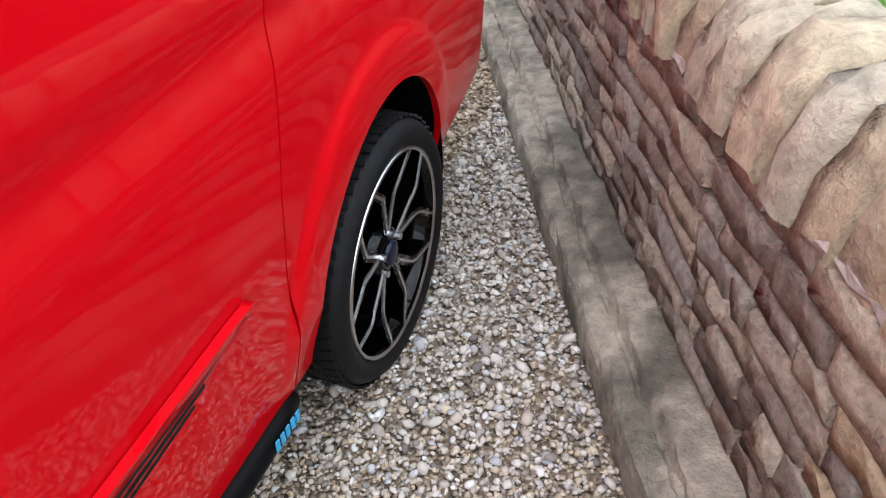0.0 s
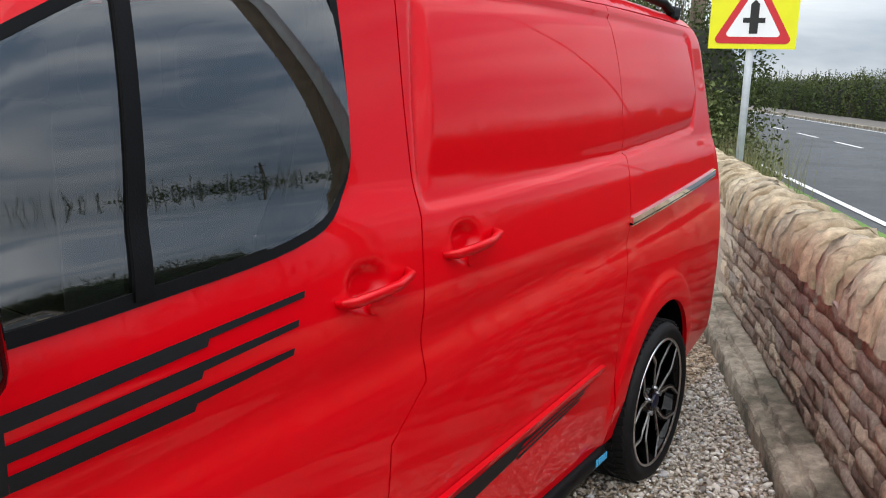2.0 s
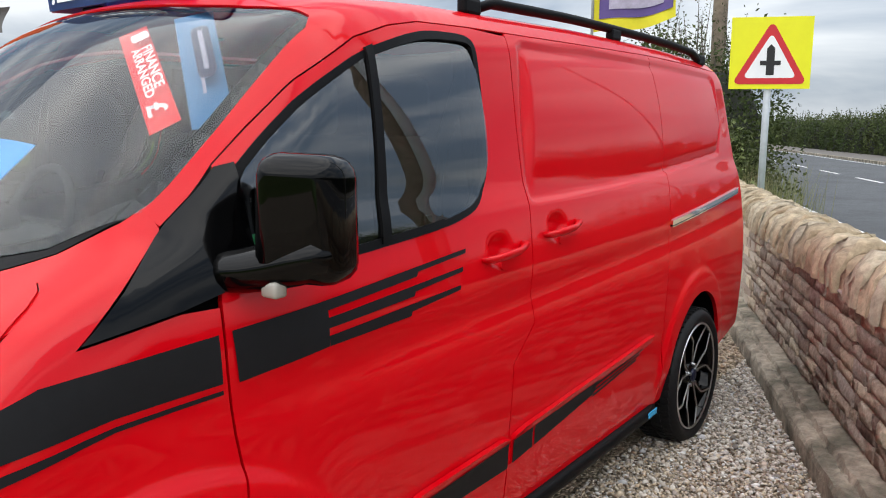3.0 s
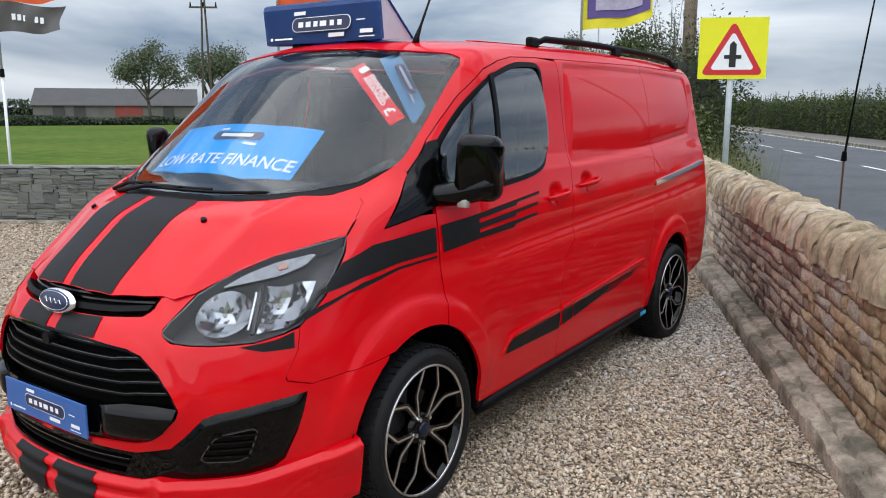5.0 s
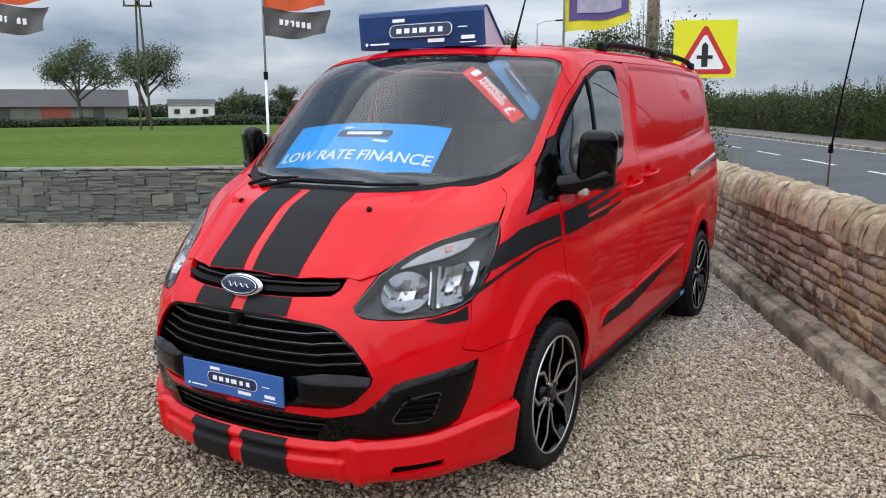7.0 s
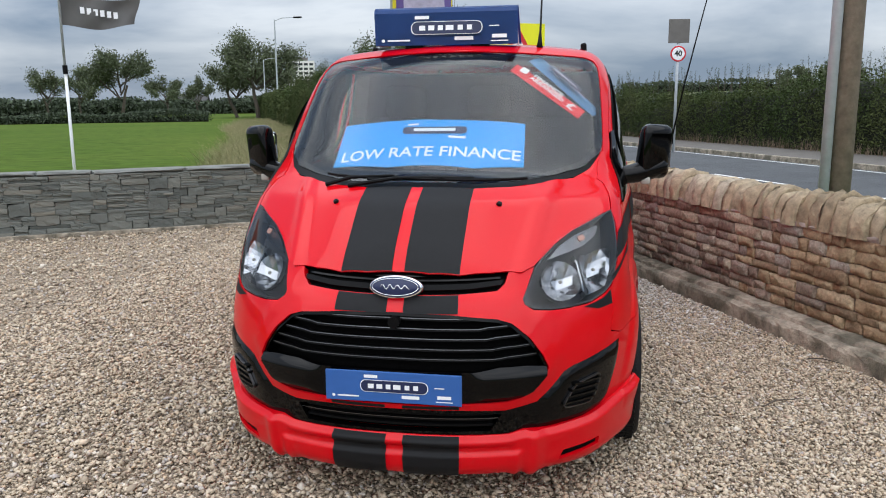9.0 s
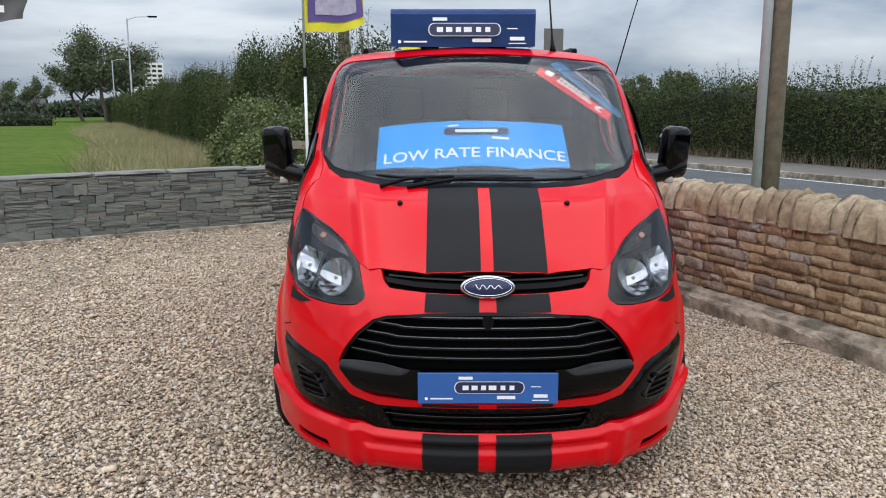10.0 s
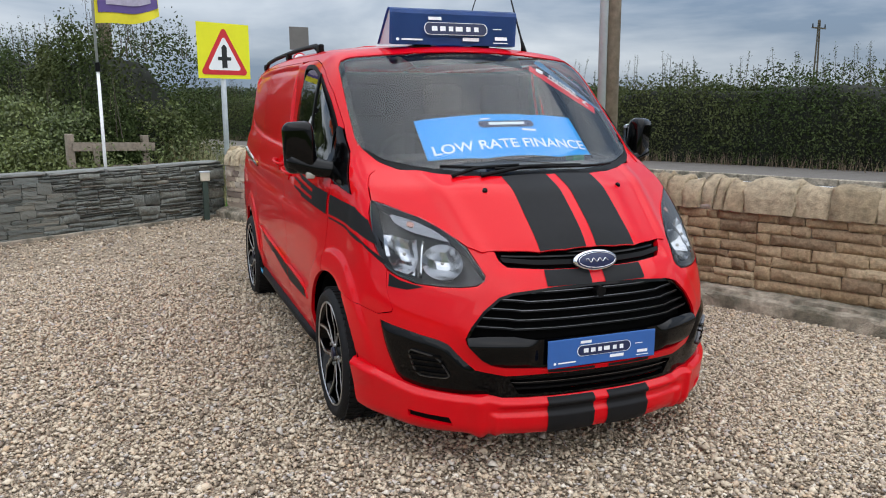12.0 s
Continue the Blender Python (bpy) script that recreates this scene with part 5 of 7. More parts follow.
for cx, w in ((-.42, .48), (.30, .80)):
    seat = part("cab_seat", box_bm(cx, .82, .80, w, .50, .18, .05), SEAT, van, "dark fabric cab seat", smooth=True)
    bm = box_bm(cx, 1.10, 1.18, w, .15, .62, .06, pose(0, 0, 0, 0, 0, 0))
    part("seat_back", bm, SEAT, seat, smooth=True)
    for hx in ((cx,) if w < .6 else (cx - .2, cx + .2)):
        part("head_rest", box_bm(hx, 1.13, 1.58, .26, .11, .20, .045), SEAT, seat, smooth=True)
for side in (1, -1):
    part("seat_belt", tube_bm([(side * .73, 1.20, 1.70), (side * .70, 1.12, 1.45), (side * .70, 1.05, 1.2), (side * .72, 1.0, .8)], .022, 6, .15), DARK, van)
    part("belt_buckle", box_bm(side * .745, 1.0, 1.235, .012, .03, .055, .004), CHROME, van, "bright belt buckle")
    part("pillar_trim", tube_bm([(side * .74, 1.26, .8), (side * .79, 1.25, 1.25), (side * .72, 1.22, 1.75)], .05, 8, .6), DARK, van)
    part("door_card", box_bm(side * .83, .62, .95, .04, 1.0, .40, .02), SEAT, van)
part("green_packet", box_bm(.70, .45, 1.235, .08, .09, .05, .008, pose(0, 0, 0)), GREENP, van)

# stickers inside the windscreen
board = panel("finance_board", [(-0.482, -0.180), (-0.480, 0.038), (-0.33, 0.010), (-0.2, -0.006), (0.0, -0.016), (0.15, -0.012), (0.28, 0.004), (0.408, 0.024), (0.420, -0.190), (0.2, -0.248), (-0.2, -0.245)], "T", FINBLUE, van, step=0.03, lift=-0.018, depth=0.003, label="bright blue printed board behind windscreen")
drawn_on("lettering", text_mesh("LOW RATE FINANCE", 0.086, WHITE, bold=.0012), "T", lambda x, y: (x * 1.05 - .024, -0.184 + y * .80 + .22 * x * x), board, -.013)
drawn_on("printed_bar", bar_mesh("printed_bar", .31, .046, NAVY, .02), "T", lambda x, y: (x - .012, -.072 + y * .8 + .2 * x * x), board, -.0125)
drawn_on("printed_bar", bar_mesh("printed_bar", .20, .019, WHITE), "T", lambda x, y: (x - .012, -.072 + y * .8 + .2 * x * x), board, -.0105)
drawn_on("printed_bar", bar_mesh("printed_bar", .05, .011, WHITE), "T", lambda x, y: (x - .12, -.040 + y * .8), board, -.0125)
drawn_on("printed_bar", bar_mesh("printed_bar", .08, .014, WHITE), "T", lambda x, y: (x + .10, -.106 + y * .8), board, -.0125)


def slant(px, py, ang):
    """Places of a sticker that lies askew across the screen's upper corner."""
    c, s = math.cos(radians(ang)), math.sin(radians(ang))
    return lambda x, y: (px + x * c - y * s * .76, py + (x * s + y * c) * .76)


ribbon_at = slant(.495, .255, -30)
red = drawn_on("ribbon_sticker", bar_mesh("ribbon_sticker", .40, .088, STKRED), "T", ribbon_at, van, -.016)
tagged(red, label="red ribbon sticker with white print inside windscreen")
drawn_on("lettering", text_mesh("FINANCE", .040, WHITE, bold=.0012), "T", slant(.500, .266, -30), red, -.012)
drawn_on("lettering", text_mesh("ARRANGED", .036, WHITE, bold=.0012), "T", slant(.494, .243, -30), red, -.012)
drawn_on("lettering", text_mesh("\u00a3", .075, WHITE, bold=.002), "T", slant(.612, .196, -30), red, -.012)
drawn_on("pictogram", bar_mesh("pictogram", .042, .052, WHITE, .008), "T", slant(.378, .316, -30), red, -.012)
pale = drawn_on("corner_sticker", bar_mesh("corner_sticker", .42, .125, PALEBLUE), "T", slant(.585, .345, -38), van, -.016)
tagged(pale, label="pale blue corner sticker inside windscreen")
drawn_on("printed_bar", bar_mesh("printed_bar", .20, .055, NAVY, .022), "T", slant(.580, .350, -38), pale, -.013)
drawn_on("printed_bar", bar_mesh("printed_bar", .15, .014, LILAC), "T", slant(.580, .350, -38), pale, -.011)
drawn_on("printed_bar", bar_mesh("printed_bar", .05, .010, LILAC), "T", slant(.665, .285, -38), pale, -.013)


def dealer_print(parent, w, h, place):
    """Plain bars and a rounded tablet in the layout of the dealer's board; place(x, z) -> matrix."""
    def put(name, bw, bh, mt, x, z, lift, r=0.0):
        me = bar_mesh(name, bw, bh, mt, r)
        me.transform(place(x, z, lift))
        solo(name, me, parent)
    put("printed_tablet", w * .50, h * .40, WHITE, w * .01, h * .03, .0015, h * .18)
    put("printed_tablet", w * .487, h * .365, NAVY, w * .01, h * .03, .0025, h * .165)
    for k, bw in enumerate((.055, .055, .045, .07, .045, .045)):
        put("printed_bar", w * bw * .78, h * .15, WHITE, w * (-.160 + .064 * k + (.01 if k > 3 else 0)), h * .03, .0035)
    put("printed_bar", w * .10, h * .10, WHITE, -w * .16, h * .34, .0015)
    put("printed_bar", w * .13, h * .11, WHITE, w * .13, -h * .29, .0015)
    put("printed_bar", w * .16, h * .05, WHITE, -w * .33, -h * .33, .0015)
    put("printed_disc", h * .10, h * .10, WHITE, -w * .44, -h * .33, .0015, h * .045)
    put("printed_bar", w * .10, h * .11, WHITE, w * .375, -h * .24, .0015)
    put("printed_bar", w * .12, h * .03, WHITE, w * .375, -h * .38, .0015)
    put("printed_bar", w * .07, h * .03, WHITE, w * .34, h * .06, .0015)


plate = part("front_plate", box_bm(0, -.994, .526, .524, .008, .120, .003), PLATEBLUE, van, "blue dealer plate with white print")
dealer_print(plate, .524, .120, lambda x, z, l: Matrix.Translation((x, -.9982 - l, .526 + z)) @ Matrix.Rotation(radians(90), 4, 'X'))

# ---------------------------------------------------------------- dealer's board on the roof
roof_board = thing("roof_board", "dark blue folded dealer sign standing on van roof", "sign")
SX0, SX1 = -0.447, 0.322
prof = [(0.530, 1.880), (0.512, 2.045), (0.520, 2.066), (0.540, 2.075), (0.565, 2.066), (0.76, 1.895)]
bm = bmesh.new()
lft = [bm.verts.new((SX0, y, z)) for y, z in prof]
rgt = [bm.verts.new((SX1, y, z)) for y, z in prof]
for k in range(len(prof) - 1):
    bm.faces.new((lft[k], rgt[k], rgt[k + 1], lft[k + 1]))
bmesh.ops.solidify(bm, geom=list(bm.faces), thickness=0.006)
part("folded_board", bm, SIGNBLUE, roof_board)
# pale sheets close the open ends, coloured as the light showing through
bm = bmesh.new()
for x in (SX0 + .012, SX1 - .012):
    bm.faces.new([bm.verts.new((x, y, z - .004)) for y, z in prof])
part("end_cap", bm, mat("pale_end_light", (.55, .55, .62), .5, vary=.1), roof_board, "pale sheet standing for light through the open end")
for x in (-.24, .12):
    part("magnet_foot", box_bm(x, .62, 1.868, .10, .14, .03, .006), PLASTIC, roof_board)
tl = math.degrees(math.atan2(.018, .165))
dealer_print(roof_board, SX1 - SX0, .172, lambda x, z, l: Matrix.Translation(((SX0 + SX1) / 2 + x, .521 - .109 * z - .006 - l, 1.962 + z)) @ Matrix.Rotation(radians(90 - tl), 4, 'X'))


# ---------------------------------------------------------------- plants
def leaf_cloud(name, centres, size, material, rs, flat=0.6, parent=None):
    """Many small four-cornered leaves, turned at random, as one mesh."""
    n = len(centres)
    a = rs.normal(size=(n, 3))
    a /= np.linalg.norm(a, axis=1, keepdims=True)
    b = np.cross(a, rs.normal(size=(n, 3)))
    b /= np.linalg.norm(b, axis=1, keepdims=True)
    s = size * rs.uniform(.6, 1.4, (n, 1))
    a, b = a * s, b * s * flat
    v = np.stack([centres - a, centres - b * .9 + a * .15, centres + a, centres + b * .9 + a * .15], 1).reshape(-1, 3)
    f = np.arange(4 * n).reshape(n, 4)
    return mesh_np(name, v, f, material)


def lumps(x, y, z, seed):
    """A slow, smooth, random field for uneven outlines."""
    r = np.random.RandomState(seed)
    out = 0
    for k in range(7):
        d = r.normal(size=3)
        d *= r.uniform(.7, 2.8) / np.linalg.norm(d)
        out = out + np.sin(x * d[0] + y * d[1] + z * d[2] + r.uniform(0, 6.28))
    return out / 3.2


def hedge(name, s0, s1, p0, p1, height, leaves, size, material, label, seed, stems=0, foot=0.0, fine=1.0):
    """A hedge along the road: a dark solid, added for the shade within, in a skin of leaves, with wild shoots on top.
    """
    rs = np.random.RandomState(seed)
    h = thing(name, label, "hedge", kind="stuff")
    ns, na = max(8, int((s1 - s0) / .5)), 13
    pc, pr = (p0 + p1) / 2, (p1 - p0) / 2
    verts, faces = [], []
    for i in range(ns + 1):
        s = s0 + .7 + (s1 - s0 - 1.4) * i / ns
        for k in range(na):
            a = math.pi * k / (na - 1)
            cx, cz = -math.cos(a), math.sin(a)
            g = 0.77 + 0.10 * float(lumps(s * fine, cx * 2, cz * 2, seed))
            endt = min(1, .15 + (s - s0 - .7) / 1.4, .15 + (s1 - .7 - s) / 1.4)
            pp = pc + pr * g * np.sign(cx) * abs(cx) ** .5
            verts.append(site(s, pp, foot + height * g * endt * cz ** .6 if cz > 0 else foot))
    for i in range(ns):
        for k in range(na - 1):
            q = i * na + k
            faces.append((q, q + 1, q + na + 1, q + na))
    solo("heart", mesh_np("heart", [tuple(v) for v in verts], faces, SHADECORE, True), h)
    s = rs.uniform(s0, s1, leaves)
    a = np.arccos(rs.uniform(-1, 1, leaves) * .999)
    a = np.where(rs.uniform(size=leaves) < .45, rs.uniform(0, 1, leaves) ** 1.2 * math.pi, a)
    cx, cz = -np.cos(a), np.sin(a)
    front = rs.uniform(size=leaves) < .55
    cz = np.where(front, rs.uniform(0, .97, leaves) ** 1.6, cz)
    cx = np.where(front, -np.sqrt(1 - cz * cz), cx)
    g = (0.90 + 0.13 * lumps(s * fine, cx * 2, cz * 2, seed) + 0.07 * lumps(s * 4, cx * 6, cz * 6, seed + 1)) * (1 - .16 * rs.uniform(size=leaves) ** 2 + .05 * rs.normal(size=leaves))
    cap = rs.uniform(size=leaves) < .05
    s = np.where(cap, s0 + .15 + .9 * rs.uniform(size=leaves), s)
    g = np.where(cap, g * np.sqrt(rs.uniform(size=leaves)), g)
    endt = np.clip(np.minimum(.35 + (s - s0) / 1.2, .35 + (s1 - s) / 1.2), 0, 1)
    p = pc + pr * g * np.sign(cx) * np.abs(cx) ** .5
    z = foot + height * g * endt * cz ** .6
    c = np.stack([ALONG.x * s + OUT.x * p, ALONG.y * s + OUT.y * p, z], 1)
    solo("leaves", leaf_cloud("leaves", c, size, material, rs), h)
    if stems:
        vs, cs = [], []
        for k in range(stems):
            ss, pp = rs.uniform(s0, s1), pc + rs.uniform(-.6, .6) * pr
            hh = rs.uniform(.25, .75)
            z0 = foot + height * .9
            lean = rs.uniform(-.25, .25, 2)
            vs.append((site(ss, pp, z0 - .3), site(ss + lean[0] * hh, pp + lean[1] * hh, z0 + hh)))
            for t in np.linspace(-.1, 1, 16):
                q = site(ss + lean[0] * t * hh, pp + lean[1] * t * hh, z0 + hh * t)
                cs += [np.array(q) + rs.normal(size=3) * .028 for _ in range(3)]
        solo("shoots", leaf_cloud("shoots", np.array(cs), size * .62, material, rs, .4), h)
        bm = bmesh.new()
        for a, b in vs:
            tube_into(bm, [a, b], [.009, .003], 3)
        part("stems", bm, BARK, h)
    return h


hedge("far_hedge", -45, 33, 15.7, 18.0, 2.5, 210000, .037, HEDGE, "dense dark green roadside hedge beyond the pavement", 5, 420)
hedge("distant_hedge", 33, 150, 15.5, 19.5, 2.6, 70000, .065, HEDGE, "long dark hedge following the road away", 6, 120)
hedge("distant_hedge", 44, 125, 1.6, 4.0, 2.9, 50000, .065, HEDGE, "overgrown hedge running on beside the road", 9, 90)
hedge("near_hedge", 9.3, 46, 1.8, 4.0, 2.95, 200000, .029, HEDGE, "overgrown hedge between field and road", 7, 190)
hedge("bramble", 8.9, 13.5, 0.7, 3.9, 1.55, 52000, .030, BUSH, "leafy bramble bush behind slate wall", 8, 30, fine=2.0)


def limb(bm, rs, a, d, length, r, depth, tips):
    pts, radii = [Vector(a)], [r]
    d = Vector(d).normalized()
    for k in range(4):
        d = (d + Vector(rs.normal(size=3)) * .16 + Vector((0, 0, .05))).normalized()
        pts.append(pts[-1] + d * length / 4)
        radii.append(r * (1 - .5 * (k + 1) / 4))
    tube_into(bm, pts, radii, 6)
    if depth == 0:
        tips.extend([pts[2], pts[3], pts[4]])
        return
    for k in range(3):
        t = pts[2 + k % 3]
        side_ = Vector(rs.normal(size=3))
        side_.z = abs(side_.z) * .35
        limb(bm, rs, t, d * .75 + side_.normalized() * .8, length * rs.uniform(.55, .75), radii[2] * .62, depth - 1, tips)


def tree(at, height, spread, seed, leaves, size, label, depth=2):
    rs = np.random.RandomState(seed)
    t = thing("tree", label, "tree")
    t.matrix_world = Matrix.Translation(at)
    bm = bmesh.new()
    tips = []
    limb(bm, rs, (0, 0, -.2), (0, 0, 1), height * .5, height * .028, 0, [])
    for k in range(6):
        a = 2 * math.pi * k / 6 + rs.uniform(-.4, .4)
        limb(bm, rs, (0, 0, height * rs.uniform(.26, .46)), (math.cos(a), math.sin(a), rs.uniform(.5, 1.3)), height * .36 * spread, height * .014, depth - 1, tips)
    part("trunk", bm, BARK, t, "bare branching trunk and limbs")
    tips = np.array([tuple(p) for p in tips])
    idx = rs.randint(0, len(tips), leaves)
    c = tips[idx] + rs.normal(size=(leaves, 3)) * height * .058 * np.array((1, 1, .75))
    c[:, 2] = np.clip(c[:, 2], height * .24, None)
    solo("crown", leaf_cloud("crown", c, size, TREELEAF, rs), t, "open crown of small dark leaves")
    return t


def bearing(deg, dist, x0=2.4, y0=-3.0):
    """A place seen deg to the left of straight ahead, dist away."""
    return (x0 - dist * math.sin(radians(deg)), y0 + dist * math.cos(radians(deg)), 0)


for deg, dist, hgt, spr, sd, lv in ((54.6, 90, 8.3, 1.1, 21, 4200), (50.4, 97, 10.2, .95, 22, 5200), (72.5, 120, 6.5, 1.0, 23, 2600), (44.5, 105, 4.6, .8, 24, 1500),
                                    (41.2, 110, 5.0, .9, 25, 1500), (37.5, 120, 6.4, 1.1, 26, 2400),
                                    (-15.5, 150, 9.5, 1.1, 30, 3500), (-13.0, 175, 8.5, 1.1, 31, 2500), (-19.5, 190, 8.0, 1.0, 32, 2000)):
    tree(bearing(deg, dist), hgt, spr, sd, int(lv * 2.0), .115 if dist < 130 else .20, "broad field tree with open crown and dark leaves")


for deg, dist, hgt, spr, sd, lv in ((32.1, 120, 9.6, 1.15, 27, 6500), (29.3, 150, 7.0, 1.1, 28, 3500), (27.2, 155, 6.0, 1.1, 33, 3000), (34.6, 140, 7.5, 1.2, 34, 3500),
                                    (23.2, 105, 11.5, .95, 29, 8000), (24.6, 112, 9.5, .8, 35, 4500), (21.9, 118, 9.0, .8, 36, 4500)):
    tree(bearing(deg, dist, .3, -3.8), hgt, spr, sd, int(lv * 1.8), .145, "broad dark roadside tree with full rounded crown")


def far_row(name, pts, height, n, size, label, seed, base=0.0):
    """Hedges and woods along the horizon."""
    rs = np.random.RandomState(seed)
    h = thing(name, label, "wood", kind="stuff")
    pts = [np.array(p[:2]) for p in pts]
    cs, core = [], bmesh.new()
    for a, b in zip(pts, pts[1:]):
        t = rs.uniform(size=(n, 1))
        q = a + (b - a) * t
        top = base + height * (.80 + .30 * lumps(q[:, 0] * .16, q[:, 1] * .16, 0, seed) + .14 * lumps(q[:, 0] * .6, q[:, 1] * .6, 0, seed + 5))
        cs.append(np.concatenate([q + rs.normal(size=(n, 2)) * height * .25, (base * .6 + rs.uniform(size=n) ** .6 * (top - base * .6))[:, None]], 1))
        m = 16
        for k in range(m):
            u0, u1 = a + (b - a) * k / m, a + (b - a) * (k + 1) / m
            z = base + height * .5
            core.faces.new([core.verts.new((u0[0], u0[1], -.1)), core.verts.new((u1[0], u1[1], -.1)), core.verts.new((u1[0], u1[1], z)), core.verts.new((u0[0], u0[1], z))])
    # dark upright sheet added for the shade among the trees
    part("heart", core, SHADECORE, h)
    solo("leaves", leaf_cloud("leaves", np.concatenate(cs), size, FARWOOD, rs), h)


far_row("field_hedge", [bearing(d, 86) for d in (80, 66, 54, 44, 36, 28)], 1.05, 4200, .12, "low hedge along the field's far side", 41)
far_row("horizon_wood", [bearing(d, 190) for d in (85, 70, 55, 45)], 3.6, 4200, .34, "low dark woodland on the horizon", 42)
far_row("horizon_wood", [bearing(d, 170) for d in (46, 38, 30, 22, 15)], 5.2, 6500, .32, "dark tree belt behind the field", 43)
far_row("hill_hedge", [bearing(d, 262) for d in (-2, -14, -26, -38, -52, -70)], 3.4, 4200, .42, "distant trees along the hill's crest", 44, 5.2)
far_row("hill_hedge", [bearing(d, 165) for d in (-4, -18, -34, -50, -68)], 1.6, 3200, .30, "low hedge across the far hillside", 46, 2.2)

# low hill beyond the road
bm = bmesh.new()
grid_ = []
for i in range(29):
    d = 4 - 3 * i
    row = []
    for r, h in ((120, -.4), (150, 1.6), (190, 3.2), (235, 4.9), (270, 5.6), (340, 5.4)):
        q = bearing(d, r)
        row.append(bm.verts.new((q[0], q[1], h + .5 * math.sin(d * .21) * h / 5 - (h + .4) * max(0, (d + 6) / 10))))
    grid_.append(row)
for r0, r1 in zip(grid_, grid_[1:]):
    for k in range(5):
        bm.faces.new((r0[k], r1[k], r1[k + 1], r0[k + 1]))
tagged(part("far_hill", bm, mat("hill_pasture", (0.105, 0.125, 0.045), rough=0.95, vary=0.3, scale=0.05, second=(0.15, 0.14, 0.075), second_scale=0.02), None, smooth=True), "low green pasture hill beyond the road", "hill", kind="structure")

# long dry grass beside the hedge, verge grass and tall stalks by the sign
def blades(name, centres, height, width, material, seed, label, lean=.35):
    rs = np.random.RandomState(seed)
    n = len(centres)
    h = height * rs.uniform(.5, 1.2, n)
    a = rs.uniform(0, 6.28, n)
    d = np.stack([np.cos(a), np.sin(a), 0 * a], 1) * width / 2
    tip = np.stack([rs.normal(size=n) * lean * h, rs.normal(size=n) * lean * h, h], 1)
    v = np.stack([centres - d, centres + d, centres + tip], 1).reshape(-1, 3)
    return solo(name, mesh_np(name, v, np.arange(3 * n).reshape(n, 3), material), None, label, "grass", "stuff")


rs = np.random.RandomState(11)
s = 8.0 + 62 * rs.uniform(size=52000) ** 1.6
p = 1.8 - (3.0 + .7 * lumps(s * .9, s * 0, 0, 3)) * rs.uniform(size=52000) ** 1.1
c = np.stack([ALONG.x * s + OUT.x * p, ALONG.y * s + OUT.y * p, 0 * s], 1)
blades("dry_grass", c, .52, .013, DRY, 12, "long straw-coloured dry grass beside the hedge", .6)
s, p = rs.uniform(-2.0, 12, 14000), rs.uniform(3.06, 4.75, 14000)
c = np.stack([ALONG.x * s + OUT.x * p, ALONG.y * s + OUT.y * p, 0 * s + .01], 1)
blades("verge_blades", c, .10, .012, BLADES, 13, "short green grass on the verge")
s, p = rs.normal(9.9, .6, 3200), rs.normal(3.45, .30, 3200)
c = np.stack([ALONG.x * s + OUT.x * p, ALONG.y * s + OUT.y * p, 0 * s], 1)
blades("tall_grass", c, .95, .013, DRY, 14, "tall dry grass stalks round the road sign", .16)
s, p = rs.uniform(-30, 30, 3800), rs.normal(15.75, .18, 3800)
c = np.stack([ALONG.x * s + OUT.x * p, ALONG.y * s + OUT.y * p, 0 * s + .1], 1)
blades("hedge_foot_grass", c, .36, .016, STALK, 15, "dry stalks along the hedge foot", .2)

# ---------------------------------------------------------------- poles, flags, signs
def utility_pole(at, r, height, label):
    t = thing("utility_pole", label, "pole")
    t.matrix_world = Matrix.Translation(at)
    part("shaft", tube_bm([(0, 0, -.1), (0, 0, height * .5), (0, 0, height)], [r * 1.05, r * .98, r * .85], 20), POLEWOOD, t, smooth=True)
    return t


wood = utility_pole((2.75, 3.275, 0), .095, 7.5, "weathered round timber utility pole behind the wall")
steel = thing("steel_post", "galvanised steel post strapped beside timber pole", "post")
steel.matrix_world = Matrix.Translation((2.62, 3.205, 0))
part("tube", tube_bm([(0, 0, -.1), (0, 0, 6.5)], [.042, .042], 14), GALV, steel, smooth=True)
utility_pole((-2.2, 12.66, 0), .12, 7.5, "timber pole standing in the hedge")

far_pole = thing("telegraph_pole", "twin-legged timber telegraph pole in the field", "pole")
far_pole.matrix_world = Matrix.Translation((-50.5, 40.3, 0)) @ pose(0, 0, 0, 0, 0, 40)
for sx in (-.42, .42):
    part("leg", tube_bm([(sx, 0, -.2), (sx * .25, 0, 10.4)], [.10, .075], 10), BARK, far_pole)
part("cross_arm", box_bm(0, 0, 9.6, 2.2, .12, .14), BARK, far_pole)
for x in (-1.0, 0, 1.0):
    part("insulator", tube_bm([(x, 0, 9.65), (x, 0, 10.0)], [.07, .05], 8), PLASTIC, far_pole)
copy_thing(far_pole, Matrix.Translation((49.7, 45.9, 0)) @ pose(0, 0, 0, 0, 0, 10) @ Matrix.Diagonal((.8, .8, .8, 1)))


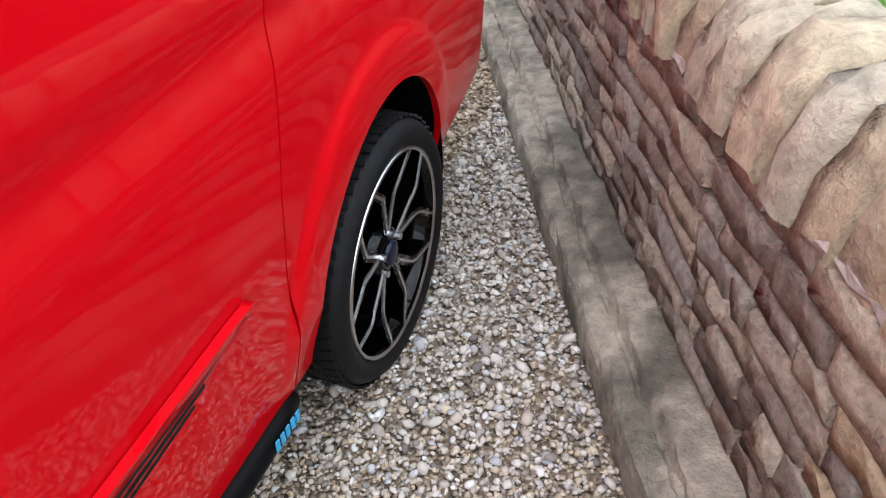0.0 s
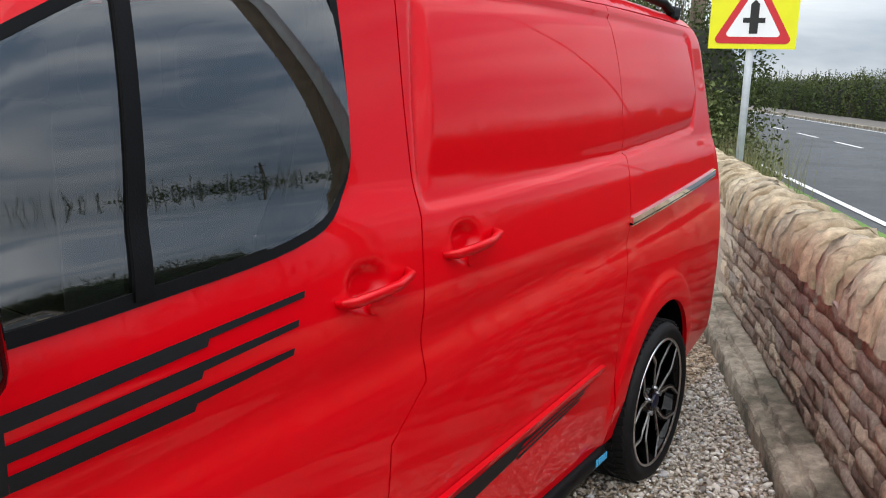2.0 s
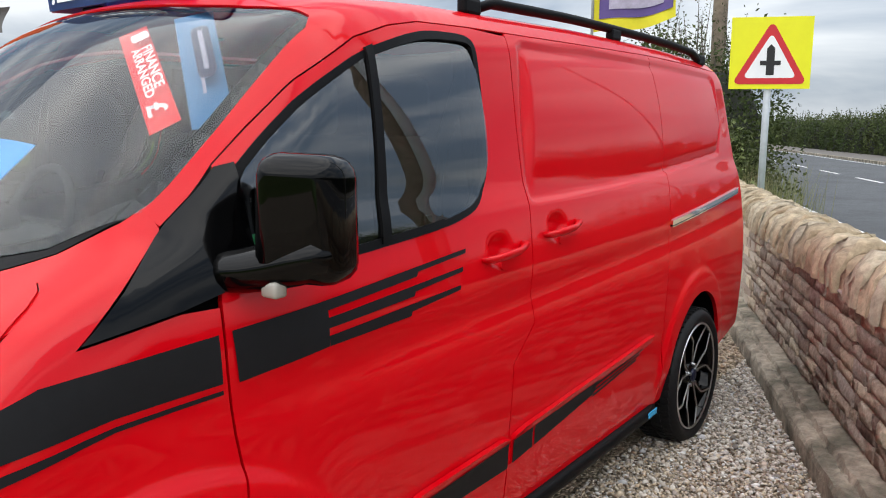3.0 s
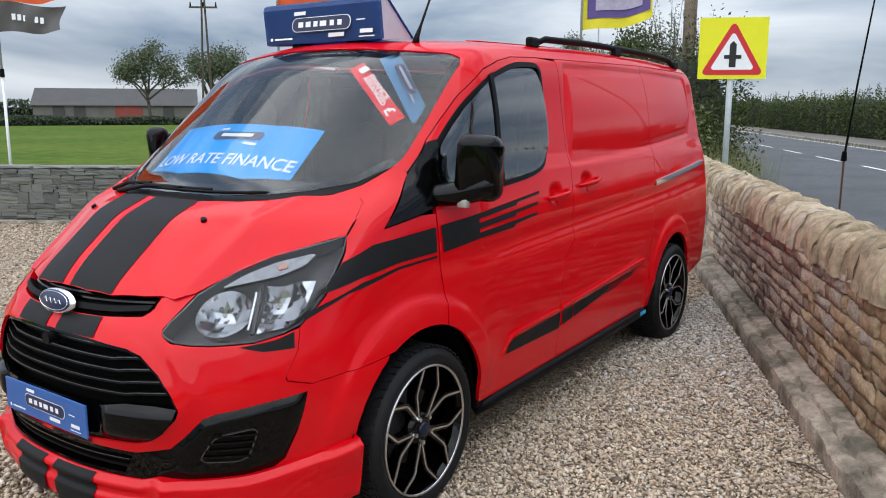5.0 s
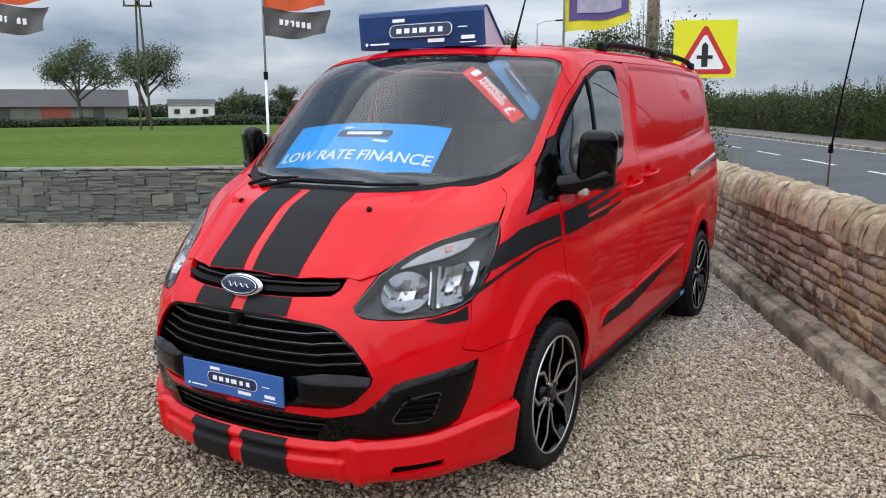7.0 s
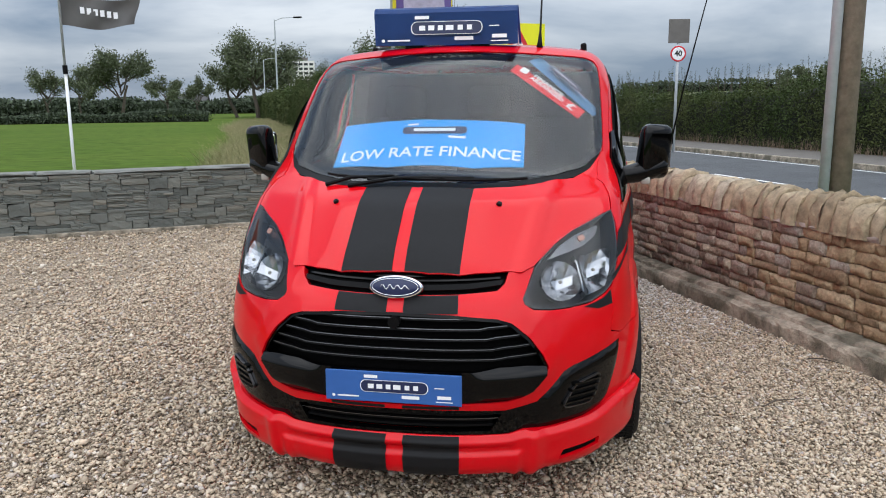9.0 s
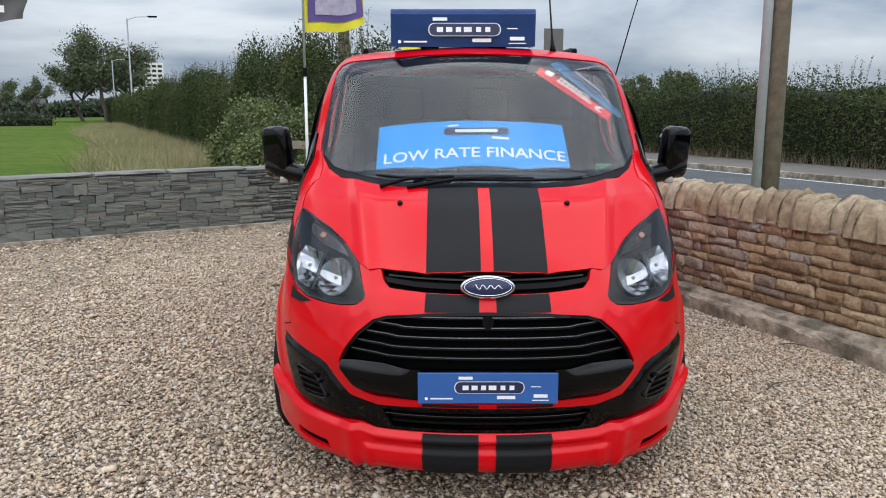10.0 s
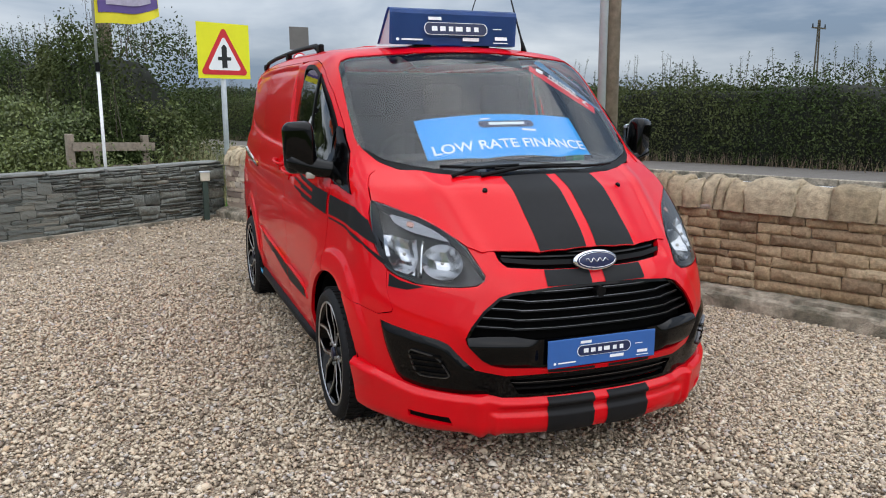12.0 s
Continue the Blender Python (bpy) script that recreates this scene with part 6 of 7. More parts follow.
def flag_pole(at, flags, group="flag poles", top=5.6):
    t = thing("flag_pole", "slim white flag pole with hanging printed flag", "flag pole", group)
    t.matrix_world = Matrix.Translation(at)
    part("lower_tube", tube_bm([(0, 0, -.05), (0, 0, 2.1)], [.023, .021], 10), POLEWHITE, t, smooth=True)
    part("upper_tube", tube_bm([(0, 0, 2.1), (0, 0, top)], [.018, .014], 10), GALV, t, smooth=True)
    part("collar", tube_bm([(0, 0, 2.02), (0, 0, 2.14)], [.034, .034], 10), PLASTIC, t)
    for nm, w, z0, z1, mt, lift, ph, way in flags:
        bm = bmesh.new()
        nx, nz = 18, 14
        g = []
        for j in range(nz + 1):
            row = []
            for i in range(nx + 1):
                u, v = i / nx, j / nz
                x = u * w * (1 - .05 * math.sin(3 * v + ph))
                wave = .07 * math.sin(5.5 * u + 2.2 * v + ph) * u + .03 * math.sin(11 * u - 3 * v + ph)
                z = z0 + (z1 - z0) * v - .10 * u * u * (1 - v) * -.8 + .03 * math.sin(6 * u + ph) - lift * u
                row.append(bm.verts.new((x * way[0] - wave * way[1], x * way[1] + wave * way[0], z)))
            g.append(row)
        for j in range(nz):
            for i in range(nx):
                bm.faces.new((g[j][i], g[j][i + 1], g[j + 1][i + 1], g[j + 1][i]))
        fl = part(nm, bm, mt, t, smooth=True)
        yield fl, t


def band_flag(at, ph, way, w=.95):
    """An orange flag with a grey foot."""
    mk = flag_pole(at, [("flag", w, 3.08, 4.9, ORANGE, .05, ph, way), ("flag_foot", w, 2.66, 3.085, FLAGGREY, .05, ph, way)])
    out = list(mk)
    t = out[0][1]
    foot = out[1][0]
    for k in range(6):
        bm = box_bm(.30 + k * .085, 0, 2.88 - .012 * k, .055, .004, .085)
        bm.transform(Matrix(((way[0], -way[1], 0, way[1] * .035), (way[1], way[0], 0, -way[0] * .0 - .05), (0, 0, 1, 0), (0, 0, 0, 1))))
        part("printed_bar", bm, WHITE, foot)
    tagged(t, label="white flag pole with orange and grey printed flag")


band_flag((-9.5, 3.68, 0), .4, (.86, .51), 1.0)
band_flag((-6.5, 6.38, 0), 1.6, (.88, .47), 1.0)
W2 = (.87, .50)
res = list(flag_pole((-2.2, 7.98, 0), [("flag", 1.0, 2.62, 4.6, FLAGYELLOW, -.10, .9, W2)]))
ft = res[0][1]
tagged(ft, label="white flag pole with yellow and purple printed flag")
for nm, w, zz0, zz1, mt, off in (("flag_field", .84, 2.76, 4.5, PURPLE, .012), ("flag_picture", .62, 2.86, 3.18, LILAC, .022), ("flag_print", .5, 3.3, 3.55, FLAGYELLOW, .022)):
    bm = bmesh.new()
    g = []
    nx, nz = 16, 12
    for j in range(nz + 1):
        row = []
        for i in range(nx + 1):
            u, v = i / nx, j / nz
            x = (1.0 - w) / 2 + u * w
            zf = (zz0 + (zz1 - zz0) * v - 2.62) / 1.98
            wave = .07 * math.sin(5.5 * x + 2.2 * zf + .9) * x + .03 * math.sin(11 * x - 3 * zf + .9) - off
            z = zz0 + (zz1 - zz0) * v + .08 * x * x * (1 - zf) + .03 * math.sin(6 * x + .9) + .10 * x
            if nm == "flag_picture":
                z -= .13 * (1 - min(1, u * 3.2)) * v + .05 * max(0, u - .85) * v * 6
            row.append(bm.verts.new((x * W2[0] - wave * W2[1], x * W2[1] + wave * W2[0], z)))
        g.append(row)
    for j in range(nz):
        for i in range(nx):
            bm.faces.new((g[j][i], g[j][i + 1], g[j + 1][i + 1], g[j + 1][i]))
    part(nm, bm, mt, res[0][0], smooth=True)

# warning sign
sign = thing("road_sign", "yellow-backed crossroads warning sign on grey steel post", "road sign")
sign.matrix_world = Matrix.Translation((-0.43, 9.10, 0)) @ pose(0, 0, 0, 0, 0, 25.6)
part("post", tube_bm([(0, .06, -.1), (0, .06, 2.76)], [.042, .042], 16), GALV, sign, smooth=True)
bm = prism_bm([(-.455, 1.985), (.455, 1.985), (.455, 2.815), (-.455, 2.815)], .004)
plate_y = part("backing_plate", bm, YELLOW, sign, "bright yellow square backing plate")


def tri(c, r, k=.10):
    pts = []
    for a in (90, 210, 330):
        x, z = r * math.cos(radians(a)), r * math.sin(radians(a))
        for da in (60, 20, -20, -60):
            pts.append((x * (1 - k) + r * k * math.cos(radians(a - da)), c + z * (1 - k) + r * k * math.sin(radians(a - da))))
    return pts


for nm, r, mt, off in (("red_triangle", .445, SIGNRED, .004), ("white_triangle", .315, WHITE, .0065)):
    bm = prism_bm(tri(2.285, r), .003)
    bm.transform(Matrix.Translation((0, -off, 0)))
    part(nm, bm, mt, plate_y)
for x, z, w, h in ((0, 2.300, .090, .31), (0, 2.285, .23, .052)):
    bm = prism_bm([(x - w / 2, z - h / 2), (x + w / 2, z - h / 2), (x + w / 2, z + h / 2), (x, z + h / 2 + (.045 if w < .1 else 0)), (x - w / 2, z + h / 2)], .002)
    bm.transform(Matrix.Translation((0, -.0095 - (.001 if w > .1 else 0), 0)))
    part("crossroads_symbol", bm, SIGNBLACK, plate_y)
for x in (-.2, .2):
    part("sign_clip", box_bm(x * .3, .03, 2.4 + x, .12, .05, .04), GALV, sign)

# speed limit post across the road
lim = thing("speed_sign", "round speed limit sign below grey sign back", "road sign")
lim.matrix_world = Matrix.Translation((3.47, 23.0, -.12)) @ pose(0, 0, 0, 0, 0, 8)
part("post", tube_bm([(0, .05, 0), (0, .05, 4.3)], [.045, .045], 12), GALV, lim, smooth=True)
part("sign_back", box_bm(0, 0, 3.92, .66, .02, .74, .006), BARNWALL, lim)
bm = disc_bm(.25, .25, .008, 36)
bm.transform(Matrix.Translation((0, -.01, 3.22)))
rd = part("red_ring", bm, SIGNRED, lim)
bm = disc_bm(.20, .20, .006, 36)
bm.transform(Matrix.Translation((0, -.018, 3.22)))
part("white_face", bm, WHITE, rd)
me = text_mesh("40", .24, SIGNBLACK, bold=.006)
me.transform(Matrix.Translation((0, -.028, 3.22)) @ Matrix.Rotation(radians(90), 4, 'X'))
solo("lettering", me, rd)


def street_lamp(at, h, arm, yaw):
    t = thing("street_lamp", "grey steel street lamp with short arm", "street lamp", "street lamps")
    t.matrix_world = Matrix.Translation(at) @ pose(0, 0, 0, 0, 0, yaw)
    part("column", tube_bm([(0, 0, 0), (0, 0, 1.6), (0, 0, 1.65), (0, 0, h)], [.10, .10, .07, .055], 10), GALV, t)
    part("arm", tube_bm([(0, 0, h - .1), (arm * .4, 0, h + .12), (arm, 0, h + .15)], .03, 8), GALV, t)
    part("lantern", box_bm(arm + .3, 0, h + .14, .7, .24, .12, .03), PLASTIC, t)


street_lamp((-24.9, 59.6, 0), 8.5, 1.7, 0)
street_lamp((-38, 88, 0), 7.0, 1.6, 0)
street_lamp((-52, 120, 0), 7.0, 1.6, 0)

# leaning dark rod behind the stone wall
rod = thing("leaning_rod", "thin dark rod with black joint leaning behind wall", "rod")
part("lower_rod", tube_bm([(1.60, 5.55, 0), (1.585, 5.40, .62), (1.60, 5.30, 1.16)], .009, 8), mat("rusty_rod", (.09, .045, .03), .7, vary=.3), rod)
part("joint", tube_bm([(1.598, 5.31, 1.13), (1.602, 5.28, 1.21)], [.026, .018], 10), PLASTIC, rod)
part("upper_rod", tube_bm([(1.60, 5.30, 1.16), (1.69, 5.03, 1.8), (1.80, 4.72, 2.47), (1.97, 4.30, 3.4)], [.010, .008, .006, .004], 8), PLASTIC, rod)

# fence panel and bollard lamp by the slate wall
fence = thing("timber_fence", "short weathered timber post and rail fence", "fence")
fence.matrix_world = Matrix.Translation((-2.15, 9.35, 0)) @ pose(0, 0, 0, 0, 0, 28)
for x in (-.62, .55):
    part("post", box_bm(x, 0, .58, .10, .10, 1.18 if x < 0 else 1.08, .01), TIMBER, fence)
part("rail", box_bm(0, -.06, .96, 1.30, .04, .13, .006, pose(0, 0, 0, 0, 2, 0)), TIMBER, fence)
part("rail", box_bm(0, -.06, .62, 1.30, .04, .13, .006), TIMBER, fence)
part("brace", box_bm(-.28, -.09, .70, .09, .035, .62, .006), TIMBER, fence)
lampost = thing("bollard_lamp", "small garden bollard with cream cap beside slate wall", "lamp")
lampost.matrix_world = Matrix.Translation((-.93, 7.62, 0))
part("post", box_bm(0, 0, .26, .075, .075, .56, .008), mat("dark_green_post", (.03, .05, .04), .5, vary=.2), lampost)
part("cap", box_bm(0, 0, .60, .125, .125, .12, .012), mat("cream_cap", (.55, .50, .40), .5, vary=.1), lampost)
part("lid", box_bm(0, 0, .668, .14, .14, .018, .004), GALV, lampost)

# ---------------------------------------------------------------- far buildings
barn = thing("barn", "long low grey farm barn with dark roof across the field", "barn")
bx, by, _ = bearing(56.6, 118)
barn.matrix_world = Matrix.Translation((bx, by, 0)) @ pose(0, 0, 0, 0, 0, 52)
part("wall", box_bm(0, 0, 1.0, 20, 8, 2.2), BARNWALL, barn)
bm = bmesh.new()
v = [bm.verts.new(q) for q in ((-10.3, -4.4, 2.0), (10.3, -4.4, 2.0), (10.3, 0, 4.3), (-10.3, 0, 4.3), (10.3, 4.4, 2.0), (-10.3, 4.4, 2.0))]
bm.faces.new(v[:4])
bm.faces.new((v[3], v[2], v[4], v[5]))
bm.faces.new((v[0], v[3], v[5]))
bm.faces.new((v[1], v[4], v[2]))
part("roof", bm, BARNROOF, barn)
part("door", box_bm(1.5, -4.05, 1.0, 3.4, .12, 1.9), BARNRED, barn)
for x in (-7, -4.5, 6.5):
    part("door_leaf", box_bm(x, -4.04, 1.1, 1.4, .1, 1.6), BARNROOF, barn)
cot = thing("cottage", "small white rendered cottage with grey roof", "house")
cx_, cy_, _ = bearing(47.6, 125)
cot.matrix_world = Matrix.Translation((cx_, cy_, 0)) @ pose(0, 0, 0, 0, 0, 45)
part("wall", box_bm(0, 0, 1.1, 6.5, 3.5, 2.4), RENDER, cot)
bm = bmesh.new()
v = [bm.verts.new(q) for q in ((-3.4, -1.9, 2.2), (3.4, -1.9, 2.2), (3.4, 0, 3.1), (-3.4, 0, 3.1), (3.4, 1.9, 2.2), (-3.4, 1.9, 2.2))]
bm.faces.new(v[:4])
bm.faces.new((v[3], v[2], v[4], v[5]))
part("roof", bm, BARNROOF, cot)
for x in (-2, 0.2, 2):
    part("window", box_bm(x, -1.78, 1.3, .8, .08, .7), PANE, cot)
block = thing("apartment_building", "pale distant tower block with rows of windows", "building")
tx, ty, _ = bearing(20.3, 330, 0.3, -3.8)
block.matrix_world = Matrix.Translation((tx, ty, 0)) @ pose(0, 0, 0, 0, 0, 22)
part("wall", box_bm(0, 0, 9.5, 11, 9, 19), RENDER, block)
part("roof", box_bm(0, 0, 19.6, 6, 5, 1.4), BARNWALL, block)
for j in range(5):
    for i in range(5):
        part("window", box_bm(-4.2 + 2.1 * i, -4.52, 10.6 + 1.75 * j, 1.5, .1, .9), PANE, block)
for deg, mt in ((28.6, RENDER), (27.3, BARNRED)):
    hs = thing("farmhouse", "small far house with pitched roof among trees", "house", "far houses")
    hx, hy, _ = bearing(deg, 205, .3, -3.8)
    hs.matrix_world = Matrix.Translation((hx, hy, 0)) @ pose(0, 0, 0, 0, 0, 20)
    part("wall", box_bm(0, 0, 1.4, 5, 5, 2.8), mt, hs)
    bm = bmesh.new()
    v = [bm.verts.new(q) for q in ((-2.7, -2.7, 2.7), (2.7, -2.7, 2.7), (2.7, 0, 4.3), (-2.7, 0, 4.3), (2.7, 2.7, 2.7), (-2.7, 2.7, 2.7))]
    bm.faces.new(v[:4])
    bm.faces.new((v[3], v[2], v[4], v[5]))
    part("roof", bm, BARNROOF, hs)

# ---------------------------------------------------------------- gravel
def pebbles(name, region, count, size, seed, label, area=None, coarse=False, material=PEBBLE):
    """Loose rounded stones strewn over a stretch of the yard, as one mesh."""
    rs = np.random.RandomState(seed)
    x0, x1, y0, y1 = region
    c = np.stack([rs.uniform(x0, x1, count), rs.uniform(y0, y1, count)], 1)
    p = c @ np.array((OUT.x, OUT.y))
    sl = (c - np.array((CORNER.x, CORNER.y))) @ np.array((SLATE_OUT.x, SLATE_OUT.y))
    keep = (p < FACE - .19) & (sl < -.09)
    if area is not None:
        keep &= area(c)
    c = c[keep]
    n = len(c)
    t = (1 + 5 ** .5) / 2
    ico = np.array([(-1, t, 0), (1, t, 0), (-1, -t, 0), (1, -t, 0), (0, -1, t), (0, 1, t), (0, -1, -t), (0, 1, -t), (t, 0, -1), (t, 0, 1), (-t, 0, -1), (-t, 0, 1)]) / (1 + t * t) ** .5
    f = np.array([(0, 11, 5), (0, 5, 1), (0, 1, 7), (0, 7, 10), (0, 10, 11), (1, 5, 9), (5, 11, 4), (11, 10, 2), (10, 7, 6), (7, 1, 8), (3, 9, 4), (3, 4, 2), (3, 2, 6), (3, 6, 8), (3, 8, 9), (4, 9, 5), (2, 4, 11), (6, 2, 10), (8, 6, 7), (9, 8, 1)])
    if coarse:
        ico = np.array([(1, 0, 0), (-1, 0, 0), (0, 1, 0), (0, -1, 0), (0, 0, 1), (0, 0, -1)], float)
        f = np.array([(0, 2, 4), (2, 1, 4), (1, 3, 4), (3, 0, 4), (2, 0, 5), (1, 2, 5), (3, 1, 5), (0, 3, 5)])
    kv = len(ico)
    sc = size * rs.lognormal(0, .32, (n, 1)) * np.array((1.25, .95, .62)) * rs.uniform(.75, 1.25, (n, 3))
    v = ico[None] * (1 + rs.uniform(-.22, .22, (n, kv, 1))) * sc[:, None, :]
    a, b = rs.uniform(0, 6.28, n), rs.normal(0, .45, n)
    x, y, z = v[..., 0], v[..., 1], v[..., 2]
    cb, sb = np.cos(b)[:, None], np.sin(b)[:, None]
    x, z = x * cb - z * sb, x * sb + z * cb
    ca, sa = np.cos(a)[:, None], np.sin(a)[:, None]
    x, y = x * ca - y * sa, x * sa + y * ca
    zc = sc[:, 2] * .35 + rs.uniform(-.004, .010, n)
    V = np.stack([x + c[:, 0:1], y + c[:, 1:2], z + zc[:, None]], 2).reshape(-1, 3)
    F = (f[None] + kv * np.arange(n)[:, None, None]).reshape(-1, 3)
    return solo(name, mesh_np(name, V, F, material), None, label, "gravel", "stuff")


under_van = lambda c: ~((np.abs(c[:, 0]) < .75) & (c[:, 1] > .2) & (c[:, 1] < 3.8))
lane = lambda c: (c[:, 0] > .75) & (np.modf(np.abs(np.sin(c[:, 0] * 91.7 + c[:, 1] * 47.3)) * 4375.5)[0] < np.clip((c[:, 1] - 1.3) / 1.8, 0, 1))
warm = lambda c: (c[:, 0] > .75) & (np.modf(np.abs(np.sin(c[:, 0] * 91.7 + c[:, 1] * 47.3)) * 4375.5)[0] >= np.clip((c[:, 1] - 1.3) / 1.8, 0, 1))
pebbles("gravel", (.75, 2.7, -1.6, 5.2), 135000, .0076, 53, "pale mixed gravel of small angular chippings", warm, True)
pebbles("gravel", (.75, 2.7, -1.6, 5.2), 74000, .0072, 50, "pale mixed gravel of small rounded chippings", lane, False, PEBBLEGREY)
pebbles("gravel", (-3.4, 2.6, -2.6, 4.6), 165000, .0094, 51, "pale mixed gravel of small angular chippings", lambda c: under_van(c) & ~((c[:, 0] > .75) & (c[:, 1] > -1.6)), True)
outer = lambda c: ~((c[:, 0] > -3.4) & (c[:, 0] < 2.6) & (c[:, 1] > -2.6) & (c[:, 1] < 4.6))
pebbles("gravel", (-9, 4.4, -3.4, 8), 78000, .0125, 52, "pale mixed gravel of small angular chippings", outer, True)

# twigs on the gravel
for q, ln, an in (((1.62, .35), .28, 35), ((-1.9, -.3), .10, 100), ((2.05, 1.2), .2, -20)):
    tw = thing("twig", "thin dry twig lying on gravel", "twig", at=Matrix.Translation((*q, .025)) @ pose(0, 0, 0, 0, 0, an))
    part("stem", tube_bm([(0, 0, 0), (ln * .4, .02, .008), (ln, -.01, 0)], [.005, .004, .002], 6), BARK, tw)

# ---------------------------------------------------------------- pieces of the walls
def stone_mesh(seed, rough_, edge=.955, square=.20, hewn=.10):
    """A unit block with chipped edges and a hewn, uneven face."""
    rs = random.Random(seed)
    bm = bmesh.new()
    n = 10
    out = []
    for k in range(n):
        a = 2 * math.pi * (k + .5) / n
        c, s_ = math.cos(a), math.sin(a)
        out.append((.5 * math.copysign(abs(c) ** square, c) + rs.uniform(-1, 1) * rough_ * .6, .5 * math.copysign(abs(s_) ** square, s_) + rs.uniform(-1, 1) * rough_ * 1.6))
    rings = []
    for y, sc, j in ((.2, 1.0, 0), (-.36, 1.0, .5), (-.45, edge, 1.0)):
        rings.append([bm.verts.new((x * sc, y + rs.uniform(-1, 1) * j * rough_, z * sc)) for x, z in out])
    mid = [bm.verts.new((x, -.47 + rs.uniform(-1, 1) * hewn, rs.uniform(-.2, .2))) for x in (-.27, .02, .28)]
    for a, b in zip(rings, rings[1:]):
        for k in range(n):
            bm.faces.new((a[k], a[(k + 1) % n], b[(k + 1) % n], b[k]))
    f = rings[2]
    near = lambda v: min(mid, key=lambda m: abs(m.co.x - v.co.x))
    for k in range(n):
        j = (k + 1) % n
        m1, m2 = near(f[k]), near(f[j])
        bm.faces.new((f[k], f[j], m2))
        if m1 is not m2:
            bm.faces.new((f[k], m2, m1))
    me = bpy.data.meshes.new("stone")
    bmesh.ops.recalc_face_normals(bm, faces=bm.faces)
    for q in bm.faces:
        q.smooth = len(q.verts) == 3
    bm.to_mesh(me)
    bm.free()
    return me


def piece(me, name, parent, m):
    ob = new(name, me)
    ob.parent = parent
    ob.matrix_basis = m
    return ob


rng = random.Random(17)
STONES = [stone_mesh(k, .055, .93, .26, .10) for k in range(24)]
for me in STONES:
    me.materials.append(STONE)
TANS = [me.copy() for me in STONES]
for me in TANS:
    me.materials[0] = STONETAN
ASHLAR = [stone_mesh(300 + k, .024, .955, .16, .05) for k in range(16)]
for me in ASHLAR:
    me.materials.append(STONETAN)
rest_v, rest_f = [], []


def lay(s_from, s_to, courses, lengths, near, far_set):
    """Courses of stones along a stretch of the wall."""
    z = 0.150
    for hgt in courses:
        s = s_from + (0 if s_from > S0 else rng.uniform(0, .2))
        while s < s_to - .02:
            ln = min(rng.choice(lengths) * rng.uniform(.9, 1.1), s_to - s)
            if s_to - s - ln < .06:
                ln = s_to - s
            proud = rng.uniform(-.006, .012)
            m = SITE @ Matrix.Translation((s + ln / 2, FACE + .055 - proud, z + hgt / 2)) @ pose(0, 0, 0, rng.uniform(-3, 3), rng.uniform(-1.2, 1.2), rng.uniform(-2, 2)) @ Matrix.Diagonal((ln + .002, .13, hgt + .003, 1))
            if -1.6 < s < 4.6:
                piece(rng.choice(near(s)), "stone", roadside, m)
            else:
                me = rng.choice(far_set)
                b = len(rest_v)
                rest_v.extend(tuple(m @ v.co) for v in me.vertices)
                rest_f.extend([b + i for i in f.vertices] for f in me.polygons)
            s += ln
        z += hgt


lay(S0, -.25, (.086, .098, .078, .092, .084, .080, .078), (.14, .20, .28, .36, .46), lambda s: ASHLAR, ASHLAR)
lay(-.25, S1, (.072, .060, .088, .058, .082, .066, .090, .080), (.09, .13, .17, .21, .26, .31), lambda s: TANS if rng.uniform(.2, 1.5) > s else STONES, STONES)
me = bpy.data.meshes.new("stone_rest")
me.from_pydata(rest_v, [], rest_f)
me.materials.append(STONEREST)
tagged(solo("stone_rest", me, roadside), kind="stuff")


def coping_mesh(seed):
    """A half-round coping stone, unit long, standing across the wall."""
    rs = random.Random(seed)
    bm = bmesh.new()
    rings = []
    n = 11
    for i, x in enumerate((-.5, -.46, -.2, .2, .46, .5)):
        row = []
        sh = .93 if i in (0, 5) else 1.0
        for k in range(n):
            a = math.pi * k / (n - 1)
            r = (1 + rs.uniform(-.085, .085)) * sh
            row.append(bm.verts.new((x + rs.uniform(-.05, .05), -.5 * math.copysign(abs(math.cos(a)) ** .8, math.cos(a)) * r, math.sin(a) ** .8 * r - .02)))
        rings.append(row)
    for a, b in zip(rings, rings[1:]):
        for k in range(n - 1):
            bm.faces.new((a[k], a[k + 1], b[k + 1], b[k]))
    bm.faces.new(rings[0])
    bm.faces.new(rings[-1][::-1])
    bmesh.ops.recalc_face_normals(bm, faces=bm.faces)
    for f in bm.faces:
        f.smooth = len(f.verts) == 4
    me = bpy.data.meshes.new("coping")
    bm.to_mesh(me)
    bm.free()
    me.materials.append(COPING)
    return me


COPES = [coping_mesh(k) for k in range(12)]
TANCOPES = [me.copy() for me in COPES]
for me in TANCOPES:
    me.materials[0] = COPINGTAN
s = S0
while s < S1:
    ln = rng.uniform(.20, .42) if s < -.35 else rng.uniform(.07, .165)
    ln = min(ln, S1 - s)
    m = SITE @ Matrix.Translation((s + ln / 2, FACE + .148 + rng.uniform(-.012, .012), .745)) @ pose(0, 0, 0, 0, rng.uniform(-5, 5) if ln < .2 else 0, rng.uniform(-2, 2)) @ Matrix.Diagonal((ln + .002, .355 * rng.uniform(.95, 1.05), .235 * rng.uniform(.90, 1.08), 1))
    piece(rng.choice(TANCOPES if s < rng.uniform(.6, 2.4) else COPES), "coping_stone", roadside, m)
    s += ln

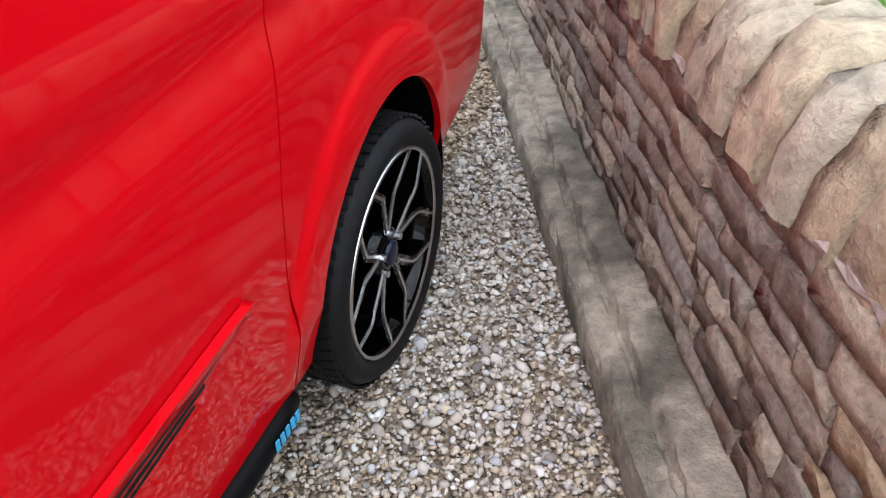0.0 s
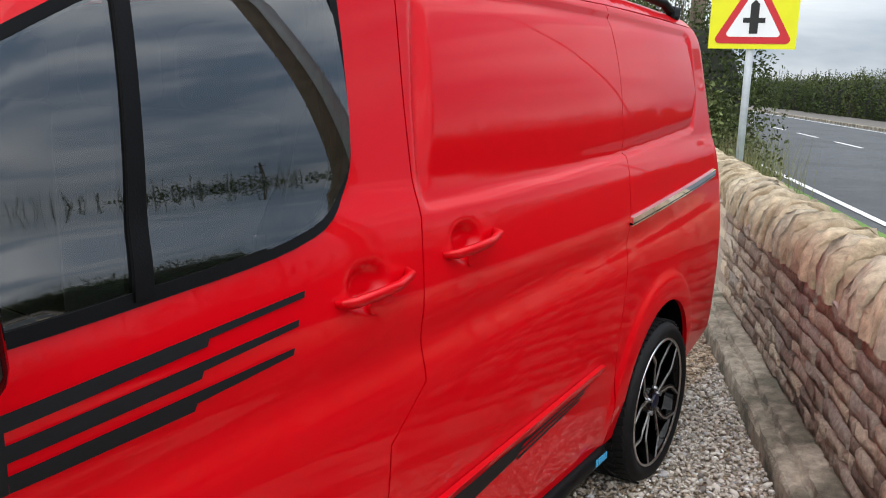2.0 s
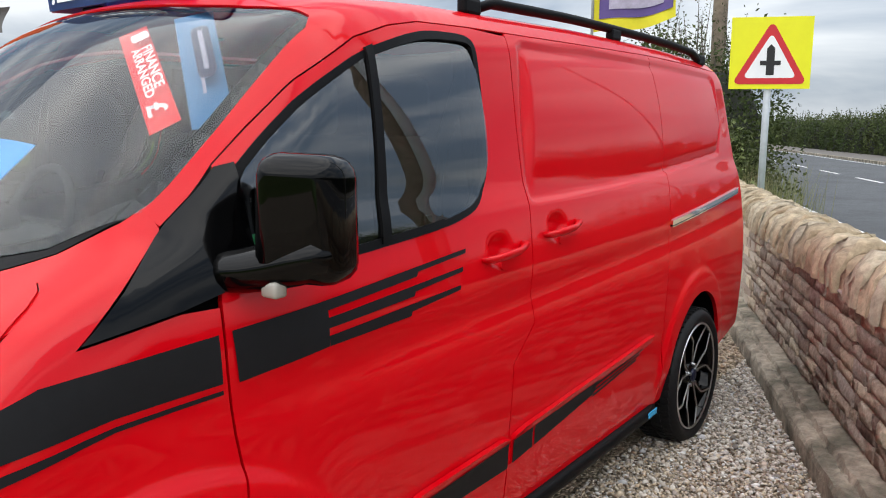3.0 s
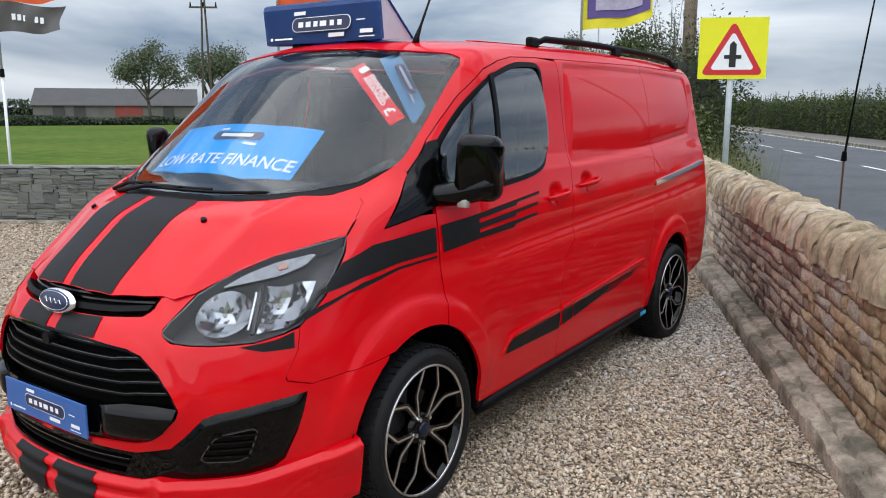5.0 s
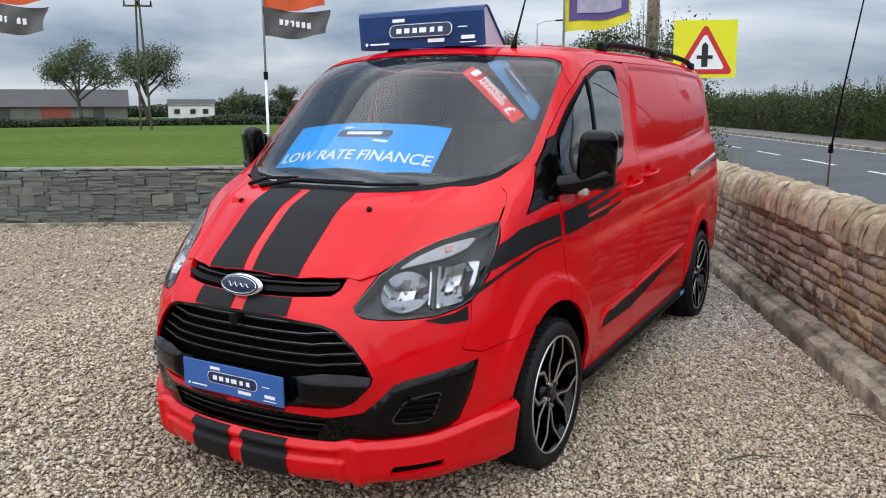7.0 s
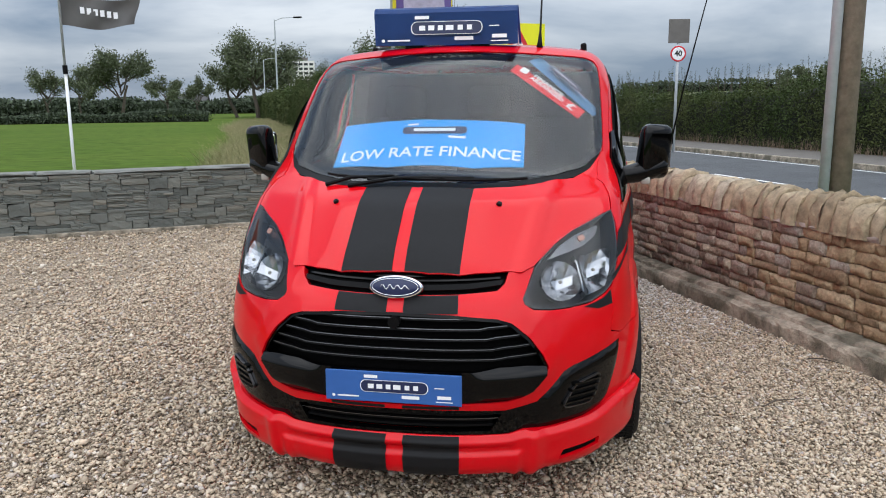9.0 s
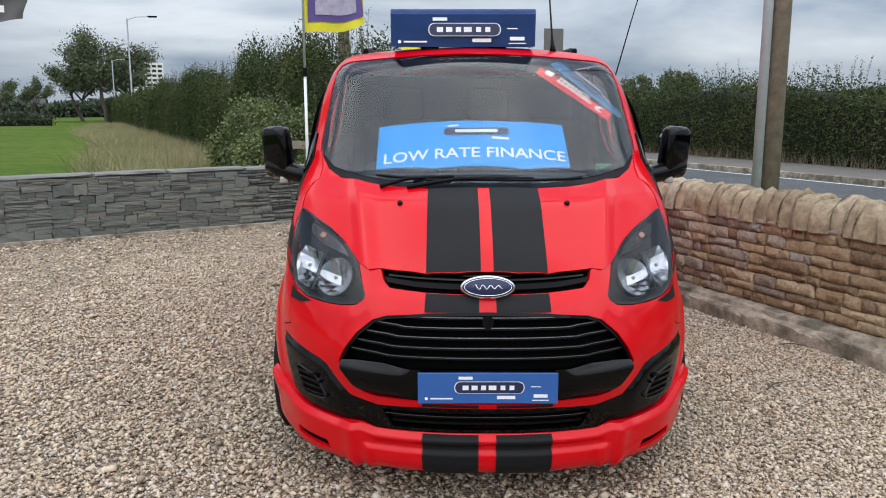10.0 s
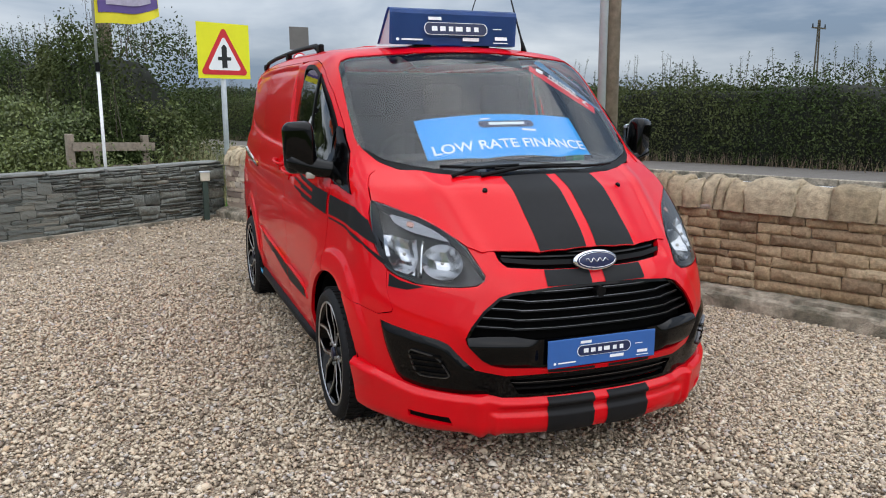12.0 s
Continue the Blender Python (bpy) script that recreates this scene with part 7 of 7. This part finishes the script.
SLATES = [stone_mesh(100 + k, .050, .965, .18, .045) for k in range(24)]
for me in SLATES:
    me.materials.append(SLATE)
rest_v, rest_f = [], []


def slate_piece(u, z, ln, hgt):
    m = SL @ Matrix.Translation((u + ln / 2, .030 + rng.uniform(-.016, .016), z + hgt / 2)) @ pose(0, 0, 0, rng.uniform(-2, 2), rng.uniform(-1.2, 1.2), rng.uniform(-1.5, 1.5)) @ Matrix.Diagonal((ln + .001, .12, hgt + .001, 1))
    me = rng.choice(SLATES)
    if u < 2.3:
        piece(me, "slate", slate_wall, m)
    else:
        b = len(rest_v)
        rest_v.extend(tuple(m @ v.co) for v in me.vertices)
        rest_f.extend([b + i for i in f.vertices] for f in me.polygons)


# rough bands, each broken into blocks and stacks of thin slates
z = 0.0
for band_h in (.150, .118, .165, .104, .138, .07):
    u = 0.0
    while u < 13.6:
        ln = rng.uniform(.14, .50)
        rows = rng.choice((1, 2, 3, 3, 4, 4, 5)) if band_h > .1 else rng.choice((1, 2, 2, 3))
        cuts = [0] + sorted((k + rng.uniform(-.22, .22)) / rows for k in range(1, rows)) + [1]
        for c0, c1 in zip(cuts, cuts[1:]):
            joint = rng.uniform(.3, .7) if ln > .30 and rng.random() < .6 else 1
            slate_piece(u, z + band_h * c0, ln * joint, band_h * (c1 - c0))
            if joint < 1:
                slate_piece(u + ln * joint, z + band_h * c0, ln * (1 - joint), band_h * (c1 - c0))
        u += ln
    z += band_h
me = bpy.data.meshes.new("slate_rest")
me.from_pydata(rest_v, [], rest_f)
me.materials.append(SLATEREST)
tagged(solo("slate_rest", me, slate_wall), kind="stuff")
u = 0.0
TOPS = [stone_mesh(200 + k, .02) for k in range(5)]
for me in TOPS:
    me.materials.append(SLATETOP)
while u < 13.8:
    ln = rng.uniform(.55, 1.1)
    m = SL @ Matrix.Translation((u + ln / 2, .17, .768 + rng.uniform(-.004, .004))) @ pose(0, 0, 0, 0, rng.uniform(-.5, .5), 0) @ Matrix.Diagonal((ln - .004, .40, .048, 1))
    piece(rng.choice(TOPS), "coping_slab", slate_wall, m)
    u += ln
